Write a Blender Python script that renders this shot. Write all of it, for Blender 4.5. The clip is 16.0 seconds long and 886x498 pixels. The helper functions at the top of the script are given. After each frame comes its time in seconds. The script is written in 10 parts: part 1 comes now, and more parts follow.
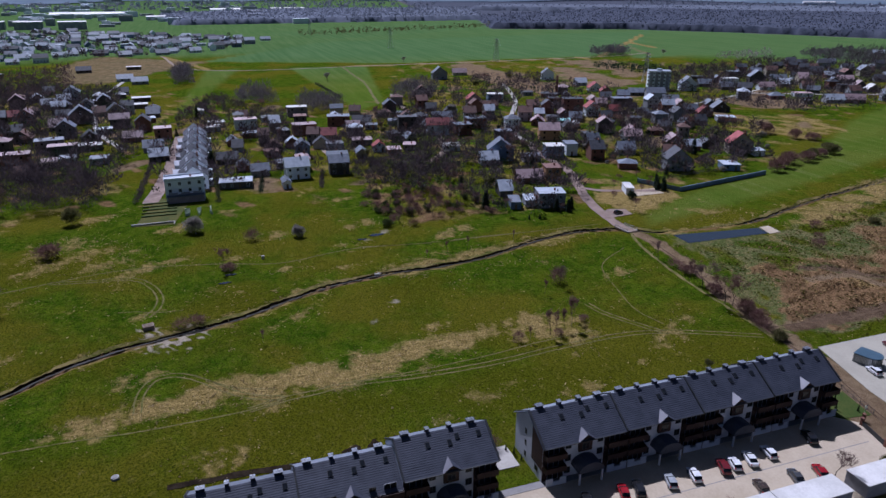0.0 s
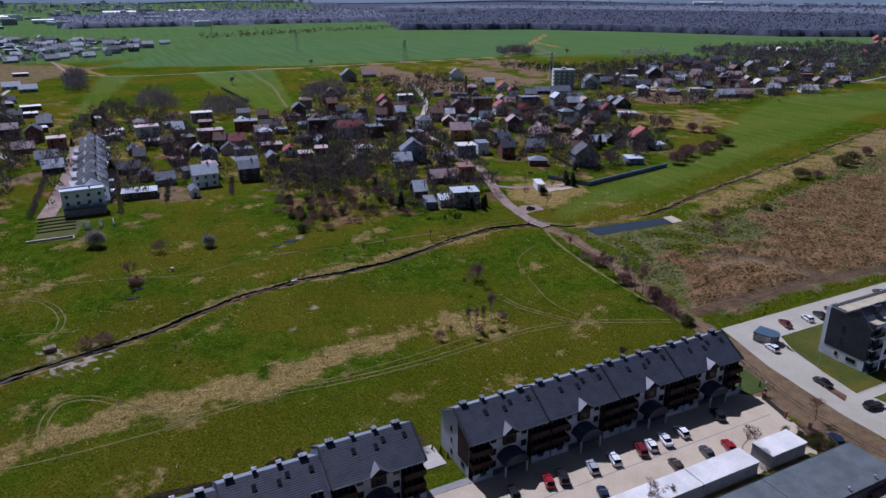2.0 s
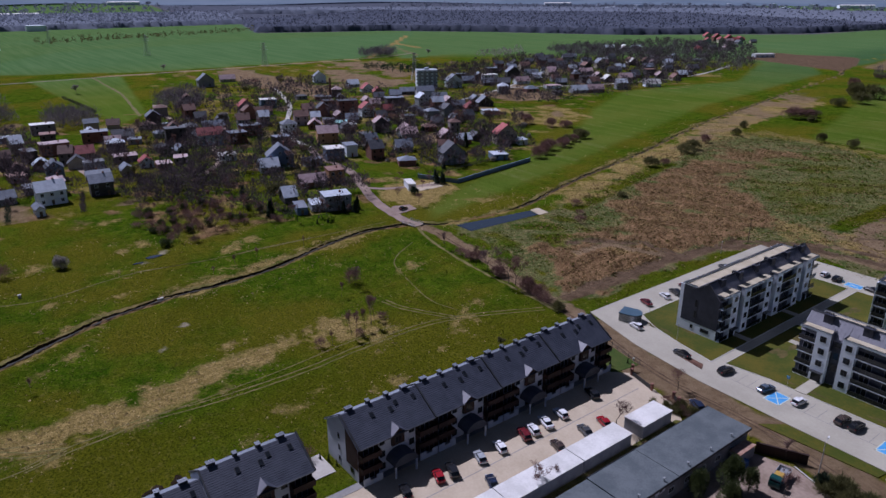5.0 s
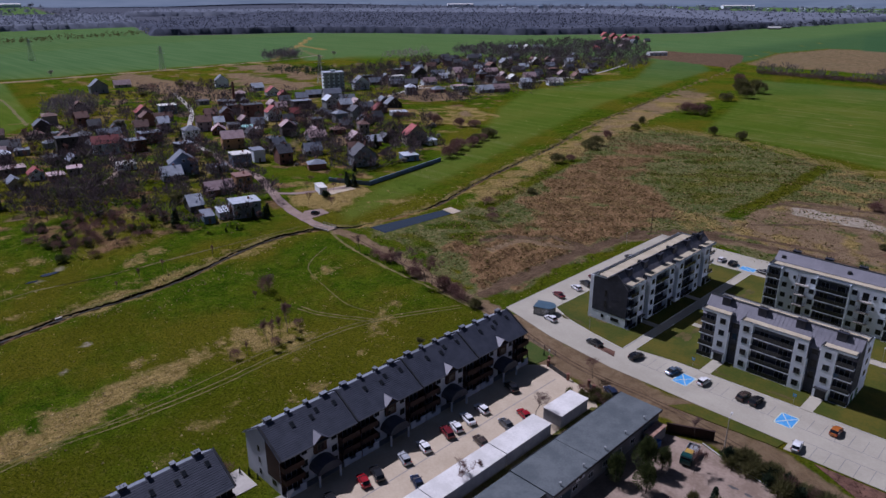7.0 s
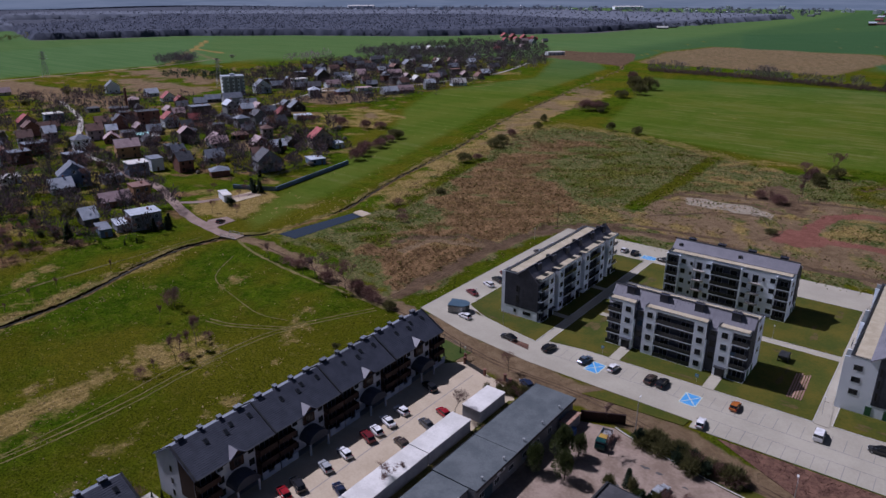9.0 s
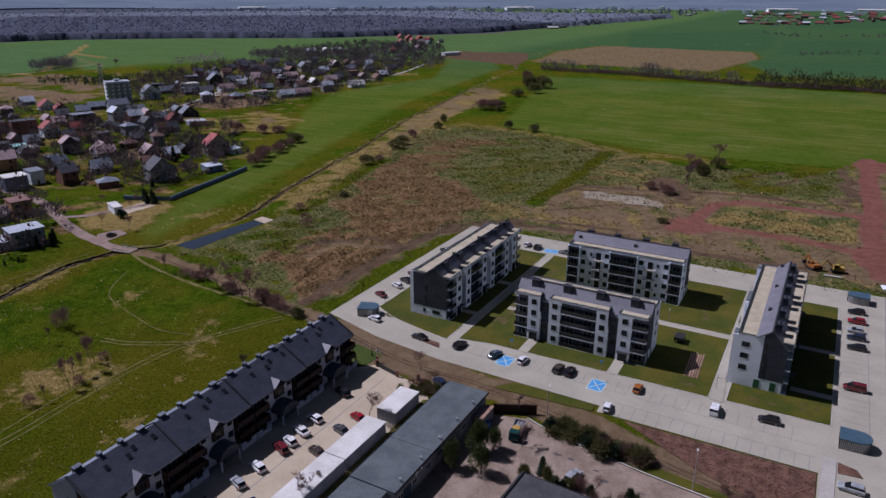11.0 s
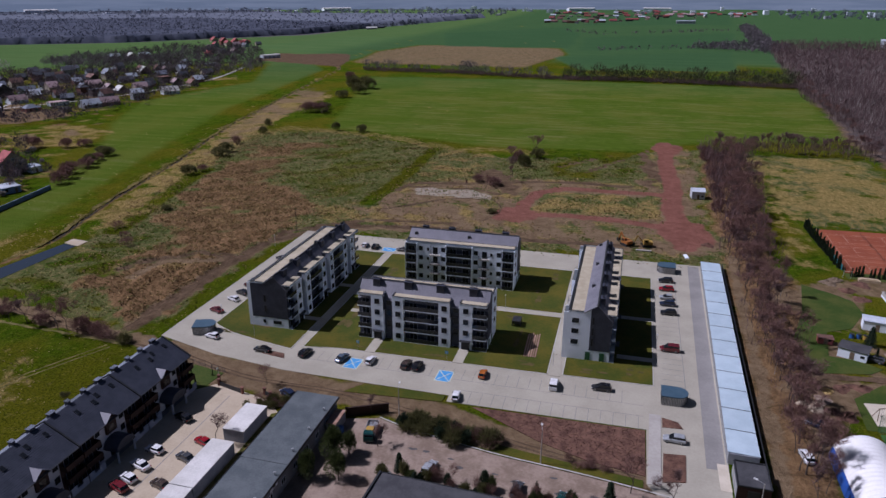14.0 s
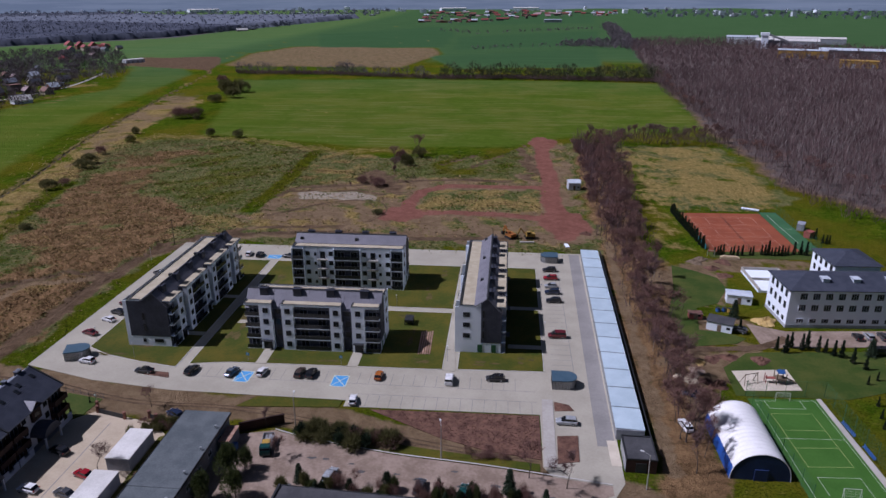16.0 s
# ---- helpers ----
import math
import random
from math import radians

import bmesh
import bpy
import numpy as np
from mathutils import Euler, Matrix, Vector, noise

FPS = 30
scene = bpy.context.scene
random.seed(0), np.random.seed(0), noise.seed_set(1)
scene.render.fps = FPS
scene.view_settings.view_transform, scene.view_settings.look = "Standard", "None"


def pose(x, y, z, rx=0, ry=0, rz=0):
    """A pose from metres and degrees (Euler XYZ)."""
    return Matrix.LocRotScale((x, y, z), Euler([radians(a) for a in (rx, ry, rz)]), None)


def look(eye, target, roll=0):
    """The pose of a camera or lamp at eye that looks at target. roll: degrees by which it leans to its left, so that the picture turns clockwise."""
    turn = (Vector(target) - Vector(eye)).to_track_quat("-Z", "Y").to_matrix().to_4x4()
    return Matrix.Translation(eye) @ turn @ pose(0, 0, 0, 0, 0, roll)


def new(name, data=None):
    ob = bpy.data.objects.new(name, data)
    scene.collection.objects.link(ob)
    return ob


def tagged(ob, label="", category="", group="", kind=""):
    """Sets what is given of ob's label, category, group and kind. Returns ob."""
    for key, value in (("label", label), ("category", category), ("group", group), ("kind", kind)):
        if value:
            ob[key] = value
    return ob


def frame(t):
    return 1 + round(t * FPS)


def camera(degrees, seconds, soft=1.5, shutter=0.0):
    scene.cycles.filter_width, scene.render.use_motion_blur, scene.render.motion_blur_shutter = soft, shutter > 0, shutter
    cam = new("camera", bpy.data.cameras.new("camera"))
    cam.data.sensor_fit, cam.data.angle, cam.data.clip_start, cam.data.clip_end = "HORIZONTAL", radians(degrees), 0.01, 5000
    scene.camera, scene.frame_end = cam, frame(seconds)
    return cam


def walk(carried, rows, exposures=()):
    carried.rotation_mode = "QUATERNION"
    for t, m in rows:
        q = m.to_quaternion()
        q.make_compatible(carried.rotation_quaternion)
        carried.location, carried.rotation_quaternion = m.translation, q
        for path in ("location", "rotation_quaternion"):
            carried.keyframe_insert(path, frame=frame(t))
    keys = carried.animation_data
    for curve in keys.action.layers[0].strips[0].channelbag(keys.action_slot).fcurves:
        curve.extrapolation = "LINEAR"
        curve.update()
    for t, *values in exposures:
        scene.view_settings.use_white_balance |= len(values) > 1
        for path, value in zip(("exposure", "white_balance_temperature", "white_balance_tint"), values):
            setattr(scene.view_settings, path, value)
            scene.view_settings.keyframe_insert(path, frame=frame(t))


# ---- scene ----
# a drone that hovers 85 m up and turns slowly to the right: seconds, heading, pitch, lean
EYE = (0.0, 0.0, 85.0)
PATH = [
    (0, 70.646, -20.842, 0.009),
    (0.5, 68.811, -20.808, -0.003),
    (1, 66.996, -20.781, -0.012),
    (1.5, 65.192, -20.760, -0.019),
    (2, 63.392, -20.742, -0.022),
    (2.5, 61.591, -20.726, -0.024),
    (3, 59.787, -20.711, -0.023),
    (3.5, 57.976, -20.695, -0.021),
    (4, 56.160, -20.677, -0.017),
    (6.5, 46.945, -20.565, 0.017),
    (7, 45.067, -20.537, 0.025),
    (7.5, 43.171, -20.509, 0.032),
    (8, 41.253, -20.480, 0.039),
    (8.5, 39.310, -20.451, 0.045),
    (9, 37.386, -20.423, 0.051),
    (11.5, 26.997, -20.311, 0.053),
    (12, 24.668, -20.296, 0.048),
    (12.5, 22.296, -20.285, 0.039),
    (13, 19.944, -20.277, 0.027),
    (13.5, 17.547, -20.272, 0.012),
    (14, 15.116, -20.268, -0.006),
    (14.5, 12.665, -20.266, -0.029),
    (15, 10.213, -20.265, -0.055),
    (15.5, 7.746, -20.262, -0.085),
    (16, 5.316, -20.256, -0.121),
]
cam = camera(64.78, 16.0)
walk(cam, [(t, pose(*EYE, 90 + pitch, -lean, heading)) for t, heading, pitch, lean in PATH], exposures=((0, -0.38, 5100, 25), (4, -0.48, 5200, 28), (8, -0.6, 5360, 29), (12, -0.67, 5450, 28), (16, -0.6, 5380, 28)))

# ---------- light ----------
SUN_FROM = Vector((-0.87, -0.09, 1.08)).normalized()
SUN_ELEV = math.asin(SUN_FROM.z)
world = bpy.data.worlds.new("sky")
scene.world = world
world.use_nodes = True
wn = world.node_tree
sky = wn.nodes.new("ShaderNodeTexSky")
sky.sky_type = "NISHITA"
sky.sun_disc = False
sky.sun_elevation = SUN_ELEV
sky.sun_rotation = math.atan2(SUN_FROM.x, SUN_FROM.y)
sky.air_density, sky.dust_density, sky.ozone_density = 1.2, 1.5, 1.5
wn.nodes["Background"].inputs["Strength"].default_value = 0.028
wn.links.new(sky.outputs["Color"], wn.nodes["Background"].inputs["Color"])
sun = new("sun", bpy.data.lights.new("sun", "SUN"))
sun.data.energy, sun.data.angle, sun.data.color = 6.0, radians(0.6), (1.0, 0.95, 0.87)
sun.matrix_world = look((-400, -40, 500), Vector((-400, -40, 500)) - SUN_FROM * 100)

# ---------- materials ----------
def nodes_of(name):
    m = bpy.data.materials.new(name)
    m.use_nodes = True
    nt = m.node_tree
    return m, nt, nt.nodes["Principled BSDF"]


def noise_node(nt, scale, detail=4.0, rough=0.6, vec=None, dist=0.0):
    n = nt.nodes.new("ShaderNodeTexNoise")
    n.inputs["Scale"].default_value, n.inputs["Detail"].default_value = scale, detail
    n.inputs["Roughness"].default_value, n.inputs["Distortion"].default_value = rough, dist
    if vec is None:
        vec = nt.nodes.new("ShaderNodeNewGeometry").outputs["Position"]
    nt.links.new(vec, n.inputs["Vector"])
    return n.outputs["Fac"]


def ramp(nt, fac, lo, hi):
    r = nt.nodes.new("ShaderNodeMapRange")
    r.interpolation_type = "SMOOTHSTEP"
    r.inputs["From Min"].default_value, r.inputs["From Max"].default_value = lo, hi
    nt.links.new(fac, r.inputs["Value"])
    return r.outputs["Result"]


def mixc(nt, fac, a, b, mode="MIX"):
    x = nt.nodes.new("ShaderNodeMix")
    x.data_type, x.blend_type = "RGBA", mode
    for v, sock in ((fac, x.inputs[0]), (a, x.inputs[6]), (b, x.inputs[7])):
        if isinstance(v, (int, float)):
            sock.default_value = v
        elif isinstance(v, tuple):
            sock.default_value = (*v, 1)
        else:
            nt.links.new(v, sock)
    return x.outputs[2]


def maths(nt, op, a, b=0.0):
    x = nt.nodes.new("ShaderNodeMath")
    x.operation = op
    for v, sock in ((a, x.inputs[0]), (b, x.inputs[1])):
        if isinstance(v, (int, float)):
            sock.default_value = v
        else:
            nt.links.new(v, sock)
    return x.outputs[0]


def bumped(nt, bsdf, height, strength, distance):
    b = nt.nodes.new("ShaderNodeBump")
    b.inputs["Strength"].default_value, b.inputs["Distance"].default_value = strength, distance
    nt.links.new(height, b.inputs["Height"])
    nt.links.new(b.outputs["Normal"], bsdf.inputs["Normal"])


def surface(name, c1, c2, rough=0.8, scale=0.6, fine=6.0, bump=0.05, metal=0.0, vary=0.0, island=False, spec=0.3, thin=0.0):
    """A weathered surface: two colours mixed by coarse and fine noise, and a tone that varies from piece to piece."""
    m, nt, b = nodes_of(name)
    f1, f2 = noise_node(nt, scale, 5), noise_node(nt, fine, 3)
    fac = maths(nt, "ADD", maths(nt, "MULTIPLY", f1, 0.7), maths(nt, "MULTIPLY", f2, 0.3))
    col = mixc(nt, ramp(nt, fac, 0.35, 0.65), c1, c2)
    if vary:
        src = nt.nodes.new("ShaderNodeNewGeometry").outputs["Random Per Island"] if island else nt.nodes.new("ShaderNodeObjectInfo").outputs["Random"]
        val = maths(nt, "ADD", maths(nt, "MULTIPLY", src, 2 * vary), 1 - vary)
        comb = nt.nodes.new("ShaderNodeCombineColor")
        for k in range(3):
            nt.links.new(val, comb.inputs[k])
        col = mixc(nt, 1.0, col, comb.outputs[0], "MULTIPLY")
    nt.links.new(col, b.inputs["Base Color"])
    b.inputs["Roughness"].default_value, b.inputs["Metallic"].default_value = rough, metal
    b.inputs["Specular IOR Level"].default_value = spec
    if bump:
        bumped(nt, b, f2, 0.6, bump)
    if thin:
        # leaves and twigs let light through
        t, mx = nt.nodes.new("ShaderNodeBsdfTranslucent"), nt.nodes.new("ShaderNodeMixShader")
        nt.links.new(col, t.inputs["Color"])
        mx.inputs[0].default_value = thin
        nt.links.new(b.outputs[0], mx.inputs[1])
        nt.links.new(t.outputs[0], mx.inputs[2])
        nt.links.new(mx.outputs[0], nt.nodes["Material Output"].inputs["Surface"])
    return m


MAT = {}


def mat(name, *args, **kw):
    MAT[name] = surface(name, *args, **kw)
    return MAT[name]


# darker copy of plaster_white: the terrace front's shade is put into the colour
mat("plaster_shaded", (0.46, 0.48, 0.54), (0.54, 0.56, 0.62), 0.85, 0.3, 5, 0.004)
mat("plaster_white", (0.76, 0.81, 0.88), (0.82, 0.87, 0.93), 0.85, 0.3, 5, 0.004)
mat("plaster_cream", (0.36, 0.31, 0.235), (0.46, 0.40, 0.31), 0.85, 0.4, 5, 0.004, vary=0.15)
# plaster_grey leans blue: some of the village haze is mixed into it
mat("plaster_grey", (0.25, 0.26, 0.29), (0.36, 0.37, 0.40), 0.85, 0.4, 5, 0.004, vary=0.25)
mat("plaster_dark", (0.06, 0.055, 0.055), (0.11, 0.10, 0.095), 0.85, 0.4, 5, 0.004, vary=0.25)
mat("plaster_orange", (0.42, 0.22, 0.11), (0.50, 0.29, 0.15), 0.85, 0.4, 5, 0.004, vary=0.1)
mat("plaster_mauve", (0.23, 0.19, 0.205), (0.31, 0.26, 0.275), 0.85, 0.4, 5, 0.004, vary=0.15)
mat("plaster_blue", (0.12, 0.17, 0.27), (0.18, 0.24, 0.34), 0.8, 0.4, 5, 0.004)
mat("brick_red", (0.17, 0.075, 0.055), (0.25, 0.12, 0.09), 0.9, 0.8, 12, 0.01, vary=0.15)
mat("cladding_dark", (0.036, 0.039, 0.055), (0.056, 0.060, 0.08), 0.6, 0.5, 4, 0.004)
mat("cladding_brown", (0.026, 0.012, 0.010), (0.044, 0.021, 0.016), 0.7, 0.6, 8, 0.004)
mat("roof_tile_dark", (0.038, 0.043, 0.062), (0.060, 0.066, 0.088), 0.55, 0.5, 6, 0.01)
mat("roof_metal_grey", (0.150, 0.148, 0.172), (0.195, 0.190, 0.215), 0.5, 0.3, 4, 0.004)
mat("roof_felt", (0.072, 0.086, 0.094), (0.115, 0.130, 0.138), 0.75, 0.25, 2.5, 0.004)
mat("roof_felt_dark", (0.045, 0.045, 0.05), (0.075, 0.075, 0.08), 0.75, 0.3, 3, 0.004)
mat("roof_gravel_beige", (0.36, 0.31, 0.215), (0.46, 0.405, 0.295), 0.95, 0.5, 8, 0.01)
mat("roof_white", (0.53, 0.515, 0.485), (0.70, 0.68, 0.65), 0.5, 0.25, 3, 0.004)
mat("roof_garage_blue", (0.415, 0.515, 0.575), (0.495, 0.595, 0.655), 0.4, 0.3, 3, 0.003, vary=0.04)
mat("roof_red", (0.22, 0.042, 0.042), (0.33, 0.075, 0.070), 0.7, 0.5, 6, 0.01, vary=0.2)
mat("roof_brown", (0.12, 0.065, 0.05), (0.19, 0.10, 0.08), 0.75, 0.5, 6, 0.01, vary=0.25)
mat("roof_pink", (0.32, 0.22, 0.225), (0.44, 0.32, 0.32), 0.55, 0.5, 5, 0.005, vary=0.2)
# roof_grey and roof_dark lean blue, with village haze put into the colour
mat("roof_grey", (0.125, 0.140, 0.175), (0.205, 0.225, 0.265), 0.5, 0.5, 5, 0.006, vary=0.3)
mat("roof_silver", (0.42, 0.46, 0.52), (0.56, 0.60, 0.66), 0.4, 0.5, 4, 0.004, vary=0.15)
mat("roof_dark", (0.042, 0.045, 0.056), (0.078, 0.080, 0.094), 0.65, 0.5, 6, 0.008, vary=0.3)
mat("roof_teal", (0.25, 0.50, 0.48), (0.33, 0.58, 0.55), 0.5, 0.5, 5, 0.004)
mat("concrete", (0.345, 0.320, 0.285), (0.445, 0.418, 0.375), 0.9, 0.08, 1.5, 0.004)
mat("paver", (0.328, 0.302, 0.240), (0.403, 0.372, 0.298), 0.9, 0.1, 2.0, 0.004, vary=0.05)
mat("paver_grey", (0.200, 0.190, 0.180), (0.262, 0.250, 0.235), 0.9, 0.1, 2.0, 0.004)
mat("paver_sand", (0.385, 0.315, 0.222), (0.475, 0.395, 0.290), 0.95, 0.12, 2.0, 0.004)
mat("yard_old", (0.185, 0.135, 0.100), (0.305, 0.235, 0.185), 0.95, 0.22, 1.6, 0.01)
mat("gravel_pink", (0.185, 0.130, 0.105), (0.285, 0.210, 0.175), 0.95, 0.2, 1.8, 0.01)
mat("rut_earth", (0.068, 0.045, 0.028), (0.150, 0.104, 0.066), 1.0, 0.3, 2.2, 0.03, spec=0.0)
mat("asphalt", (0.075, 0.072, 0.07), (0.11, 0.105, 0.10), 0.9, 0.15, 3, 0.004)
mat("lawn", (0.037, 0.053, 0.0005), (0.090, 0.076, 0.004), 0.95, 0.11, 1.6, 0.04)
mat("lawn_bare", (0.052, 0.050, 0.008), (0.105, 0.076, 0.026), 1.0, 0.5, 3.0, 0.05)
mat("lawn_green", (0.026, 0.054, 0.003), (0.064, 0.078, 0.011), 0.95, 0.16, 1.6, 0.04)
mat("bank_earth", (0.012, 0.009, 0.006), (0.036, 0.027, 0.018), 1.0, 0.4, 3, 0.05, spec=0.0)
mat("bank_turf", (0.050, 0.060, 0.008), (0.215, 0.165, 0.068), 1.0, 0.12, 1.6, 0.03, spec=0.0)
mat("track_grass", (0.075, 0.078, 0.010), (0.170, 0.136, 0.048), 1.0, 0.3, 2.5, 0.02)
mat("mulch", (0.066, 0.032, 0.022), (0.170, 0.090, 0.062), 1.0, 0.5, 3.2, 0.08)
mat("clay_court", (0.212, 0.054, 0.024), (0.272, 0.076, 0.034), 0.95, 0.12, 2, 0.003)
mat("turf", (0.034, 0.105, 0.010), (0.052, 0.135, 0.018), 0.9, 0.12, 3, 0.004)
mat("turf_dark", (0.03, 0.10, 0.04), (0.045, 0.13, 0.055), 0.9, 0.12, 3, 0.004)
mat("sand", (0.48, 0.42, 0.33), (0.58, 0.52, 0.42), 1.0, 0.4, 4, 0.01)
mat("sand_yellow", (0.40, 0.27, 0.09), (0.50, 0.36, 0.15), 1.0, 0.5, 4, 0.02)
mat("line_clay", (0.42, 0.26, 0.19), (0.50, 0.33, 0.25), 0.9, 2, 9, 0.0)
mat("line_white", (0.46, 0.52, 0.42), (0.58, 0.62, 0.52), 0.8, 2, 9, 0.0)
mat("line_yellow", (0.36, 0.40, 0.14), (0.44, 0.47, 0.18), 0.8, 2, 9, 0.0)
mat("marking_blue", (0.06, 0.26, 0.55), (0.09, 0.32, 0.62), 0.7, 0.8, 6, 0.0)
mat("marking_teal", (0.03, 0.16, 0.17), (0.045, 0.20, 0.21), 0.7, 0.8, 6, 0.0)
mat("kerb", (0.42, 0.40, 0.365), (0.52, 0.495, 0.455), 0.9, 1.0, 6, 0.002)
mat("metal_dark", (0.035, 0.037, 0.04), (0.055, 0.057, 0.06), 0.5, 1.0, 6, 0.0, metal=0.4)
mat("metal_grey", (0.33, 0.34, 0.35), (0.42, 0.43, 0.44), 0.45, 1.0, 6, 0.0, metal=0.5)
mat("metal_blue", (0.045, 0.085, 0.12), (0.065, 0.11, 0.15), 0.5, 0.6, 5, 0.0)
mat("plastic_blue", (0.03, 0.09, 0.26), (0.045, 0.12, 0.32), 0.45, 1.0, 6, 0.0)
mat("membrane_white", (0.74, 0.73, 0.72), (0.82, 0.81, 0.80), 0.45, 0.3, 3, 0.01)
mat("membrane_navy", (0.012, 0.022, 0.07), (0.02, 0.035, 0.10), 0.45, 0.4, 4, 0.01)
mat("membrane_blue", (0.02, 0.07, 0.30), (0.03, 0.10, 0.38), 0.45, 0.4, 4, 0.01)
mat("rust_red", (0.24, 0.06, 0.05), (0.32, 0.10, 0.08), 0.7, 0.8, 6, 0.01)
mat("yellow_paint", (0.36, 0.22, 0.04), (0.44, 0.28, 0.06), 0.5, 1.0, 5, 0.0)
mat("orange_paint", (0.30, 0.11, 0.025), (0.38, 0.15, 0.04), 0.5, 1.0, 5, 0.0)
mat("wood_old", (0.12, 0.085, 0.055), (0.20, 0.15, 0.10), 0.9, 1.2, 9, 0.01, vary=0.25)
mat("wood_pale", (0.42, 0.32, 0.19), (0.52, 0.42, 0.28), 0.85, 1.2, 9, 0.01)
mat("brick_rubble", (0.22, 0.12, 0.085), (0.34, 0.22, 0.17), 0.95, 1.0, 6, 0.03, vary=0.2)
mat("bark", (0.055, 0.042, 0.034), (0.10, 0.08, 0.066), 0.95, 1.5, 9, 0.01, vary=0.2)
mat("bark_pale", (0.20, 0.175, 0.15), (0.30, 0.27, 0.24), 0.95, 1.5, 9, 0.01, vary=0.2)
mat("twig_brown", (0.152, 0.084, 0.070), (0.238, 0.138, 0.114), 0.95, 0.4, 3, 0.0, vary=0.3, island=True, thin=0.3)
mat("twig_grey", (0.120, 0.074, 0.068), (0.188, 0.120, 0.110), 0.95, 0.4, 3, 0.0, vary=0.3, island=True, thin=0.3)
# twig_garden and thicket_bare lean mauve, haze mixed into the twig colour
mat("twig_garden", (0.052, 0.040, 0.045), (0.118, 0.090, 0.094), 0.95, 0.1, 1.0, 0.0, vary=0.3, island=True, thin=0.25)
mat("birch", (0.28, 0.235, 0.215), (0.40, 0.35, 0.325), 0.95, 0.1, 1.0, 0.0, vary=0.3, island=True, thin=0.3)
mat("twig_green", (0.085, 0.085, 0.028), (0.15, 0.14, 0.055), 0.95, 0.4, 3, 0.0, vary=0.35, island=True, thin=0.4)
mat("hedge_bud", (0.045, 0.052, 0.026), (0.090, 0.098, 0.050), 0.95, 0.2, 2, 0.0, vary=0.3, island=True, thin=0.3)
mat("blossom", (0.24, 0.22, 0.19), (0.36, 0.33, 0.29), 0.9, 0.5, 3, 0.0, vary=0.3, island=True, thin=0.4)
mat("willow_leaf", (0.26, 0.21, 0.02), (0.36, 0.28, 0.04), 0.9, 0.5, 3, 0.0, vary=0.25, island=True)
mat("needle", (0.018, 0.032, 0.018), (0.036, 0.056, 0.028), 0.9, 0.5, 3, 0.0, vary=0.35, island=True, thin=0.3)
mat("needle_light", (0.044, 0.060, 0.018), (0.090, 0.108, 0.034), 0.9, 0.5, 3, 0.0, vary=0.35, island=True, thin=0.3)
mat("thicket_bare", (0.105, 0.090, 0.098), (0.170, 0.145, 0.152), 0.95, 0.05, 0.3, 0.0, vary=0.25, island=True, thin=0.3)
# far woods: aerial haze is painted into these blue-grey base colours
mat("forest_hazed", (0.062, 0.070, 0.094), (0.082, 0.090, 0.116), 0.95, 0.012, 0.08, 0.0, vary=0.06, island=True, thin=0.5)
mat("canopy_hazed", (0.058, 0.066, 0.092), (0.098, 0.106, 0.136), 1.0, 0.03, 0.22, 0.0, spec=0.0)
mat("forest_far_hazed", (0.150, 0.166, 0.205), (0.190, 0.206, 0.245), 0.95, 0.012, 0.08, 0.0, vary=0.06, island=True, thin=0.5)
mat("canopy_far_hazed", (0.120, 0.134, 0.172), (0.165, 0.180, 0.218), 1.0, 0.03, 0.22, 0.0, spec=0.0)
mat("forest_brown", (0.106, 0.068, 0.066), (0.176, 0.117, 0.112), 0.95, 0.02, 0.2, 0.0, vary=0.26, island=True, thin=0.2)
mat("tuft_green", (0.055, 0.082, 0.005), (0.135, 0.140, 0.020), 1.0, 0.35, 3, 0.0, vary=0.6, island=True, spec=0.0, thin=0.3)
mat("tuft_straw", (0.28, 0.21, 0.092), (0.56, 0.43, 0.24), 1.0, 0.5, 3, 0.0, vary=0.4, island=True, spec=0.0, thin=0.3)
mat("tuft_brown", (0.14, 0.108, 0.036), (0.44, 0.30, 0.155), 1.0, 0.25, 1.2, 0.0, vary=0.7, island=True, spec=0.0, thin=0.3)
mat("rubber", (0.02, 0.02, 0.02), (0.03, 0.03, 0.03), 0.85, 2, 9, 0.0)
mat("lamp_glass", (0.55, 0.55, 0.55), (0.6, 0.6, 0.6), 0.3, 2, 9, 0.0)
mat("tail_red", (0.30, 0.02, 0.02), (0.36, 0.03, 0.03), 0.3, 2, 9, 0.0)


def glossy(name, color, rough=0.15, metal=0.0, spec=0.5, coat=0.0):
    m, nt, b = nodes_of(name)
    col = mixc(nt, ramp(nt, noise_node(nt, 1.2, 3), 0.4, 0.6), tuple(c * 0.88 for c in color), tuple(min(1, c * 1.08) for c in color))
    nt.links.new(col, b.inputs["Base Color"])
    b.inputs["Roughness"].default_value, b.inputs["Metallic"].default_value = rough, metal
    b.inputs["Specular IOR Level"].default_value, b.inputs["Coat Weight"].default_value = spec, coat
    MAT[name] = m
    return m


glossy("window_glass", (0.018, 0.021, 0.026), 0.10, spec=0.22)
glossy("balcony_glass", (0.020, 0.023, 0.030), 0.12)
glossy("car_glass", (0.012, 0.014, 0.017), 0.06)
glossy("water", (0.046, 0.042, 0.032), 0.5, spec=0.05)
glossy("water_pond", (0.030, 0.040, 0.052), 0.12, spec=0.4)
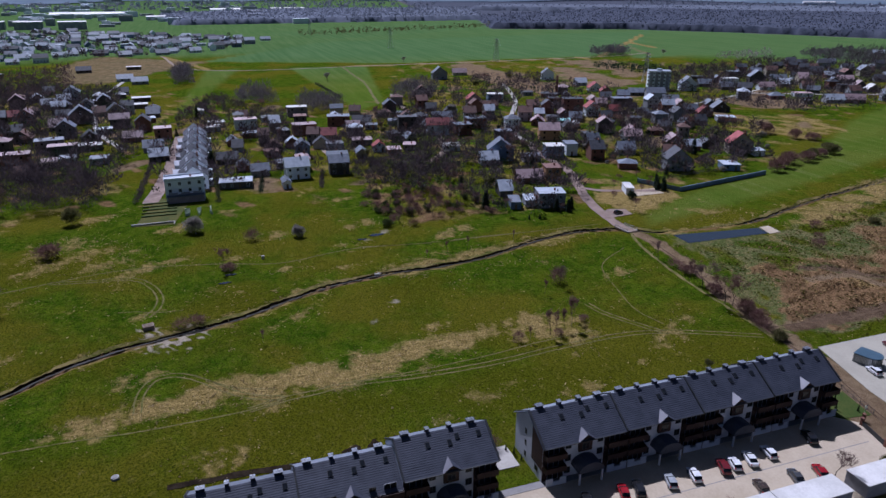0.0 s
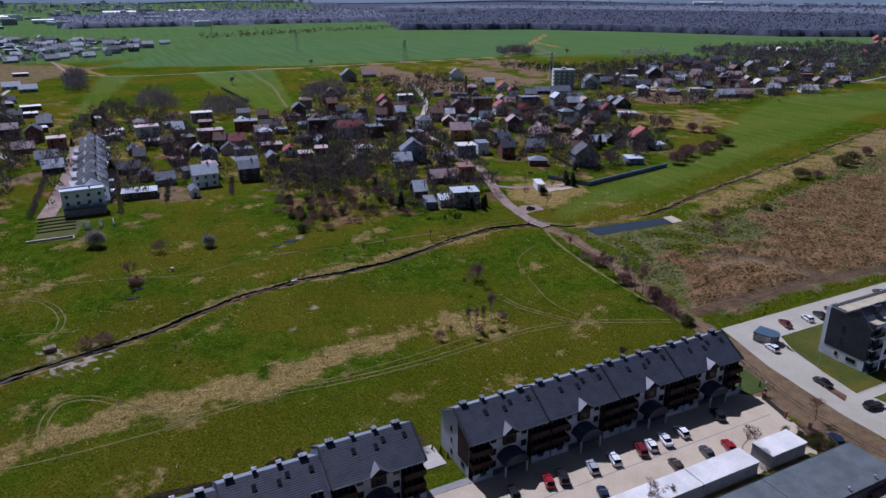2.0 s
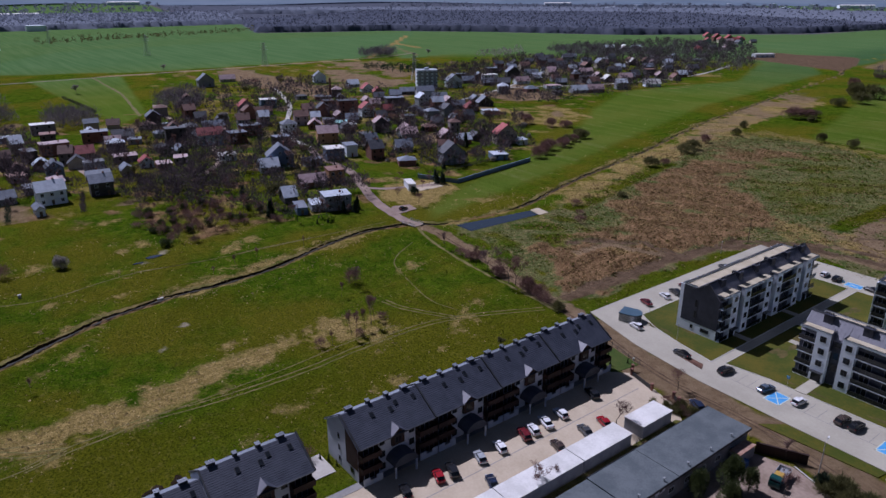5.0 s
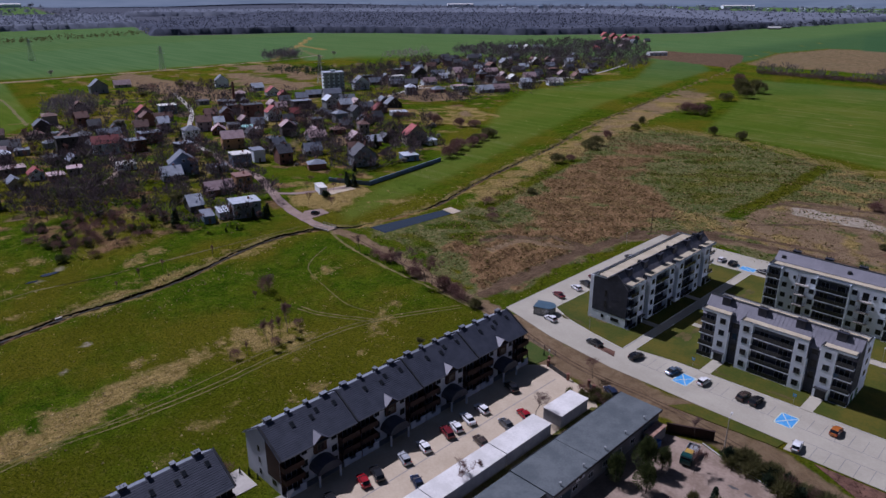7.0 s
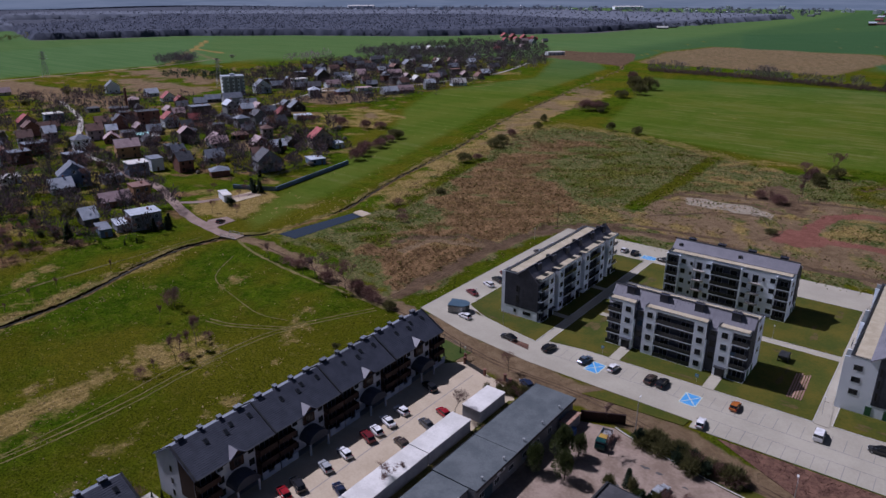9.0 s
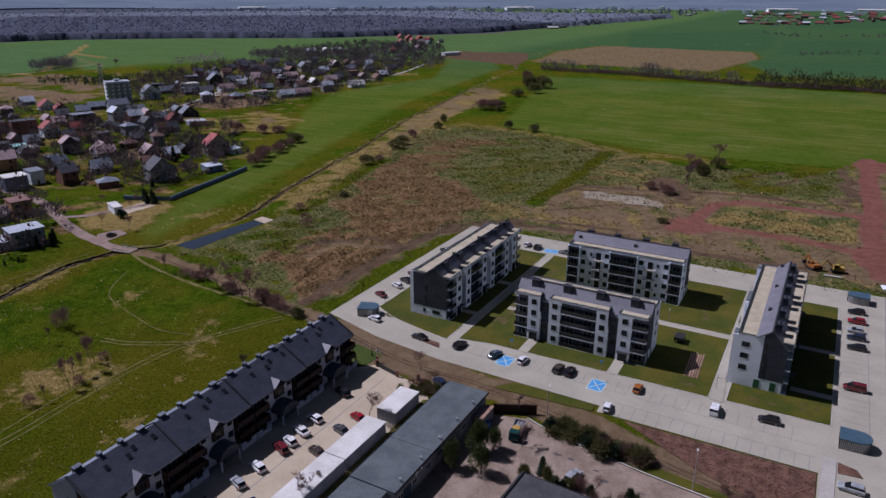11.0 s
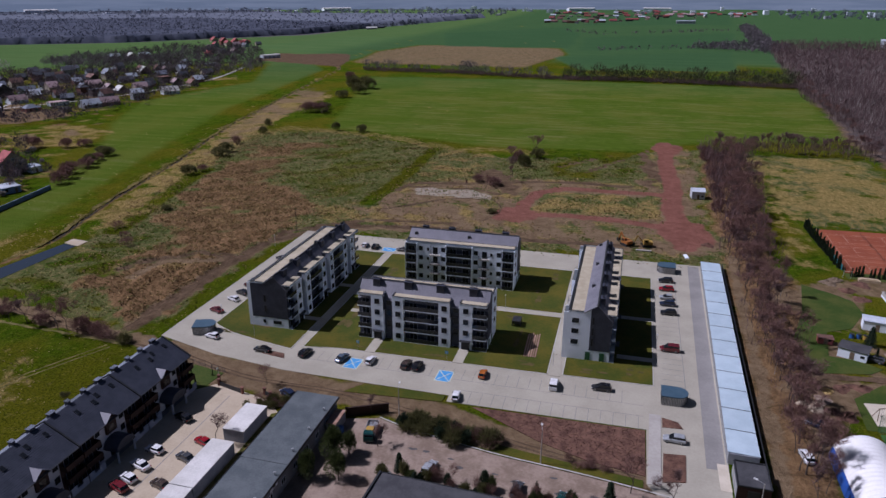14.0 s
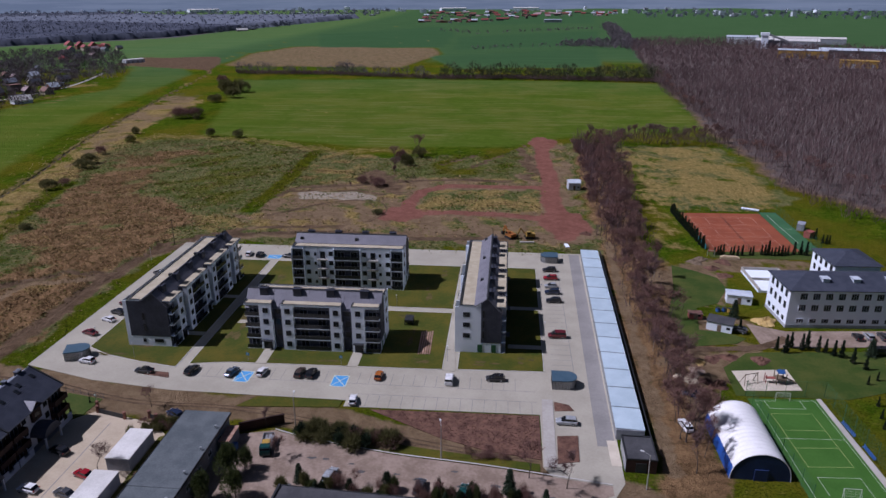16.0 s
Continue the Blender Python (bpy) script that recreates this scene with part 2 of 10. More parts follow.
PAINTS = {"white": (0.72, 0.72, 0.73), "black": (0.012, 0.012, 0.014), "red": (0.27, 0.008, 0.014), "maroon": (0.13, 0.012, 0.016),
          "silver": (0.40, 0.42, 0.44), "grey": (0.07, 0.072, 0.078), "navy": (0.015, 0.022, 0.05), "brown": (0.055, 0.038, 0.03),
          "orange": (0.36, 0.11, 0.02), "blue_grey": (0.10, 0.13, 0.17), "green": (0.01, 0.05, 0.045)}
for key, value in PAINTS.items():
    glossy("paint_" + key, value, 0.25, 0.2 if key in ("silver", "grey", "blue_grey") else 0.0, 0.5, 0.6)


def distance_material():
    """The hazy plain far behind everything, its haze painted as an even blue glow: streaks of woods, fields and pale
    towns.
    """
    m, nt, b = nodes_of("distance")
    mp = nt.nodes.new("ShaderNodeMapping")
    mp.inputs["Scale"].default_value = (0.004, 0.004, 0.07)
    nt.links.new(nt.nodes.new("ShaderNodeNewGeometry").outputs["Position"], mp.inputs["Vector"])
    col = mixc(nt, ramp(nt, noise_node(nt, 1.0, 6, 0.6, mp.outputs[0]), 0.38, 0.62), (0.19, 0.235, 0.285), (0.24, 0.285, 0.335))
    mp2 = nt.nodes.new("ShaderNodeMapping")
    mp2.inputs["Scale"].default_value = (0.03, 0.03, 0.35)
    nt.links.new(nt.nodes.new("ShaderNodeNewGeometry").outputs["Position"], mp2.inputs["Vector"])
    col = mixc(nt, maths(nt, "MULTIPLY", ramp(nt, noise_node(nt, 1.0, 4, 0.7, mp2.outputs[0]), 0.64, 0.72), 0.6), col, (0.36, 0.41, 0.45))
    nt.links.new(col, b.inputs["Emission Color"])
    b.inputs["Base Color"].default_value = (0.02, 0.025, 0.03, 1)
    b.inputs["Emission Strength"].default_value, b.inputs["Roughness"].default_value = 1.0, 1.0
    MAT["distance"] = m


distance_material()

# ---------- mesh helpers ----------
class MB:
    """Collects vertices and faces of one mesh."""

    def __init__(self):
        self.v, self.f = [], []

    def face(self, pts):
        n = len(self.v)
        self.v.extend(pts)
        self.f.append(tuple(range(n, n + len(pts))))
        return self

    def box(self, x0, y0, z0, x1, y1, z1):
        n = len(self.v)
        self.v += [(x0, y0, z0), (x1, y0, z0), (x1, y1, z0), (x0, y1, z0), (x0, y0, z1), (x1, y0, z1), (x1, y1, z1), (x0, y1, z1)]
        self.f += [tuple(n + k for k in q) for q in ((0, 3, 2, 1), (4, 5, 6, 7), (0, 1, 5, 4), (1, 2, 6, 5), (2, 3, 7, 6), (3, 0, 4, 7))]
        return self

    def prism(self, pts, z0, z1):
        """An upright prism over an outline given anticlockwise."""
        n, k = len(self.v), len(pts)
        self.v += [(x, y, z0) for x, y in pts] + [(x, y, z1) for x, y in pts]
        self.f += [tuple(range(n + k - 1, n - 1, -1)), tuple(range(n + k, n + 2 * k))]
        self.f += [(n + i, n + (i + 1) % k, n + k + (i + 1) % k, n + k + i) for i in range(k)]
        return self

    def extrude(self, profile, lo, hi, axis="x"):
        """A profile of (across, z) drawn out along x or y."""
        n, k = len(self.v), len(profile)
        for a in (lo, hi):
            self.v += [(a, c, z) if axis == "x" else (c, a, z) for c, z in profile]
        caps = [tuple(range(n + k - 1, n - 1, -1)), tuple(range(n + k, n + 2 * k))]
        sides = [(n + i, n + (i + 1) % k, n + k + (i + 1) % k, n + k + i) for i in range(k)]
        if axis == "y":
            caps, sides = [c[::-1] for c in caps], [s[::-1] for s in sides]
        self.f += caps + sides
        return self

    def tube(self, a, b, r0, r1, n=5, cap=True):
        a, b = Vector(a), Vector(b)
        d = (b - a).normalized()
        s = d.orthogonal().normalized()
        t = d.cross(s)
        k = len(self.v)
        for p, r in ((a, r0), (b, r1)):
            self.v += [tuple(p + r * (math.cos(2 * math.pi * i / n) * s + math.sin(2 * math.pi * i / n) * t)) for i in range(n)]
        self.f += [(k + i, k + (i + 1) % n, k + n + (i + 1) % n, k + n + i) for i in range(n)]
        if cap:
            self.f += [tuple(range(k + 2 * n - 1, k + n - 1, -1))[::-1], tuple(range(k + n - 1, k - 1, -1))]
        return self

    def mesh(self, name, material, smooth=False):
        me = bpy.data.meshes.new(name)
        me.from_pydata(self.v, [], self.f)
        if material:
            me.materials.append(MAT[material])
        if smooth:
            me.polygons.foreach_set("use_smooth", [True] * len(me.polygons))
        me.update()
        return me


def part(name, mb, material, parent, label="", at=None, smooth=False):
    """One mesh object under a thing or a part; mb may be a ready mesh."""
    me = mb.mesh(name, material, smooth) if isinstance(mb, MB) else mb
    ob = new(name, me)
    ob.parent = parent
    if at is not None:
        ob.matrix_basis = at if isinstance(at, Matrix) else Matrix.Translation(at)
    if label:
        ob["label"] = label
    return ob


def thing(name, label, category, group="", kind="", at=None):
    ob = new(name)
    ob.empty_display_size = 0.5
    if at is not None:
        ob.matrix_basis = at if isinstance(at, Matrix) else Matrix.Translation(at)
    return tagged(ob, label, category, group, kind)


def solid(name, mb, material, label, category, group="", kind="", at=None, smooth=False):
    ob = part(name, mb, material, None, "", at, smooth)
    return tagged(ob, label, category, group, kind)


def ribbon(path, width, z, wobble=0.0, step=4.0, seed=0, thick=0.0):
    """A strip along a polyline, with edges that wander."""
    rnd = random.Random(seed)
    pts = smooth_line(path, step)
    mb = MB()
    left, right = [], []
    for i, p in enumerate(pts):
        d = (pts[min(i + 1, len(pts) - 1)] - pts[max(i - 1, 0)]).normalized()
        nrm = np.array([-d.y, d.x])
        q = np.array([p.x, p.y])
        left.append(q + nrm * (width / 2 + rnd.uniform(-wobble, wobble)))
        right.append(q - nrm * (width / 2 + rnd.uniform(-wobble, wobble)))
    for i in range(len(pts) - 1):
        mb.face([(*right[i], z), (*right[i + 1], z), (*left[i + 1], z), (*left[i], z)])
    return mb


def smooth_line(path, step):
    """Points along a rounded curve through a polyline."""
    p = [Vector((x, y)) for x, y in path]
    p = [p[0] * 2 - p[1]] + p + [p[-1] * 2 - p[-2]]
    out = []
    for i in range(1, len(p) - 2):
        a, b, c, d = p[i - 1 : i + 3]
        n = max(1, int((c - b).length / step))
        for k in range(n):
            t = k / n
            out.append(0.5 * (2 * b + (c - a) * t + (2 * a - 5 * b + 4 * c - d) * t * t + (3 * b - a - 3 * c + d) * t**3))
    return out + [p[-2]]

# ---------- the land ----------
CREEK = [(-150, -62), (-157, -48), (-167, -35), (-173, -20), (-177, -4), (-182, 9), (-188, 20), (-194, 35), (-197, 53), (-197, 68), (-200, 86), (-206, 101),
         (-211, 118), (-212, 131), (-209, 144), (-200, 157), (-198, 177), (-200, 196), (-206, 215), (-215, 243), (-222, 272), (-232, 315),
         (-247, 364), (-256, 398), (-265, 430), (-277, 492), (-299, 596), (-332, 765), (-377, 878), (-401, 1082), (-408, 1509)]


def dist_line(p, path):
    best = np.full(len(p), 1e9)
    for a, b in zip(path[:-1], path[1:]):
        a, b = np.array(a, float), np.array(b, float)
        d = b - a
        t = np.clip(((p - a) @ d) / (d @ d), 0, 1)
        best = np.minimum(best, np.hypot(*(p - a - t[:, None] * d).T))
    return best


def inside(p, poly, soft):
    """1 inside an outline, 0 outside, with a border that is soft metres wide."""
    pts = np.array(poly, float)
    odd = np.zeros(len(p), bool)
    for a, b in zip(pts, np.roll(pts, -1, 0)):
        cross = (a[1] > p[:, 1]) != (b[1] > p[:, 1])
        with np.errstate(divide="ignore", invalid="ignore"):
            odd ^= cross & (p[:, 0] < (b[0] - a[0]) * (p[:, 1] - a[1]) / (b[1] - a[1]) + a[0])
    d = dist_line(p, [tuple(q) for q in pts] + [tuple(pts[0])])
    return np.clip(0.5 + np.where(odd, d, -d) / soft, 0, 1)


def wave(p, scale, seed):
    """Smooth land-sized noise from a few sums of sines."""
    rng = np.random.default_rng(seed)
    out = np.zeros(len(p))
    for _ in range(7):
        k, ph = rng.normal(0, 1, 2) * 2 * np.pi / scale, rng.uniform(0, 6.28)
        out += np.sin(p @ k + ph)
    return out / 2.6


rings = [6.0]
while rings[-1] < 6000:
    rings.append(rings[-1] * (1.0095 if 70 < rings[-1] < 700 else 1.02 if rings[-1] >= 700 else 1.04))
rings = np.array(rings)
# headings (anticlockwise from +x): close together over the seen land, wide apart behind
angles = np.radians(np.r_[np.arange(54, 204, 0.36), np.arange(204, 414, 4.0)])
na = len(angles)
gr, ga = np.meshgrid(rings, angles, indexing="ij")
gx, gy = (gr * np.cos(ga)).ravel(), (gr * np.sin(ga)).ravel()
gp = np.c_[gx, gy]
creek_d = dist_line(gp, CREEK)
far_r = np.hypot(gx, gy)
gz = -1.1 * np.clip(1 - creek_d / 2.8, 0, 1) * (far_r < 900)
gz += 48 * np.clip((far_r - 2400) / 2800, 0, 1) ** 1.5 + 9 * np.clip(wave(gp, 1500, 4), 0, 2) * np.clip((far_r - 2600) / 900, 0, 1)

n1, n2, n3 = wave(gp, 22, 11), wave(gp, 55, 12), wave(gp, 9, 13)
dry = np.zeros(len(gp))
soil, red, crop, brush, pale = dry.copy(), dry.copy(), dry.copy(), dry.copy(), dry.copy()
# meadow: a strip of last year's grass, patches by the creek, bare tracks
dry = np.maximum(dry, np.clip(0.88 + 0.22 * n3, 0, 1) * inside(gp + 2 * np.c_[n1, n3], [(-137, -35), (-145, -21), (-147, -1), (-147, 26), (-150, 37), (-152, 50), (-155, 67), (-147, 68), (-142, 54), (-140, 40), (-136, 23), (-137, -1), (-133, -29)], 8))
dry = np.maximum(dry, 0.85 * inside(gp + 2 * np.c_[n1, n3], [(-155, 70), (-158, 84), (-152, 94), (-138, 93), (-135, 83), (-139, 70)], 7) * np.clip(0.8 + 0.5 * n3, 0, 1))
dry = np.maximum(dry, 0.55 * inside(gp + 2 * np.c_[n1, n3], [(-127, 49), (-125, 57), (-125, 67), (-123, 58), (-118, 51), (-120, 48)], 6))
dry = np.maximum(dry, 0.75 * inside(gp + 2 * np.c_[n1, n3], [(-200, 46), (-204, 58), (-205, 79), (-207, 90), (-211, 118), (-205, 96), (-197, 79), (-194, 61), (-196, 48)], 7))
dry = np.maximum(dry, 0.62 * np.clip(1.3 - (creek_d + 2.2 * n3) / 4.5, 0, 1) * np.clip(0.5 + 1.2 * n1, 0, 1))
dry = np.maximum(dry, np.clip(0.75 * wave(gp * (1, 0.55), 30, 21) - np.where(gx < -196, 0.28, 0.44), 0, 0.62) * np.clip(0.8 + 0.4 * n3, 0.2, 1) * (gx < -110) * (gx > -300) * (gy < 140))
dry = np.maximum(dry, 0.7 * np.clip(wave(gp, 14, 22) - 1.15, 0, 1) * (gx < -110) * (gx > -300))
olive = np.clip(0.75 * np.clip((gx + 138) / 14, 0, 1) * (gx < -90) * np.clip(0.7 + 0.5 * n2, 0, 1) + inside(gp + 4 * np.c_[n1, n3], [(-204, 57), (-180, 71), (-168, 60), (-170, 48), (-187, 48)], 10) + np.clip(0.7 * wave(gp, 70, 23) - 0.2, 0, 1) * (gx < -105) * (far_r < 600), 0, 1)
TRACKS = [([(-134, -60), (-133.7, -33), (-132.8, -20), (-132.8, -6), (-133.3, 3), (-135, 11)], 0.36, 0.0), ([(-133.3, 3), (-135, 11), (-135.6, 18), (-136.4, 26), (-134.6, 42), (-134.4, 61), (-136, 79), (-136.4, 98), (-133, 112), (-124, 131)], 0.36, 1.7), ([(-136.4, 26), (-137, 44), (-138, 60), (-140, 75), (-141, 92)], 0.3, 0.0),
          ([(-222, -48), (-219.6, -36), (-218.8, -28), (-215.5, -22.4), (-208, -18.2), (-199.5, -16.2), (-192.7, -17), (-188, -19.5)], 0.36, 1.7), ([(-193.6, -27), (-192.6, -22.4), (-190.2, -16.8), (-189.4, -10)], 0.3, 0.0), ([(-216, -70), (-226, -30), (-222, 0), (-216, 20), (-221, 45), (-218, 72), (-217, 101), (-216, 138)], 0.4, 0.0),
          ([(-139.8, -19.4), (-147, -19), (-153, -16.4), (-153.4, -11.5), (-150, -6.9), (-144.7, -2.5), (-139, 3.3), (-135.4, 10.6)], 0.36, 1.6), ([(-152, -8), (-146.3, -2.4), (-142.8, 2.1), (-139.6, 9.6)], 0.3, 0.0),
          ([(-191, 133), (-184, 122), (-177, 116), (-163, 112), (-148, 109), (-138, 111)], 0.28, 0.0), ([(-222, 47), (-218, 70), (-218, 89), (-217, 108)], 0.4, 0.0), ([(-134, 108), (-148, 100), (-156, 98)], 0.4, 1.5)]
for x, y, r in ((-165, 38.5, 1.9), (-175.5, 46.5, 1.9), (-235, 60, 3), (-228, 52, 2.5)):
    d = np.hypot(gx - x, gy - y) + 0.5 * n3
    pale = np.maximum(pale, 0.55 * np.clip(1.5 - d / r, 0, 1))
pale = np.maximum(pale, 0.8 * inside(gp + 3 * np.c_[n3, n1], [(-179, -22), (-179, -7), (-170, -5), (-164, -14), (-170, -20)], 5) * (n3 > -0.2))
dry = np.maximum(dry, 0.58 * inside(gp + 3 * np.c_[n1, n3], [(-262, -62), (-266, -37), (-238, -20), (-221, -2), (-223, -24), (-228, -62)], 9) * np.clip(0.75 + 0.5 * n3, 0, 1))
brush = np.maximum(brush, 0.8 * np.clip(1.5 - creek_d / 1.8, 0, 1) * (far_r < 1000))
# waste ground between the creek, the dirt road and the green field
def zone(poly, soft=6, stray=3):
    return inside(gp + stray * np.c_[n1, n3], poly, soft)


def stroke(line, half, stray=0.6):
    return np.clip(1.6 - (dist_line(gp, line) + stray * n3) / half, 0, 1)


waste = zone([(-196, 156), (-186, 189), (-197, 241), (-226, 330), (-236, 400), (-185, 416), (-112, 385), (-64, 368), (6, 396), (36, 420), (36, 228), (-70, 229), (-116, 228), (-118, 141), (-139, 143)], 10, 4)
n4, n5 = wave(gp, 14, 34), wave(gp, 30, 31)
brush = np.maximum(brush, 0.75 * zone([(-172, 223), (-183, 269), (-144, 271), (-121, 259), (-120, 242), (-144, 223)]) * np.clip(0.75 + 0.3 * n4, 0, 1))
brush = np.maximum(brush, 0.95 * zone([(-166, 211), (-149, 230), (-125, 239), (-123, 221), (-129, 198), (-140, 187), (-156, 184)]) * np.clip(0.8 + 0.35 * n4, 0, 1))
brush = np.maximum(brush, 0.95 * zone([(-152, 178), (-127, 185), (-123, 166), (-128, 148), (-142, 152), (-153, 164)]))
brush = np.maximum(brush, 0.55 * zone([(-195, 299), (-222, 372), (-187, 395), (-176, 332), (-173, 289)]) * np.clip(0.7 + 0.4 * n4, 0, 1))
dry = np.maximum(dry, 0.4 * zone([(-172, 223), (-183, 269), (-144, 271), (-121, 259), (-135, 232)]) * np.clip(0.5 + 0.4 * wave(gp, 12, 35), 0, 1))
dry = np.maximum(dry, 0.7 * zone([(-104, 319), (-107, 380), (-72, 379), (-67, 338), (-69, 309)]) * np.clip(0.6 + 0.4 * n4, 0, 1))
dry = np.maximum(dry, 0.85 * zone([(-105, 253), (-86, 270), (-62, 271), (-63, 256), (-83, 241)], 5))
dry = np.maximum(dry, waste * np.clip(0.22 * n5 + 0.2 * n3 + 0.05, 0, 0.45))
dry = np.maximum(dry, 0.5 * stroke([(-201, 226), (-216, 297), (-227, 381), (-220, 420), (-184, 416), (-143, 407), (-97, 382), (-74, 390), (-49, 385)], 6.5, 2.0))
dry = np.maximum(dry, 0.62 * zone([(-207, 215), (-228, 290), (-250, 365), (-268, 425), (-252, 430), (-236, 380), (-212, 285), (-196, 220)], 9, 4) * np.clip(0.85 + 0.4 * n4, 0, 1.1))
soil = np.maximum(soil, 0.62 * inside(gp, [(-256, 385), (-282, 495), (-305, 610), (-270, 620), (-245, 500), (-238, 420)], 10) * np.clip(0.8 + 0.5 * n2, 0, 1))
dry = np.maximum(dry, 0.42 * zone([(-173, 213), (-193, 273), (-202, 310), (-166, 305), (-160, 262), (-128, 265), (-130, 233), (-153, 215)], 7, 4) * np.clip(0.72 + 0.45 * n4, 0, 1))
brush = np.maximum(brush, 0.95 * zone([(-193, 290), (-209, 342), (-189, 392), (-172, 380), (-178, 330), (-170, 300)], 10, 5) * np.clip(0.75 + 0.4 * n5, 0, 1))
brush = np.maximum(brush, zone([(-158, 163), (-166, 184), (-145, 203), (-125, 228), (-125, 202), (-122, 164), (-122, 144), (-133, 150)], 6, 3))
dry = np.maximum(dry, 0.8 * zone([(-103, 246), (-100, 262), (-70, 266), (-60, 252), (-76, 240)], 5, 3) * np.clip(0.8 + 0.4 * n4, 0, 1))
dry = np.maximum(dry, 0.9 * zone([(-193, 203), (-215, 264), (-235, 330), (-256, 414), (-283, 519), (-274, 574), (-250, 570), (-244, 472), (-232, 394), (-205, 293), (-189, 246), (-186, 211)], 5, 3) * np.clip(0.9 + 0.4 * n4, 0, 1))
brush = np.maximum(brush, zone([(-176, 220), (-194, 265), (-200, 299), (-192, 317), (-167, 292), (-140, 273), (-125, 259), (-124, 237), (-125, 202), (-131, 190), (-147, 193), (-159, 217)], 6, 4) * np.clip(0.95 + 0.35 * n4, 0, 1))
soil = np.maximum(soil, 0.6 * zone([(-228, 330), (-256, 414), (-283, 519), (-274, 574), (-250, 570), (-244, 472), (-232, 394), (-218, 330)], 6, 3) * np.clip(0.75 + 0.5 * n5, 0, 1))
dry = np.maximum(dry, 0.6 * zone([(-130, 263), (-107, 261), (-99, 242), (-118, 245)], 5, 3))
dry = np.maximum(dry, 0.5 * zone([(-191, 184), (-190, 199), (-170, 192), (-170, 180)], 5, 3))
inner = zone([(-35, 277), (-33, 307), (13, 309), (14, 279)], 5, 1)
soil_cut = 1 - 0.75 * inner
dry = np.maximum(dry, 0.62 * inner * np.clip(0.8 + 0.4 * n4, 0, 1))
green_lane = np.maximum(stroke([(-108, 379), (-105, 328), (-105, 295), (-106, 269)], 3.5), stroke([(-184, 209), (-200, 270), (-207, 304)], 4))
green_lane = np.maximum(green_lane, 0.75 * zone([(-188, 158), (-180, 215), (-168, 208), (-152, 186), (-150, 162), (-165, 148)], 9) * np.clip(0.7 + 0.6 * n4, 0, 1))
green_lane = np.maximum(green_lane, 0.8 * zone([(-44, 376), (6, 404), (7, 344), (-35, 329)], 8) * np.clip(0.7 + 0.5 * n5, 0, 1))
works = zone([(-100, 246), (-112, 262), (-100, 300), (-84, 318), (-50, 330), (8, 332), (14, 420), (32, 420), (36, 236), (-3, 236), (-41, 240), (-75, 240)], 8)
soil = np.maximum(soil, works * np.clip(0.62 + 0.25 * wave(gp, 26, 41) + 0.2 * n3, 0, 1))
dry = np.maximum(dry, works * np.clip(0.45 - 0.4 * wave(gp, 20, 42), 0, 1))
mud = np.maximum(zone([(-74, 334), (-65, 344), (-51, 314), (-49, 288), (-58, 303)], 5), zone([(7, 416), (12, 405), (18, 330), (13, 325), (7, 381)], 4))
mud = np.maximum(mud, np.maximum(0.8 * stroke([(-100, 292), (-96, 306), (-72, 312), (-46, 321), (-21, 326), (2, 324)], 2.0), stroke([(-34, 355), (-18, 378)], 1.2)))
mud = np.maximum(mud, stroke([(-21, 345), (-3, 380)], 1.2))
for line in ([(-125, 138), (-124, 158), (-124.6, 190), (-121, 215), (-104, 237), (-60, 244), (-35, 239), (1, 242)], [(-127, 150), (-126.4, 190), (-122, 225), (-98, 247), (-62, 251)], [(-123, 196), (-140, 196), (-152, 186), (-156, 176)]):
    mud = np.maximum(mud, 0.85 * stroke(line, 1.8, 0.8))
for line, wide in (([(20, 430), (19, 372), (21, 328), (19, 293), (23, 262), (22, 246)], 3.6), ([(19, 314), (-2, 314), (-27, 314), (-38, 303), (-41, 284), (-41, 262)], 2.6), ([(20, 266), (0, 271), (-22, 273), (-39, 270), (-49, 271)], 2.6)):
    red = np.maximum(red, 1.15 * stroke(line, wide))
red = np.maximum(red, zone([(-52, 262), (-48, 280), (-38, 280), (-32, 266), (-40, 258)], 4, 1))
red = np.maximum(red, zone([(12, 258), (14, 276), (32, 276), (32, 250), (22, 246)], 4, 1))
red = np.maximum(red, zone([(12, 410), (14, 428), (30, 428), (26, 400)], 4, 1))
pale = np.maximum(pale, 0.85 * zone([(-95, 298), (-67, 300), (-56, 294), (-56, 287), (-90, 287)], 2, 0.6))
mud = np.maximum(mud, stroke([(-98, 299), (-67, 302.5), (-54, 296)], 1.1, 0.3))
soil = soil * soil_cut
green_lane = np.maximum(green_lane, 0.9 * zone([(-119.6, 143), (-119.6, 166), (-118.4, 190), (-117.4, 214), (-114, 226), (-114, 142)], 2, 1))
dry, brush, soil = dry * (1 - 0.8 * green_lane), brush * (1 - 0.8 * green_lane), soil * (1 - 0.8 * green_lane)
dry, brush = dry * (1 - red.clip(0, 1)), brush * (1 - mud)
# dirt road past the terrace, tracks over the waste ground
DIRT = [(-207, 146), (-193, 147), (-164, 143), (-133, 137), (-117, 136), (-105, 133), (-91, 129), (-80, 127), (-65, 126), (-54, 126), (-40, 124), (-21, 119), (8, 113), (24, 104), (40, 92)]
d = dist_line(gp, DIRT) + 0.7 * n3
soil = np.maximum(soil, np.clip(1.7 - d / np.where(gx < -110, 2.4, 3.9), 0, 1))
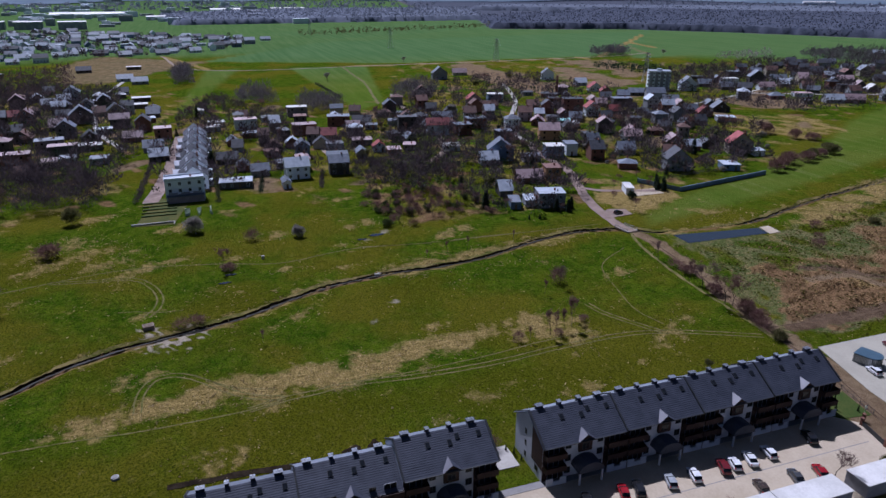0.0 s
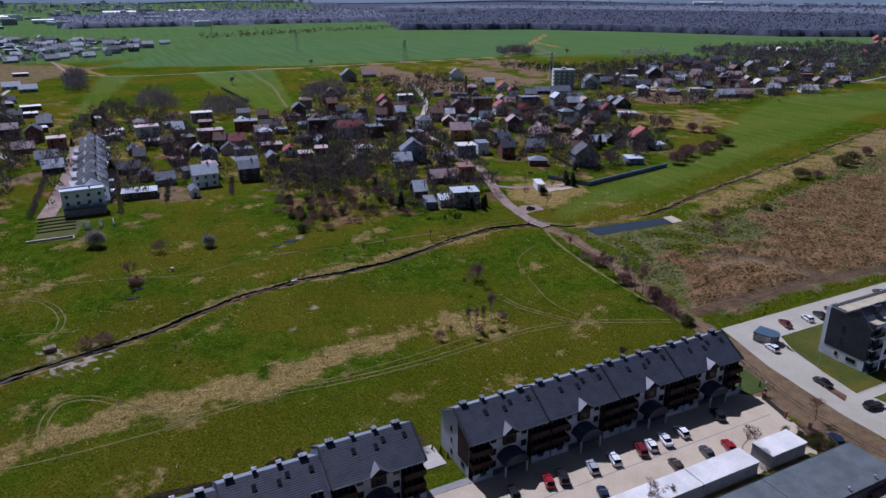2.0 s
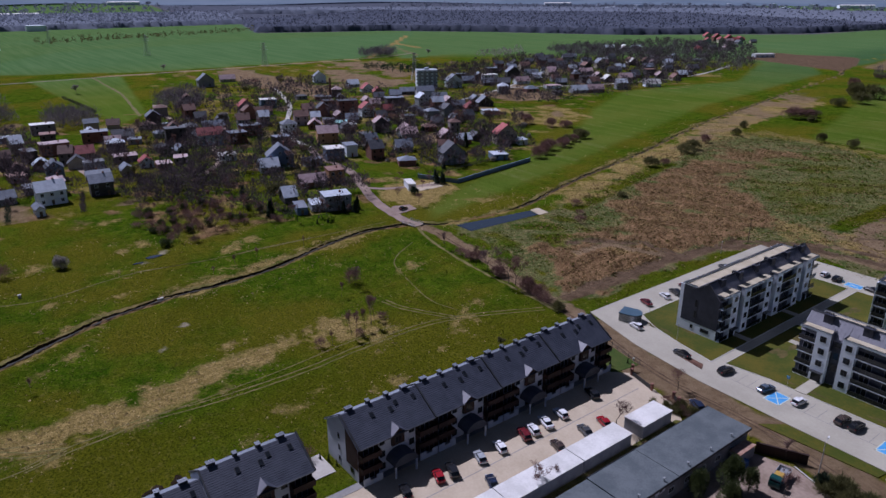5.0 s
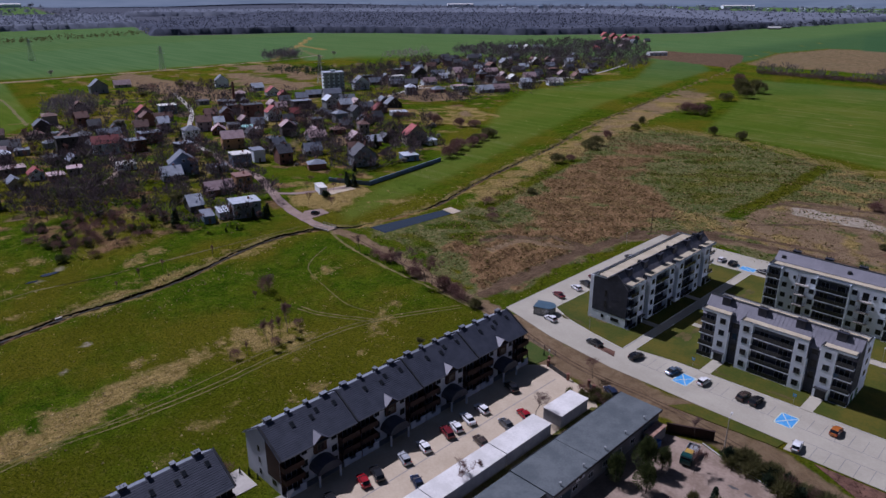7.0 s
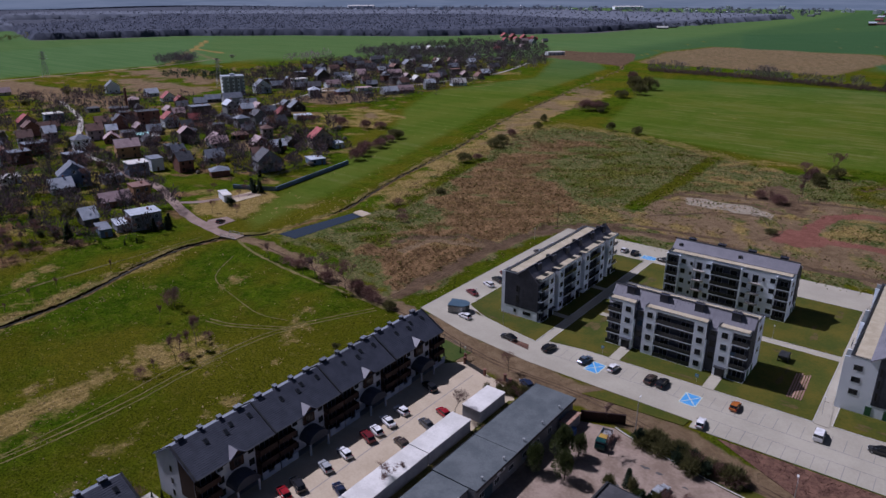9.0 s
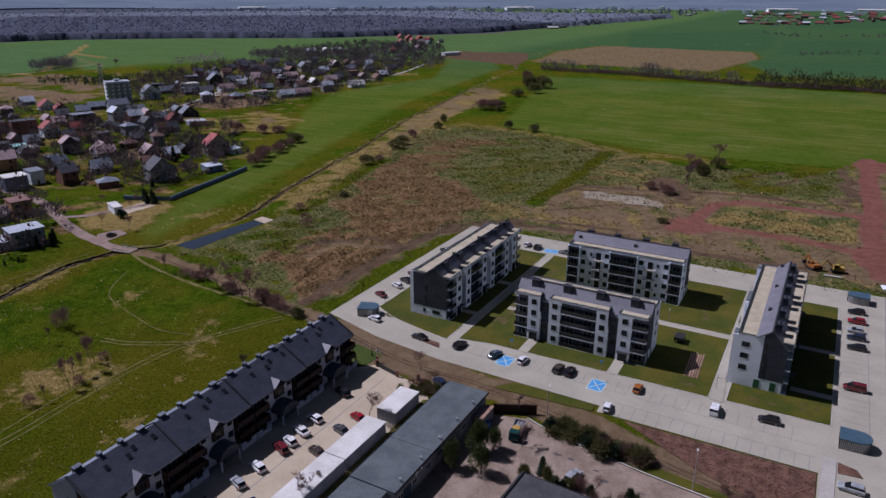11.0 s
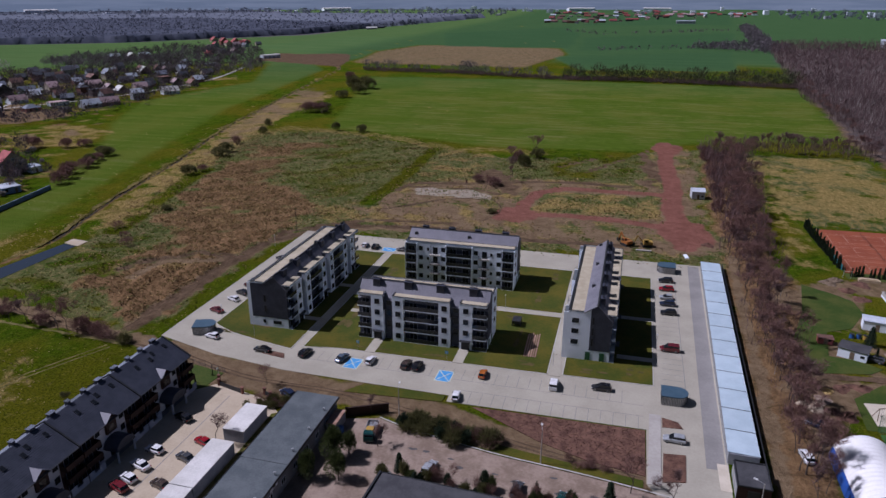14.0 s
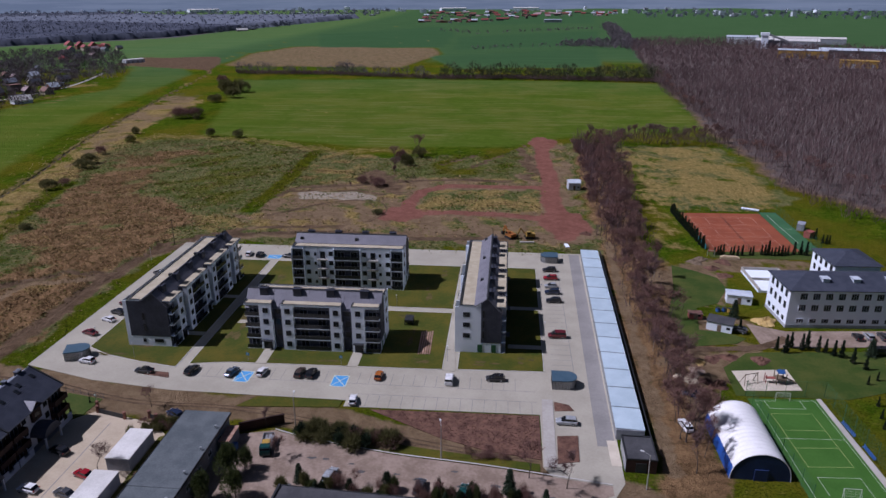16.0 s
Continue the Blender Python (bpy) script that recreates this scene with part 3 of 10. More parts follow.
for line in ([(-126, 143), (-124.6, 158), (-125.4, 182), (-123, 209), (-112, 231), (-90, 238), (-60, 241)], [(-124, 196), (-137, 189), (-147, 186), (-149, 172)]):
    soil = np.maximum(soil, 0.9 * np.clip(1.5 - (dist_line(gp, line) + 0.8 * n3) / 2.4, 0, 1))
soil = np.maximum(soil, 0.85 * inside(gp + 3 * np.c_[n3, n1], [(-98, 124), (-98, 133), (-70, 130), (-45, 128), (-45, 121), (-72, 120), (-86, 122)], 4))
# the village: gardens, brown beds, brush
village = inside(gp + 6 * np.c_[n1, n2], [(-296, -110), (-292, -30), (-316, -24), (-268, 1), (-275, 40), (-268, 60), (-300, 85), (-234, 108), (-226, 143), (-240, 190), (-262, 260), (-300, 330), (-345, 385), (-385, 480), (-350, 600), (-420, 700), (-620, 640), (-770, 420), (-760, 200), (-540, 150), (-530, 60), (-640, -10), (-700, -160), (-520, -260), (-330, -220)], 14)
brush = np.maximum(brush, village * np.clip(0.5 * wave(gp, 26, 51) + 0.05, 0, 0.7))
dry = np.maximum(dry, village * np.clip(0.6 * wave(gp, 34, 52) - 0.15, 0, 0.55))
soil = np.maximum(soil, village * np.clip(0.8 * wave(gp, 45, 53) - 0.5, 0, 0.7) * (gx < -300))
brush = np.maximum(brush, inside(gp + 3 * np.c_[n1, n3], [(-260, 59), (-285, 70), (-290, 100), (-258, 108), (-240, 103), (-235, 77), (-238, 60)], 7) * np.clip(0.35 + 0.4 * n1, 0, 0.8))
dry = np.maximum(dry, inside(gp + 3 * np.c_[n1, n3], [(-256, 62), (-262, 80), (-250, 104), (-240, 101), (-238, 66)], 6) * 0.35)
soil = np.maximum(soil, 0.85 * inside(gp + 5 * np.c_[n1, n3], [(-575, 290), (-757, 410), (-741, 482), (-608, 451), (-528, 348)], 14) * np.clip(0.75 + 0.5 * n2, 0, 1))
soil = np.maximum(soil, 0.8 * inside(gp + 3 * np.c_[n1, n3], [(-751, 270), (-773, 300), (-545, 306), (-505, 268), (-627, 252)], 10))
soil = np.maximum(soil, inside(gp, [(-452, 381), (-482, 460), (-393, 425), (-405, 384)], 8))
dry = np.maximum(dry, np.clip(0.45 + 0.3 * n4, 0, 0.8) * inside(gp + 4 * np.c_[n1, n3], [(-385, 385), (-345, 392), (-312, 350), (-340, 318), (-395, 330)], 10))
dry = np.maximum(dry, 0.8 * inside(gp + 2 * np.c_[n1, n3], [(-262, 166), (-240, 150), (-222, 160), (-236, 190), (-258, 196)], 6))
dry = np.maximum(dry, 0.75 * inside(gp + 3 * np.c_[n1, n3], [(-356, 307), (-334, 312), (-307, 336), (-317, 376), (-352, 392), (-385, 390), (-361, 348)], 10) * np.clip(0.7 + 0.4 * n4, 0, 1))
dry = np.maximum(dry, 0.7 * inside(gp + 2 * np.c_[n1, n3], [(-200, 199), (-192, 215), (-194, 237), (-214, 291), (-232, 330), (-222, 330), (-206, 277), (-188, 241), (-186, 212)], 7) * np.clip(0.8 + 0.4 * n4, 0, 1))
dry = np.maximum(dry, 0.6 * inside(gp + 2 * np.c_[n1, n3], [(-223, 160), (-224, 180), (-217, 210), (-210, 200), (-206, 170)], 7) * np.clip(0.6 + 0.5 * n4, 0, 1))
# farmland
for poly, how in (([(-195, 424), (-277, 716), (-72, 735), (147, 714), (130, 468), (38, 434), (4, 402), (-80, 393), (-160, 418)], 0.55),
                  ([(-874, 14), (-1119, 187), (-1149, 471), (-1190, 843), (-875, 600), (-784, 473), (-789, 220)], 1.0), ([(-1349, 114), (-1697, 695), (-1364, 583), (-1170, 236)], 0.9),
                  ([(-783, 99), (-766, 181), (-526, 137), (-494, 112), (-567, 106)], 0.9), ([(-786, 12), (-799, 53), (-523, -7), (-551, -14)], 0.6),
                  ([(-962, 645), (-1190, 850), (-873, 1090), (-450, 1601), (-607, 795), (-722, 886), (-768, 640), (-740, 500)], 0.75),
                  ([(-408, 1509), (-172, 1885), (-117, 1539), (-102, 1161), (-303, 1128)], 1.0), ([(-115, 1000), (142, 1168), (109, 860), (-65, 837)], 0.95),
                  ([(-110, 1448), (198, 1688), (148, 1222), (-89, 1111)], 1.0), ([(-145, 2774), (340, 3010), (240, 2082), (-152, 1957)], 1.0),
                  ([(-620, 1050), (-560, 1350), (-430, 1400), (-420, 1080), (-440, 960)], 0.9)):
    crop = np.maximum(crop, how * inside(gp, poly, 10))
mud = np.maximum(mud, inside(gp, [(-490, 850), (-510, 950), (-400, 970), (-365, 880), (-345, 800)], 8))
soil = np.maximum(soil, 0.62 * inside(gp, [(-351, 846), (-381, 1030), (-354, 1172), (-118, 1154), (-97, 1036), (-126, 841), (-225, 843)], 12))
dry = np.maximum(dry, 0.35 * inside(gp, [(-351, 846), (-381, 1030), (-354, 1172), (-118, 1154), (-97, 1036), (-126, 841), (-225, 843)], 12))
soil = np.maximum(soil, 0.6 * inside(gp + 5 * np.c_[n1, n2], [(-985, 640), (-1010, 655), (-780, 560), (-760, 530)], 8))
soil = np.maximum(soil, 0.6 * inside(gp + 5 * np.c_[n1, n2], [(-868, -142), (-985, -103), (-870, 26), (-703, -77), (-694, -108)], 12))
for line, wide in (([(-950, -30), (-786, 18), (-770, 220), (-775, 470)], 4), ([(-860, 620), (-960, 640), (-1100, 760)], 5), ([(-780, 480), (-960, 640)], 4)):
    dry = np.maximum(dry, 0.9 * np.clip(1.6 - dist_line(gp, line) / wide, 0, 1))
# woods' floor, and the rough ground between garages and school
woods = inside(gp, [(-1700, 690), (-1330, 572), (-1245, 815), (-1089, 955), (-873, 1090), (-660, 1390), (-640, 2300), (-2300, 3200), (-3300, 900)], 20)
brush = np.maximum(brush, woods)
woods = np.maximum(woods, 0.6 * inside(gp + 3 * np.c_[n1, n2], [(150, 760), (132, 462), (130, 330), (160, 270), (620, 420), (420, 1250), (200, 1250)], 10))
brush = np.maximum(brush, 0.85 * inside(gp + 3 * np.c_[n1, n2], [(150, 760), (128, 458), (126, 327), (160, 262), (620, 420), (420, 1250), (200, 1250)], 14))
brush = np.maximum(brush, 0.8 * inside(gp + 2 * np.c_[n1, n3], [(33, 120), (34, 229), (36, 400), (60, 412), (58, 330), (50, 240), (56, 200), (46, 130)], 6))
dry = np.maximum(dry, 0.66 * inside(gp + 2 * np.c_[n1, n3], [(60, 405), (118, 415), (120, 300), (70, 285), (62, 300)], 8) * np.clip(0.8 + 0.6 * n2, 0, 1))
dry = np.maximum(dry, 0.62 * inside(gp + 2 * np.c_[n1, n3], [(54, 236), (67, 233), (67, 284), (112, 285), (122, 330), (118, 415), (56, 408)], 7) * np.clip(0.8 + 0.5 * n3, 0, 1))
brush = np.maximum(brush, 0.7 * inside(gp + 2 * np.c_[n1, n3], [(31, 100), (31, 230), (36, 230), (40, 150), (40, 100)], 3))
soil = np.maximum(soil, 0.8 * stroke([(33, 112), (34, 150), (35, 190), (37, 240)], 1.6))
soil = np.maximum(soil, 0.7 * inside(gp + 3 * np.c_[n1, n3], [(44, 215), (70, 230), (98, 224), (98, 214), (70, 216), (68, 190), (50, 190)], 6))
soil = np.maximum(soil, 0.75 * inside(gp + 3 * np.c_[n1, n3], [(40, 140), (40, 160), (66, 168), (66, 152), (52, 146)], 6))
brush = np.maximum(brush, 0.8 * inside(gp + 2 * np.c_[n1, n3], [(28, 100), (36, 132), (43, 135), (42, 105)], 4))
soil = np.maximum(soil, 0.75 * stroke([(42, 130), (50, 170), (58, 180), (66, 178)], 2.5))
soil = np.maximum(soil, 0.7 * stroke([(46, 200), (60, 212), (74, 228), (100, 226)], 2.5))
crop = np.maximum(crop, 0.8 * np.clip((far_r - 850) / 150, 0, 1) * (1 - np.clip(soil + red + dry, 0, 1)))
river_meadow = inside(gp, [(-205, 150), (-225, 232), (-255, 330), (-300, 480), (-345, 760), (-420, 880), (-470, 860), (-372, 640), (-395, 500), (-345, 400), (-300, 335), (-262, 255), (-240, 192), (-222, 160)], 12)
crop = np.maximum(crop, 0.6 * river_meadow)
# weight of the painted haze on crops, growing from 620 m out
crop_haze = crop * np.clip((far_r - 620) / 300, 0, 1)

pond_cut = inside(gp, [(-182, 152), (-182, 201), (-198, 201), (-201, 152)], 3)
nr = len(rings)
grid = np.arange(nr * na).reshape(nr, na)
quads = np.stack([grid[:-1], grid[1:], np.roll(grid, -1, 1)[1:], np.roll(grid, -1, 1)[:-1]], -1).reshape(-1, 4)
open_waste = waste * (1 - inside(gp, [(-121, 132), (-121, 234), (46, 240), (46, 100), (-60, 100), (-98, 118)], 4)) * np.clip(1 - soil - mud - red, 0, 1) * np.clip((creek_d - 4) / 6, 0, 1)
mounds = zone([(-158, 163), (-166, 184), (-145, 203), (-125, 228), (-125, 202), (-122, 164), (-122, 144), (-133, 150)], 6, 3) * np.clip(1 - soil - mud, 0, 1)
gz += open_waste * 0.22 * wave(gp, 11, 91) + mounds * np.clip(0.5 + 0.6 * wave(gp, 8, 92), -0.2, 1.6)
gz *= 1 - pond_cut
land = bpy.data.meshes.new("ground")
land.from_pydata(np.c_[gx, gy, gz].tolist() + [(0, 0, 0)], [], quads.tolist() + [(nr * na, int(grid[0, i]), int(grid[0, (i + 1) % na])) for i in range(na)])
for title, cols in (("cover_a", (dry, soil, red, crop_haze)), ("cover_c", (mud, olive, woods, crop_haze * np.clip((gx + 470) / 60, 0, 1))), ("cover_b", (crop, brush, pale, np.maximum(waste * (1 - 0.85 * green_lane) * (1 - 0.55 * zone([(-206, 343), (-184, 398), (-120, 383), (-103, 298), (-101, 264), (-122, 268), (-160, 290)], 14, 6) * np.clip(0.75 + 0.4 * n5, 0, 1)), 0.85 * zone([(58, 410), (124, 420), (126, 296), (100, 282), (66, 284)], 8) * np.clip(0.75 + 0.3 * n4, 0, 1))))):
    layer = land.attributes.new(title, "FLOAT_COLOR", "POINT")
    rgba = np.ones((nr * na + 1, 4), np.float32)
    rgba[:-1] = np.stack(cols, -1)
    rgba[-1] = 0
    layer.data.foreach_set("color", rgba.ravel())


def ground_material():
    m, nt, b = nodes_of("land")

    def weights(title):
        a = nt.nodes.new("ShaderNodeAttribute")
        a.attribute_name = title
        s = nt.nodes.new("ShaderNodeSeparateColor")
        nt.links.new(a.outputs["Color"], s.inputs[0])
        return (*list(s.outputs)[:3], a.outputs["Alpha"])

    dry_w, soil_w, red_w, crop_haze_w = weights("cover_a")
    crop_w, brush_w, pale_w = weights("cover_b")[:3]
    big, mid, fine, tiny = noise_node(nt, 0.02, 5), noise_node(nt, 0.17, 7, 0.7, dist=0.8), noise_node(nt, 0.55, 6, 0.75), noise_node(nt, 1.9, 5, 0.75)
    tuft = maths(nt, "ADD", maths(nt, "MULTIPLY", mid, 0.45), maths(nt, "MULTIPLY", maths(nt, "ADD", fine, tiny), 0.275))

    def edge(wgt, spread=0.55):
        """The cover's weight, broken up by tufts."""
        return ramp(nt, maths(nt, "ADD", wgt, maths(nt, "MULTIPLY", maths(nt, "SUBTRACT", tuft, 0.5), spread * 2.6)), 0.30, 0.72)

    mud_w, olive_w, woods_w, deep_w = weights("cover_c")
    waste_w = weights("cover_b")[3]
    streak_map = nt.nodes.new("ShaderNodeMapping")
    streak_map.inputs["Scale"].default_value = (1.1, 0.22, 1)
    streak_map.inputs["Rotation"].default_value = (0, 0, radians(-6))
    nt.links.new(nt.nodes.new("ShaderNodeNewGeometry").outputs["Position"], streak_map.inputs["Vector"])
    streak = noise_node(nt, 1.0, 5, 0.7, streak_map.outputs[0])
    green = mixc(nt, ramp(nt, mid, 0.36, 0.66), (0.032, 0.070, 0.0015), (0.086, 0.126, 0.0045))
    green = mixc(nt, maths(nt, "MULTIPLY", ramp(nt, big, 0.44, 0.58), 0.8), green, (0.122, 0.106, 0.008))
    green = mixc(nt, maths(nt, "MULTIPLY", olive_w, 0.85), green, (0.082, 0.084, 0.004))
    green = mixc(nt, maths(nt, "MULTIPLY", ramp(nt, fine, 0.50, 0.68), 0.42), green, (0.21, 0.175, 0.040))
    green = mixc(nt, maths(nt, "MULTIPLY", ramp(nt, tiny, 0.47, 0.60), 0.75), green, (0.018, 0.031, 0.002))
    straw = mixc(nt, ramp(nt, maths(nt, "ADD", maths(nt, "MULTIPLY", fine, 0.5), maths(nt, "MULTIPLY", streak, 0.5)), 0.36, 0.62), (0.17, 0.122, 0.034), (0.39, 0.285, 0.108))
    straw = mixc(nt, maths(nt, "MULTIPLY", ramp(nt, tiny, 0.47, 0.60), 0.7), straw, (0.085, 0.072, 0.018))
    rough = mixc(nt, ramp(nt, mid, 0.38, 0.62), (0.068, 0.097, 0.024), (0.185, 0.160, 0.070))
    rough = mixc(nt, maths(nt, "MULTIPLY", ramp(nt, big, 0.42, 0.62), 0.6), rough, (0.098, 0.122, 0.030))
    rough = mixc(nt, maths(nt, "MULTIPLY", ramp(nt, fine, 0.50, 0.66), 0.6), rough, (0.36, 0.28, 0.13))
    rough = mixc(nt, maths(nt, "MULTIPLY", ramp(nt, tiny, 0.46, 0.60), 0.5), rough, (0.036, 0.034, 0.012))
    earth = mixc(nt, ramp(nt, tuft, 0.35, 0.68), (0.140, 0.094, 0.052), (0.300, 0.216, 0.128))
    earth = mixc(nt, maths(nt, "MULTIPLY", ramp(nt, tiny, 0.45, 0.7), 0.5), earth, (0.045, 0.034, 0.026))
    clay = mixc(nt, ramp(nt, tuft, 0.35, 0.68), (0.170, 0.070, 0.050), (0.320, 0.146, 0.108))
    clay = mixc(nt, maths(nt, "MULTIPLY", ramp(nt, tiny, 0.46, 0.66), 0.5), clay, (0.085, 0.045, 0.036))
    wet = mixc(nt, ramp(nt, tuft, 0.38, 0.62), (0.072, 0.047, 0.028), (0.180, 0.122, 0.076))
    # drill rows in the crop
    geo = nt.nodes.new("ShaderNodeNewGeometry")
    mp = nt.nodes.new("ShaderNodeMapping")
    mp.inputs["Scale"].default_value = (0.008, 0.17, 1)
    mp.inputs["Rotation"].default_value = (0, 0, radians(8))
    nt.links.new(geo.outputs["Position"], mp.inputs["Vector"])
    rows = noise_node(nt, 1.0, 3, 0.5, mp.outputs[0])
    field = mixc(nt, ramp(nt, rows, 0.35, 0.65), (0.074, 0.120, 0.012), (0.092, 0.138, 0.016))
    field = mixc(nt, ramp(nt, big, 0.35, 0.7), field, (0.110, 0.143, 0.021))
    field = mixc(nt, maths(nt, "MULTIPLY", ramp(nt, rows, 0.56, 0.66), maths(nt, "MULTIPLY", ramp(nt, mid, 0.42, 0.6), 0.5)), field, (0.16, 0.17, 0.055))
    mp3 = nt.nodes.new("ShaderNodeMapping")
    mp3.inputs["Scale"].default_value = (0.018, 0.42, 1)
    mp3.inputs["Rotation"].default_value = (0, 0, radians(4))
    nt.links.new(geo.outputs["Position"], mp3.inputs["Vector"])
    thin_rows = noise_node(nt, 1.0, 4, 0.6, mp3.outputs[0])
    xyz = nt.nodes.new("ShaderNodeSeparateXYZ")
    nt.links.new(geo.outputs["Position"], xyz.inputs[0])
    big_field = ramp(nt, xyz.outputs[0], -215, -170)
    field = mixc(nt, maths(nt, "MULTIPLY", maths(nt, "MULTIPLY", ramp(nt, thin_rows, 0.52, 0.62), big_field), maths(nt, "MULTIPLY", ramp(nt, big, 0.38, 0.56), 0.7)), field, (0.20, 0.20, 0.075))
    # far crop turns paler and bluer: haze put into the field colour
    field = mixc(nt, maths(nt, "MULTIPLY", crop_haze_w, 0.9), field, mixc(nt, ramp(nt, rows, 0.3, 0.7), (0.070, 0.142, 0.050), (0.098, 0.172, 0.068)))
    field = mixc(nt, maths(nt, "MULTIPLY", deep_w, 0.9), field, mixc(nt, ramp(nt, rows, 0.3, 0.7), (0.036, 0.088, 0.034), (0.050, 0.108, 0.044)))
    scrub = mixc(nt, ramp(nt, tuft, 0.35, 0.65), (0.074, 0.044, 0.021), (0.300, 0.186, 0.092))
    stone = mixc(nt, ramp(nt, fine, 0.3, 0.7), (0.27, 0.225, 0.165), (0.44, 0.385, 0.30))
    col = mixc(nt, ramp(nt, maths(nt, "ADD", crop_w, maths(nt, "MULTIPLY", maths(nt, "SUBTRACT", mid, 0.5), 0.3)), 0.2, 0.7), green, field)
    col = mixc(nt, edge(waste_w, 0.35), col, rough)
    col = mixc(nt, edge(brush_w), col, scrub)
    col = mixc(nt, edge(dry_w, 0.75), col, straw)
    # woods' floor takes the same painted haze tone as the far crowns
    col = mixc(nt, woods_w, col, mixc(nt, ramp(nt, mid, 0.3, 0.7), (0.075, 0.082, 0.105), (0.098, 0.105, 0.130)))
    col = mixc(nt, edge(soil_w, 0.45), col, earth)
    col = mixc(nt, edge(mud_w, 0.4), col, wet)
    col = mixc(nt, edge(red_w, 0.62), col, clay)
    col = mixc(nt, edge(pale_w), col, stone)
    nt.links.new(col, b.inputs["Base Color"])
    b.inputs["Roughness"].default_value, b.inputs["Specular IOR Level"].default_value = 1.0, 0.0
    bumped(nt, b, maths(nt, "ADD", fine, maths(nt, "MULTIPLY", tiny, 0.6)), 1.0, 0.8)
    return m


MAT["land"] = ground_material()
land.materials.append(MAT["land"])
land.polygons.foreach_set("use_smooth", [True] * len(land.polygons))
land.update()
tagged(new("ground", land), "rough green meadows, dry grass, bare earth and farmland", "ground", kind="structure")

# ---------- water, roads, paving ----------
def creek_side(path, step, seed):
    """The cut far bank of the creek: a ragged dark face and the turf lip above it."""
    rnd = random.Random(seed)
    pts = smooth_line(path, step)
    face, lip = MB(), MB()
    rows = []
    for i, p in enumerate(pts):
        d = (pts[min(i + 1, len(pts) - 1)] - pts[max(i - 1, 0)]).normalized()
        n = Vector((-d.y, d.x))
        n = n if n.dot(p) > 0 else -n
        a = 0.35 + 0.35 * math.sin(i * 0.37) + rnd.uniform(-0.3, 0.3)
        foot, top, back = p + n * (a + 0.1), p + n * (a + 0.45), p + n * (a + 1.5 + 0.7 * math.sin(i * 0.23) + rnd.uniform(-0.3, 0.5))
        low = min(0.3, max(0.0, (p.length - 240) / 400))
        rows.append(((*foot, -0.80), (*top, -0.12 - low + 0.14 * math.sin(i * 0.11) + rnd.uniform(-0.14, 0.10)), (*back, 0.0)))
    for r, q in zip(rows[:-1], rows[1:]):
        face.face([r[0], q[0], q[1], r[1]])
        lip.face([r[1], q[1], q[2], r[2]])
    return face, lip


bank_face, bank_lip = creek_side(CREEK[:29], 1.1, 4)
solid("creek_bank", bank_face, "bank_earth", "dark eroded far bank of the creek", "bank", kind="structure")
solid("creek_lip", bank_lip, "bank_turf", "straw-coloured turf lip above the creek bank", "bank", kind="structure")
for line, wide, gap in TRACKS:
    pts = smooth_line(line, 1.2)
    for s in (-0.5, 0.5) if gap else (0,):
        offs = []
        for i, p in enumerate(pts):
            d = (pts[min(i + 1, len(pts) - 1)] - pts[max(i - 1, 0)]).normalized()
            offs.append((p.x - d.y * gap * s, p.y + d.x * gap * s))
        solid("wheel_track", ribbon(offs, 1.15 * wide, 0.035, 0.09, 1.2, 9), "track_grass", "faint pale wheel track worn into the grass", "track", "wheel tracks", "structure")
solid("creek_water", ribbon(CREEK[:29], 0.7, -0.55, 0.3, 2.0, 5), "water", "narrow muddy creek winding through the meadow", "creek", kind="structure")
solid("pond_water", MB().prism([(-187.6, 157), (-186.6, 191), (-192.6, 192), (-196.4, 157)], 0.02, 0.07), "water_pond", "long narrow rectangular pond of dark water", "pond", kind="structure")
solid("pond_slab", MB().prism([(-186, 191), (-186, 196), (-193, 197), (-193, 192.5)], 0, 0.18), "paver_sand", "pale concrete apron at the pond's end", "slab", kind="structure")
for k, (x, y, r) in enumerate(((-232, 56, 1.5), (-229, 50, 0.9), (-205, 2, 0.9), (-211, 4, 1.0))):
    rnd = random.Random(k)
    ring = [(x + r * rnd.uniform(0.4, 0.9) * math.cos(i * 0.7), y + 2.4 * r * rnd.uniform(0.6, 1) * math.sin(i * 0.7)) for i in range(9)]
    solid("puddle", MB().prism(ring, 0.0, 0.20), "water_pond", "shallow puddle in the wet meadow grass", "puddle", "meadow puddles", "structure")

solid("village_road", ribbon([(-352, 176), (-330, 170), (-293, 167), (-267, 158), (-240, 149), (-218, 145), (-206, 145)], 4.2, 0.14, 0.3, 4, 3), "gravel_pink", "pale gravel road into the village", "road", kind="structure")
solid("village_lane", ribbon([(-262, 157), (-255, 164), (-250, 178), (-247, 186)], 3.2, 0.16, 0.3, 3, 4), "gravel_pink", "short gravel spur to the clearing", "road", kind="structure")
solid("gravel_apron", MB().prism([(-226, 146), (-221, 145.5), (-222, 157), (-229, 158), (-231, 151)], 0, 0.17), "gravel_pink", "reddish gravel turning place beside the bridge road", "gravel", kind="structure")
solid("gravel_pad", MB().prism([(-252, 172), (-243, 172.5), (-243, 187), (-251, 188)], 0, 0.10), "paver_sand", "pale concrete pad in the clearing", "slab", kind="structure")
solid("meadow_path", ribbon([(-206, 145), (-195, 141), (-183, 138), (-160, 135), (-140, 134), (-122, 133)], 1.0, 0.06, 0.3, 2, 6), "track_grass", "trodden footpath from the bridge", "path", kind="structure")
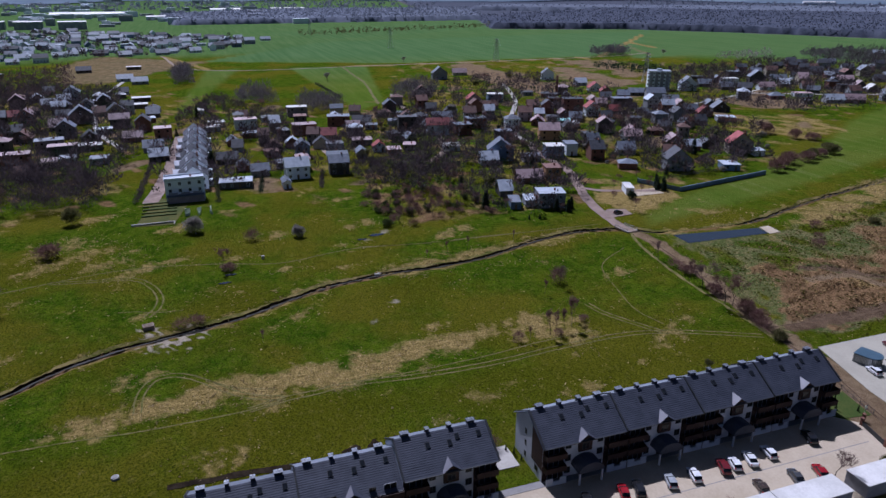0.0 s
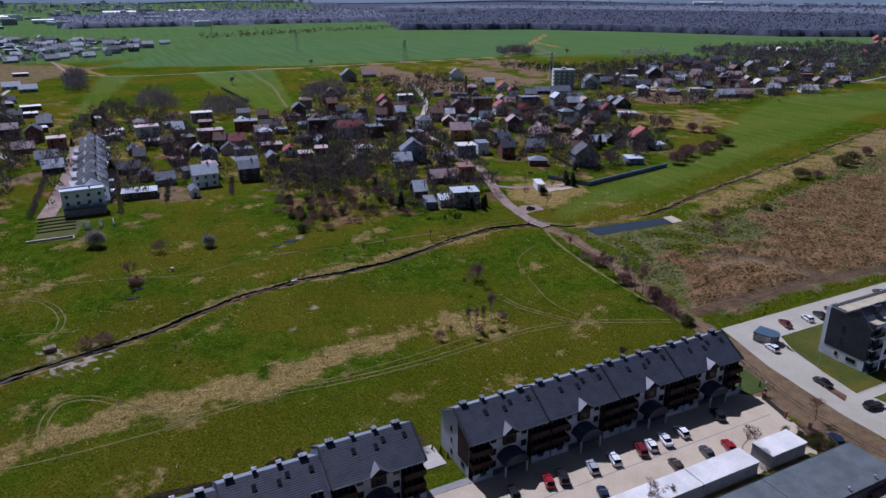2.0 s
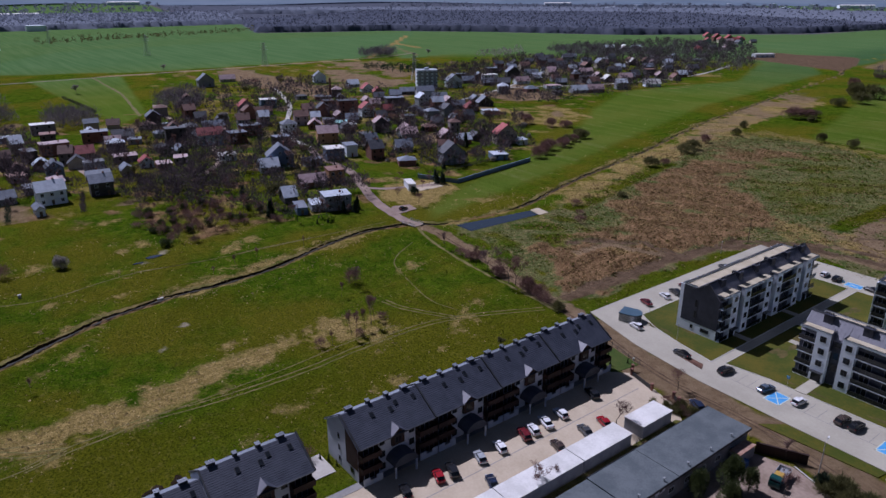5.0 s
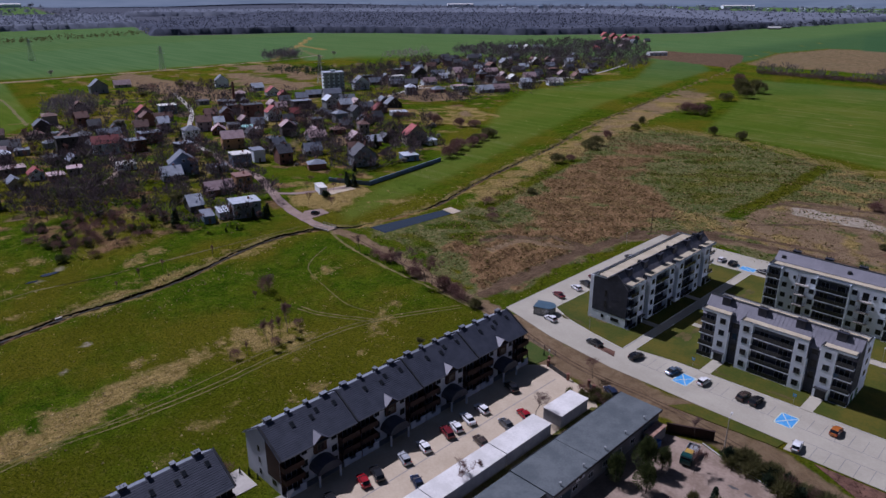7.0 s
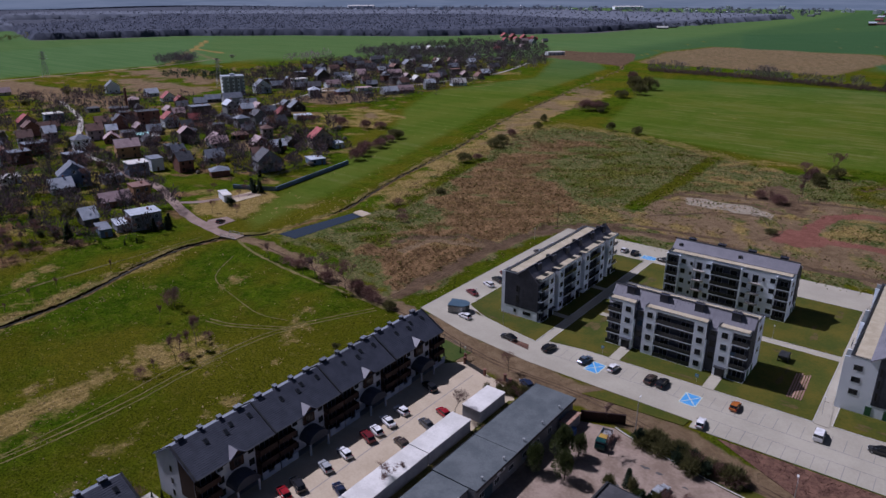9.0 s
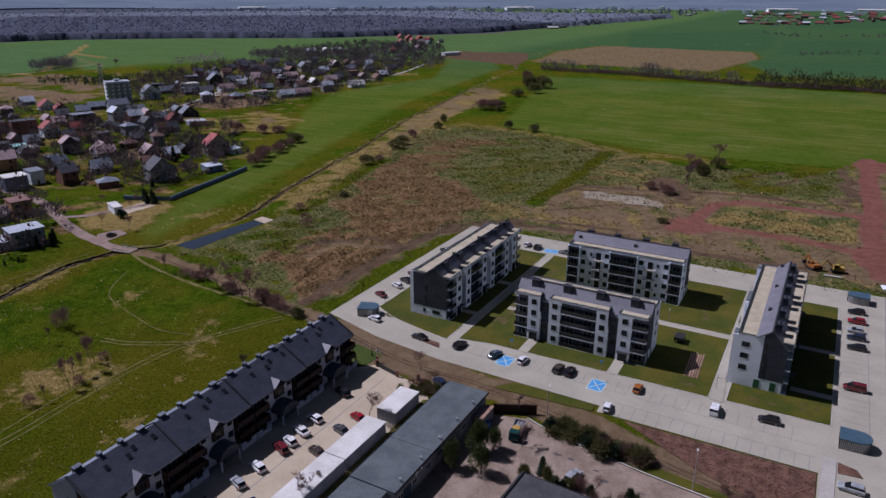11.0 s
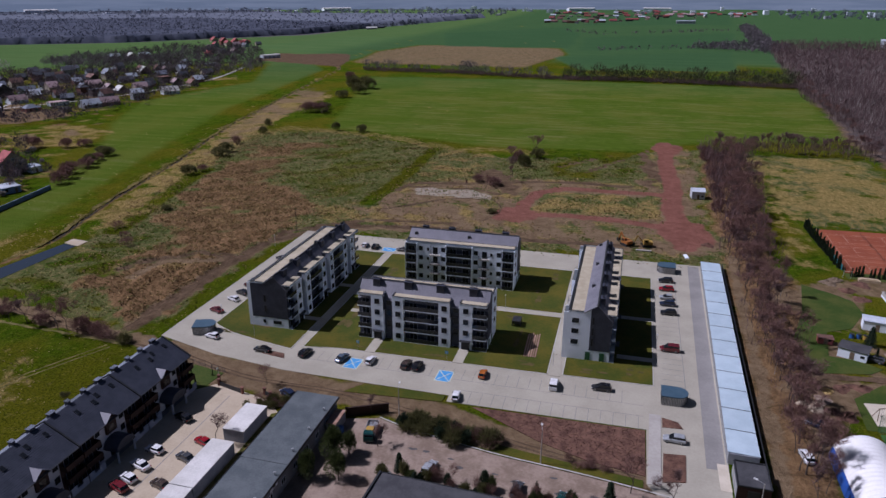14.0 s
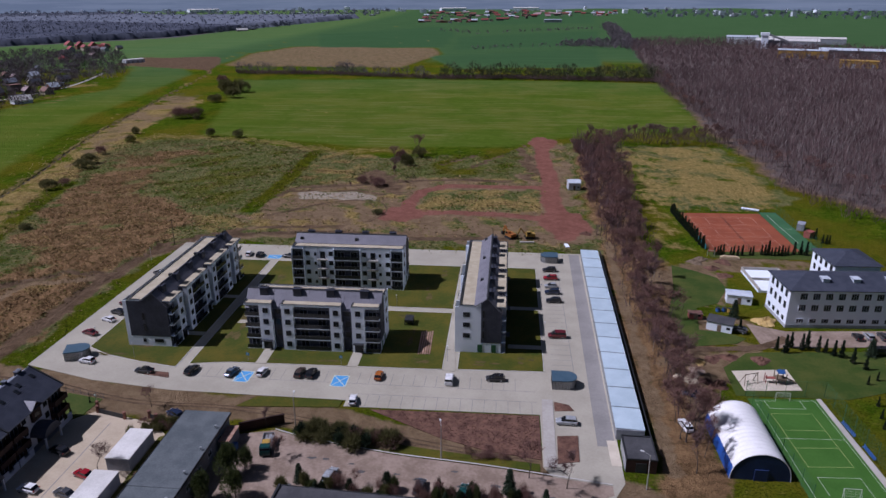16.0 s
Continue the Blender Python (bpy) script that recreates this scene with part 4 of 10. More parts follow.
streets = {"a": [(-560, 152), (-470, 140), (-400, 136), (-352, 124), (-330, 108)], "b": [(-352, 176), (-380, 180), (-430, 200), (-500, 235), (-590, 265)], "c": [(-430, 200), (-420, 260), (-430, 330), (-470, 430), (-540, 560)],
           "e": [(-325, -18), (-360, -16), (-410, -14), (-430, -12)], "f": [(-410, -40), (-480, -60), (-600, -70), (-720, -60)], "g": [(-345, 64), (-398, 62)],
           "h": [(-470, 430), (-430, 520), (-420, 640), (-450, 760)]}
for key in streets:
    solid("street", ribbon(streets[key], 3.4, 0.13 + 0.01 * list(streets).index(key), 0.2, 5, 7), "yard_old" if key in "aeg" else "concrete", "narrow pale village street", "road", "village streets", "structure")

# bridge over the creek
bridge = thing("bridge", "small concrete bridge over the creek with low rails", "bridge", at=pose(-207.5, 144.6, 0, 0, 0, 8))
part("deck", MB().box(-3.6, -2.2, -0.2, 3.6, 2.2, 0.3), "yard_old", bridge)
for s in (-1, 1):
    part("kerb_beam", MB().box(-3.6, s * 2.2 - 0.15, 0.3, 3.6, s * 2.2 + 0.15, 0.5), "kerb", bridge)
    rail = part("rail", MB().box(-3.6, s * 2.2 - 0.04, 1.25, 3.6, s * 2.2 + 0.04, 1.35).box(-3.6, s * 2.2 - 0.03, 0.85, 3.6, s * 2.2 + 0.03, 0.92), "metal_grey", bridge)
    for x in (-3.4, -1.1, 1.1, 3.4):
        part("post", MB().box(x - 0.05, s * 2.2 - 0.05, 0.5, x + 0.05, s * 2.2 + 0.05, 1.25), "metal_grey", bridge)

# new estate: paving ring, lawns, walks
solid("estate_paving", MB().prism([(-114.5, 139.5), (-95, 134.2), (-75, 131.6), (-55, 131.2), (-34, 131), (-34, 128.5), (8.6, 129), (8.6, 111.5), (12, 106), (21, 103.5), (23.4, 108), (26.2, 228), (-114.5, 228)], 0.0, 0.10),
      "paver", "light grey concrete block paving of the estate road", "paving", kind="structure")
solid("garage_apron", MB().prism([(19.6, 119), (23.1, 119), (25.3, 227), (21.9, 227)], 0.10, 0.112), "paver_grey", "darker grey block paving before the garages", "paving", kind="structure")
LAWNS = [("lawn", [(-104.5, 149.5), (-98, 146), (-88, 143.4), (-78.2, 141.6), (-78.2, 213), (-104.5, 213)]), ("lawn", [(-75.6, 143.4), (-66, 145), (-14, 146), (-14, 177.4), (-75.6, 177.4)]), ("lawn", [(-75.6, 180), (-14, 180), (-14, 213), (-75.6, 213)]),
         ("lawn", [(-10.4, 146.4), (10.2, 147), (10.2, 213), (-10.4, 213)]), ("lawn", [(-57.5, 126.4), (-35, 128.0), (-34.6, 130.6), (-54, 130.8)])]
for key, outline in LAWNS:
    solid("lawn", MB().prism(outline, 0.0, 0.17), key, "young olive-green lawn edged with kerbs", "lawn", "estate lawns", "structure")
    kerb = MB()
    if outline is LAWNS[-1][1]:
        continue
    for a, b in zip(outline, outline[1:] + outline[:1]):
        d = (Vector(b) - Vector(a)).normalized() * 0.1
        n = Vector((-d.y, d.x)) * 0.8
        a, b = Vector(a) - d, Vector(b) + d
        kerb.prism([tuple(a - n), tuple(b - n), tuple(b + n), tuple(a + n)], 0.0, 0.20)
    solid("lawn_kerb", kerb, "kerb", "pale concrete kerb along a lawn", "kerb", "estate lawn kerbs", "structure")
WALKS = [[(-13.8, 145.4), (-10.8, 145.4), (-11.6, 156), (-12.6, 156)], [(-13.8, 156), (-11.9, 156), (-11.9, 213), (-13.8, 213)], [(-59.6, 145), (-57, 145), (-57, 152.6), (-59.6, 152.6)], [(-37, 145.4), (-34.4, 145.4), (-34.4, 152.6), (-37, 152.6)],
         [(1.6, 158), (10.4, 158), (10.4, 160), (1.6, 160)], [(1.6, 181), (10.4, 181), (10.4, 183), (1.6, 183)], [(-84, 158), (-78, 158), (-78, 160), (-84, 160)], [(-84, 182), (-78, 182), (-78, 184), (-84, 184)], [(-72, 166), (-58, 166), (-58, 168), (-72, 168)]]
for outline in WALKS:
    solid("walkway", MB().prism(outline, 0.0, 0.215), "paver", "light concrete walkway across the lawn", "walkway", "estate walkways", "structure")
solid("bark_bed", MB().prism([(-28, 127.8), (8.4, 128.6), (8.4, 113.6), (-2, 115.4), (-12, 119)], 0.0, 0.13), "mulch", "reddish-brown planted bark bed beside the road", "planting bed", "bark beds", "structure")
solid("bark_bed", MB().prism([(11.8, 121.5), (16, 122), (15.6, 113.6), (11.4, 112.6)], 0.10, 0.24), "mulch", "small bark bed edged with a kerb", "planting bed", "bark beds", "structure")
solid("bark_bed", MB().prism([(11.8, 130.6), (16, 131), (15, 133.2), (11.8, 134.2)], 0.10, 0.24), "mulch", "small bark bed edged with a kerb", "planting bed", "bark beds", "structure")
solid("bark_bed", MB().prism([(-84, 137.6), (-77.5, 136.6), (-78.6, 138.9), (-84, 139.3)], 0.10, 0.22), "mulch", "narrow bark bed beside the estate road", "planting bed", "bark beds", "structure")
solid("footway", MB().prism([(8.8, 111.4), (11.2, 111.4), (11.6, 135), (9.2, 135)], 0.10, 0.22), "concrete", "pale concrete footway", "walkway", kind="structure")
rnd = random.Random(8)
clods = MB()
for k in range(1300):
    x, y = rnd.uniform(-26, 8), rnd.uniform(114, 128.4)
    if y < 119 - (x + 12) * 0.27 and x > -12 or (x <= -12 and y < 119 - (x + 12) * 0.55):
        continue
    s, a = rnd.uniform(0.07, 0.17), rnd.uniform(0, 6)
    clods.prism([(x + s * math.cos(a + i * 1.57) * rnd.uniform(0.7, 1.2), y + s * math.sin(a + i * 1.57)) for i in range(4)], 0.12, 0.13 + s * 0.8)
solid("bark_clods", clods, "mulch", "loose clods and bark pieces in the bed", "bark", kind="stuff")

# parking bay joints and painted bays
bays = MB()
for k in range(16):
    x = -32 + 2.6 * k
    if x < 8:
        bays.box(x - 0.06, 128.8, 0.101, x + 0.06, 133.6, 0.106)
for k in range(30):
    x = -72 + 2.6 * k
    if x < 8:
        bays.box(x - 0.06, 138.2, 0.101, x + 0.06, 143.0, 0.106)
for k in range(27):
    y = 148 + 2.6 * k
    if y < 216:
        bays.box(12.2, y - 0.06, 0.101, 17.2, y + 0.06, 0.106)
bays.box(17.2, 147, 0.101, 17.35, 216, 0.106).box(-72, 137.95, 0.101, 8, 138.1, 0.106).box(-32, 133.7, 0.101, 8, 133.85, 0.106)
solid("bay_lines", bays, "paver_grey", "darker joint lines between parking bays", "road marking", kind="structure")


def disabled_bay(x, y, rot):
    bay = thing("disabled_bay", "blue painted disabled parking bay with white cross", "road marking", "disabled bays", at=pose(x, y, 0.1, 0, 0, rot))
    part("paint", MB().box(-1.75, -2.3, 0.004, 1.75, 2.3, 0.012), "marking_blue", bay)
    for a, b in (((-1.8, -2.4), (1.8, -2.4)), ((1.8, -2.4), (1.8, 2.4)), ((1.8, 2.4), (-1.8, 2.4)), ((-1.8, 2.4), (-1.8, -2.4)), ((-1.8, -2.4), (1.8, 2.4)), ((1.8, -2.4), (-1.8, 2.4))):
        d = (Vector(b) - Vector(a)).normalized() * 0.1
        n = Vector((-d.y, d.x))
        part("line", MB().prism([tuple(Vector(a) - n - d), tuple(Vector(b) - n + d), tuple(Vector(b) + n + d), tuple(Vector(a) + n - d)], 0.014, 0.02), "line_white", bay)


disabled_bay(-60.2, 138.8, -2)
disabled_bay(-37.2, 138.8, 0)
disabled_bay(-78, 216.5, 90)

# terrace car park, yard of the workshop, school grounds
solid("terrace_paving", MB().prism([(-90.5, 20), (-66, 20), (-66, 113), (-71.5, 118.5), (-78.5, 120.2), (-86, 122.5), (-90.5, 118)], 0.0, 0.10), "paver_sand", "sandy concrete block paving of the terrace car park", "paving", kind="structure")
solid("paving_joint", MB().box(-81.4, 40, 0.10, -81.2, 118, 0.107), "paver_grey", "dark channel line in the paving", "drain", kind="structure")
solid("terrace_footway", MB().prism([(-92.2, 20), (-90.5, 20), (-90.5, 116), (-92.2, 116)], 0.0, 0.15), "paver_grey", "grey footway along the terrace", "walkway", kind="structure")
solid("terrace_patio", MB().prism([(-104, 43.6), (-97.5, 43.6), (-97.5, 49.6), (-104, 49.6)], 0.0, 0.14), "concrete", "pale concrete slab between two terraces", "slab", kind="structure")
solid("workshop_yard", MB().prism([(-55, 60), (-20, 86), (16, 102), (21, 104.5), (21, 107), (-2, 110.6), (-20, 112.6), (-38, 116), (-46, 118.5), (-55, 116)], 0.0, 0.12), "yard_old", "old patched concrete yard with stains", "paving", kind="structure")
rnd = random.Random(15)
for k in range(15):
    x = rnd.uniform(-46, 12)
    y = rnd.uniform(102 + x * 0.06, 111 - max(0, x + 20) * 0.05)
    r = rnd.uniform(0.3, 1.0)
    ring = [(x + 1.6 * r * rnd.uniform(0.5, 1) * math.cos(i * 0.785), y + 0.7 * r * rnd.uniform(0.4, 1) * math.sin(i * 0.785)) for i in range(8)]
    solid("asphalt_patch", MB().prism(ring, 0.118, 0.126), "asphalt", "dark asphalt patch in the concrete yard", "patch", "yard patches", "structure")
solid("yard_kerb", ribbon([(-46, 118.8), (-38, 116.3), (-20, 112.9), (-2, 110.9), (21, 107.3)], 0.3, 0.26, 0, 4, 1), "kerb", "worn concrete kerb of the yard", "kerb", kind="structure")
solid("verge", MB().prism([(-21, 113.3), (-2, 111.2), (8, 110.1), (8, 112.3), (-6, 114), (-20, 116)], 0.0, 0.11), "lawn", "grass verge between yard and dirt road", "verge", kind="structure")
solid("school_yard", MB().prism([(66, 164), (105, 168), (118, 172), (118, 178), (75, 174), (66, 178)], 0.0, 0.10), "yard_old", "pinkish paved school yard", "paving", kind="structure")
solid("school_lawn", MB().prism([(47, 163), (60, 165.8), (63.3, 168.8), (59.4, 172), (52.4, 173), (55, 187), (62, 191), (67.6, 202), (67, 210.5), (62.4, 215), (55, 220.4), (51.4, 200), (46, 181.5)], 0.0, 0.09), "lawn_green", "green patch of grass behind the school", "lawn", kind="structure")
solid("school_lawn", MB().prism([(52.6, 140.6), (77, 141), (100, 150), (110, 166), (68, 162), (61, 161), (53.2, 153)], 0.0, 0.08), "lawn_green", "grass between yard and sports field", "lawn", kind="structure")
solid("court_verge", MB().prism([(70, 229), (106, 229), (109, 239), (70, 234)], 0.0, 0.09), "lawn_green", "grass strip before the clay courts", "lawn", kind="structure")

# bare patches where the young lawns have not taken
rnd = random.Random(47)
for cx, cy, sx, sy in ((-92, 152, 5, 2.2), (-84, 160, 2.2, 6), (-97, 146.5, 4, 1.2), (-70, 160, 2.4, 6), (-72, 171, 1.8, 4), (-58, 147.6, 5, 0.9), (-44, 147.8, 6, 0.8), (-24, 162, 1.2, 5), (-27, 175, 2.6, 1.6), (-19, 150, 3, 1.2), (-64, 186, 4, 2), (-70, 196, 1.6, 5), (-22, 190, 1.4, 5), (-18, 206, 1.6, 3), (-4, 149.6, 4, 1.2), (6, 152, 2.4, 1.6), (-88, 205, 3, 4)):
    for k in range(4):
        x, y = cx + rnd.uniform(-0.8, 0.8) * sx, cy + rnd.uniform(-0.8, 0.8) * sy
        ring = [(x + 0.45 * sx * rnd.uniform(0.5, 1.1) * math.cos(i * 0.628), y + 0.45 * sy * rnd.uniform(0.5, 1.1) * math.sin(i * 0.628)) for i in range(10)]
        solid("bare_patch", MB().prism(ring, 0.168, 0.175 + 0.001 * k), "lawn_bare", "thin brown patch in a young lawn", "patch", "lawn patches", "structure")

# wheel ruts churned into the dirt road and the waste ground
rnd = random.Random(61)
for line, spread, count in (([(-125, 138), (-124, 158), (-124.6, 190), (-121, 215), (-104, 237), (-60, 244), (-35, 239), (1, 242)], 2.6, 8), ([(-193, 147), (-164, 143), (-133, 137), (-105, 133), (-80, 127), (-54, 126), (-21, 119), (8, 113)], 2.0, 5),
                            ([(-123, 196), (-136, 197), (-150, 190), (-158, 176)], 2.5, 4), ([(-100, 292), (-92, 306), (-70, 311), (-46, 321), (-21, 326), (2, 324)], 4.0, 5), ([(-58, 250), (-52, 270), (-60, 286), (-76, 282), (-96, 262)], 4.0, 4)):
    for k in range(count):
        shift, slant = rnd.uniform(-spread, spread), rnd.uniform(-1.5, 1.5)
        pts = [(x + shift * 0.8 + slant * i / len(line), y + shift * 0.6) for i, (x, y) in enumerate(line)]
        cut = rnd.randint(0, max(0, len(pts) - 4))
        solid("wheel_rut", ribbon(pts[cut:], rnd.uniform(0.3, 0.55), 0.03 + 0.004 * (k % 5), 0.13, 1.8, 70 + k), "rut_earth", "muddy wheel rut pressed into bare earth", "rut", "wheel ruts", "structure")
solid("field_lane", ribbon([(-960, -34), (-786, 14), (-772, 220), (-776, 470), (-800, 560)], 3.2, 0.10, 0.5, 8, 15), "yard_old", "pale earth lane along the edge of the big field", "track", kind="structure")
solid("field_track", ribbon([(-770, 155), (-700, 151), (-640, 148), (-570, 138), (-516, 130)], 2.2, 0.06, 0.4, 6, 5), "track_grass", "pale grassy track across the green field", "track", kind="structure")

# ---------- windows, shared by all large buildings ----------
WINDOW_CACHE = {}


def window(parent, w, h, at, frame_mat="metal_dark", mullions=1, name="window"):
    """A framed window on a wall that faces -y in its own axes; at is the middle of its sill."""
    key = (round(w, 2), round(h, 2), frame_mat, mullions)
    if key not in WINDOW_CACHE:
        t = 0.07
        fr = MB().box(-w / 2, -0.05, 0, w / 2, 0.02, t).box(-w / 2, -0.05, h - t, w / 2, 0.02, h).box(-w / 2, -0.05, t, -w / 2 + t, 0.02, h - t).box(w / 2 - t, -0.05, t, w / 2, 0.02, h - t)
        for k in range(mullions):
            x = -w / 2 + w * (k + 1) / (mullions + 1)
            fr.box(x - t / 2, -0.045, t, x + t / 2, 0.015, h - t)
        WINDOW_CACHE[key] = (fr.mesh("window", frame_mat), MB().box(-w / 2 + t / 2, -0.02, t / 2, w / 2 - t / 2, 0.01, h - t / 2).mesh("pane", "window_glass"))
    fm, pm = WINDOW_CACHE[key]
    ob = part(name, fm, None, parent, at=at)
    part("pane", pm, None, ob)
    return ob


def facing(x, y, z, side):
    """Pose on a wall: side 's' faces -y, 'n' +y, 'e' +x, 'w' -x."""
    return pose(x, y, z, 0, 0, {"s": 0, "n": 180, "e": 90, "w": -90}[side])


RAIL_CACHE = {}


def balcony(parent, x0, x1, z, depth=1.2, y=-1.2, glass=True, side="s"):
    """A balcony slab with a rail before it, one storey."""
    key = (round(x1 - x0, 2), round(depth, 2), glass)
    w = x1 - x0
    if key not in RAIL_CACHE:
        slab = MB().box(0, 0, -0.18, w, depth, 0.0).mesh("balcony", "plaster_white" if glass else "concrete")
        if glass:
            rail = MB().box(0.03, 0.02, 0.06, w - 0.03, 0.05, 1.05).mesh("glass_rail", "balcony_glass")
            bars = MB().box(0, 0.0, 1.05, w, 0.07, 1.11)
            for k in range(int(w / 1.3) + 1):
                bars.box(min(w - 0.05, k * 1.3), 0.0, 0, min(w - 0.05, k * 1.3) + 0.05, 0.06, 1.06)
        else:
            rail = None
            bars = MB().box(0, 0, 1.0, w, 0.05, 1.05).box(0, 0, 0.06, w, 0.05, 0.11).box(0, 0, 1.0, 0.05, depth, 1.05).box(w - 0.05, 0, 1.0, w, depth, 1.05)
            for k in range(int(w / 0.22) + 1):
                bars.box(min(w - 0.02, k * 0.22), 0.01, 0.1, min(w - 0.02, k * 0.22) + 0.025, 0.035, 1.0)
        RAIL_CACHE[key] = (slab, rail, bars.mesh("rail", "metal_dark"))
    slab, rail, bars = RAIL_CACHE[key]
    b = part("balcony", slab, None, parent, at=(x0, y, z))
    if rail:
        part("glass_rail", rail, None, b)
    part("rail", bars, None, b)
    return b


# ---------- the four-storey blocks of the new estate ----------
def apartment_block(x, y, rot, length, long_bays, label, dark_end=(False, False), entrances=()):
    """Front with stepped bays faces -y of its own axes; the back has a flat gravel strip along its whole length."""
    ob = thing("apartment_building", label, "apartment building", "new estate blocks", at=pose(x, y, 0.17, 0, 0, rot))
    L, H, BACK = length, 12.4, 10.4
    body = MB().extrude([(0, 0), (BACK, 0), (BACK, H), (6.6, H), (6.6, 12.5), (3.5, 14.66), (0, 10.9)], 0, L)
    part("wall", body, "plaster_white", ob, "white rendered walls")
    part("roof_slope", MB().extrude([(-0.25, 10.72), (3.5, 14.69), (3.5, 14.88), (-0.35, 10.85)], -0.15, L + 0.15), "roof_metal_grey", ob, "dark grey sheet-metal roof slope")
    part("roof_slope", MB().extrude([(6.65, 12.46), (6.75, 12.6), (3.5, 14.88), (3.5, 14.69)], -0.15, L + 0.15), "roof_metal_grey", ob)
    seams = MB()
    for k in range(int(L / 0.9)):
        a = 0.4 + 0.9 * k
        seams.extrude([(-0.3, 10.9), (3.45, 14.88), (3.45, 14.93), (-0.3, 10.95)], a, a + 0.05)
        seams.extrude([(3.55, 14.84), (6.7, 12.6), (6.7, 12.65), (3.55, 14.89)], a, a + 0.05)
    part("roof_seams", seams, "roof_metal_grey", ob)
    part("ridge_cap", MB().extrude([(3.2, 14.72), (3.8, 14.72), (3.65, 14.96), (3.35, 14.96)], -0.16, L + 0.16), "metal_dark", ob)
    part("flat_roof", MB().box(0.3, 6.7, H, L - 0.3, BACK - 0.3, H + 0.05), "roof_gravel_beige", ob, "beige gravel flat roof")
    part("parapet", MB().box(0, BACK - 0.3, H, L, BACK, H + 0.42).box(0, 6.75, H, 0.3, BACK - 0.3, H + 0.42).box(L - 0.3, 6.75, H, L, BACK - 0.3, H + 0.42), "plaster_white", ob)
    part("parapet_cap", MB().box(-0.04, BACK - 0.34, H + 0.42, L + 0.04, BACK + 0.06, H + 0.48).box(-0.04, 6.75, H + 0.42, 0.34, BACK - 0.34, H + 0.48).box(L - 0.34, 6.75, H + 0.42, L + 0.04, BACK - 0.34, H + 0.48), "metal_dark", ob)
    # gable ends: dark boards over a white ground floor
    for end, full in zip((0, 1), dark_end):
        a, b = (-0.05, 0.01) if end == 0 else (L - 0.01, L + 0.05)
        top = [(3.5, 14.6), (-0.02, 10.8)]
        prof = [(-0.02, 2.7), (5.0, 2.7), (5.0, 13.5)] + top if not full else [(-0.02, 2.7), (BACK, 2.7), (BACK, H), (6.6, H)] + top
        part("gable_cladding", MB().extrude(prof, a, b), "cladding_dark", ob, "anthracite boarded gable")
        grooves = MB()
        for k in range(1, 8):
            yy = 0.62 * k
            hi = min(10.8 + yy * 1.08, 14.6 - (yy - 3.5) * 0.72 if yy > 3.5 else 99) - 0.15
            grooves.box(a - 0.012 if end == 0 else b, yy - 0.012, 2.7, a if end == 0 else b + 0.012, yy + 0.012, hi)
        part("boards", grooves, "metal_dark", ob)
        xx, side = (-0.05, "w") if end == 0 else (L + 0.05, "e")
        if full:
            for z in (4.2, 7.2):
                window(ob, 0.7, 2.0, facing(xx, 6.4, z, side), mullions=0)
            window(ob, 2.4, 1.0, facing(xx + (0.05 if end == 0 else -0.05), 3.2, 1.0, side), mullions=2)
            window(ob, 0.8, 1.0, facing(xx + (0.05 if end == 0 else -0.05), 7.0, 1.0, side), mullions=0)
        else:
            for z in (4.0, 6.9, 9.7):
                window(ob, 1.7, 1.25, facing(xx + (0.05 if end == 0 else -0.05), 8.6, z, side))
                window(ob, 0.5, 1.9, facing(xx, 4.4, z, side), mullions=0)
            for yy in (1.8, 5.2):
                part("green_door", MB().box(xx - 0.02, yy - 0.6, 0.1, xx + 0.06, yy + 0.6, 2.2), "turf_dark", ob, "green door")
    # bays
    slots = len(long_bays) + 1
    edges, cur = [], 0.0
    widths = [7.0] + [w for w in long_bays] + [7.0]
    gap = (L - sum(widths)) / slots
    for n, w in enumerate(widths):
        x0, x1 = cur, cur + w
        cur = x1 + gap
        first, last = n == 0, n == len(widths) - 1
        if first or last:
            solid_span = (x0 + 3.7, x1) if first else (x0, x1 - 3.7)
            open_span = (x0, x0 + 3.7) if first else (x1 - 3.7, x1)
            cols = [solid_span]
        else:
            cols = [(x0, x0 + 3.0), (x1 - 3.0, x1)]
            open_span = (x0 + 3.0, x1 - 3.0)
        for a, b in cols:
            part("bay_wall", MB().box(a, -1.2, 0, b, 0.02, H - 0.02), "plaster_white", ob)
            door = any(abs((a + b) / 2 - e) < 2 for e in entrances)
            for floor in range(4):
                if floor == 0 and door:
                    part("entrance", MB().box((a + b) / 2 - 1.1, -1.26, 0.05, (a + b) / 2 + 1.1, -1.18, 2.4), "window_glass", ob, "dark glazed entrance door")
                    part("canopy", MB().box((a + b) / 2 - 1.4, -2.2, 2.5, (a + b) / 2 + 1.4, -1.2, 2.62), "metal_dark", ob)
                else:
                    window(ob, 1.35, 1.4, facing((a + b) / 2, -1.2, 0.95 + 3.0 * floor, "s"))
        a, b = open_span
        part("loggia_back", MB().box(a, -0.06, 0.05, b, -0.005, H - 0.3), "cladding_dark", ob)
        for floor in range(4):
            z = 0.05 + 3.0 * floor
            balcony(ob, a + 0.01, b - 0.01, z, 1.13, -1.19)
            count = max(1, int((b - a) / 3.6))
            for k in range(count):
                window(ob, 2.1, 2.2, facing(a + (b - a) * (k + 0.5) / count, -0.07, z + 0.05, "s"), "plaster_grey", 1, "balcony_door")
        part("loggia_lintel", MB().box(a, -1.2, H - 0.42, b, -0.06, H - 0.02), "plaster_white", ob)
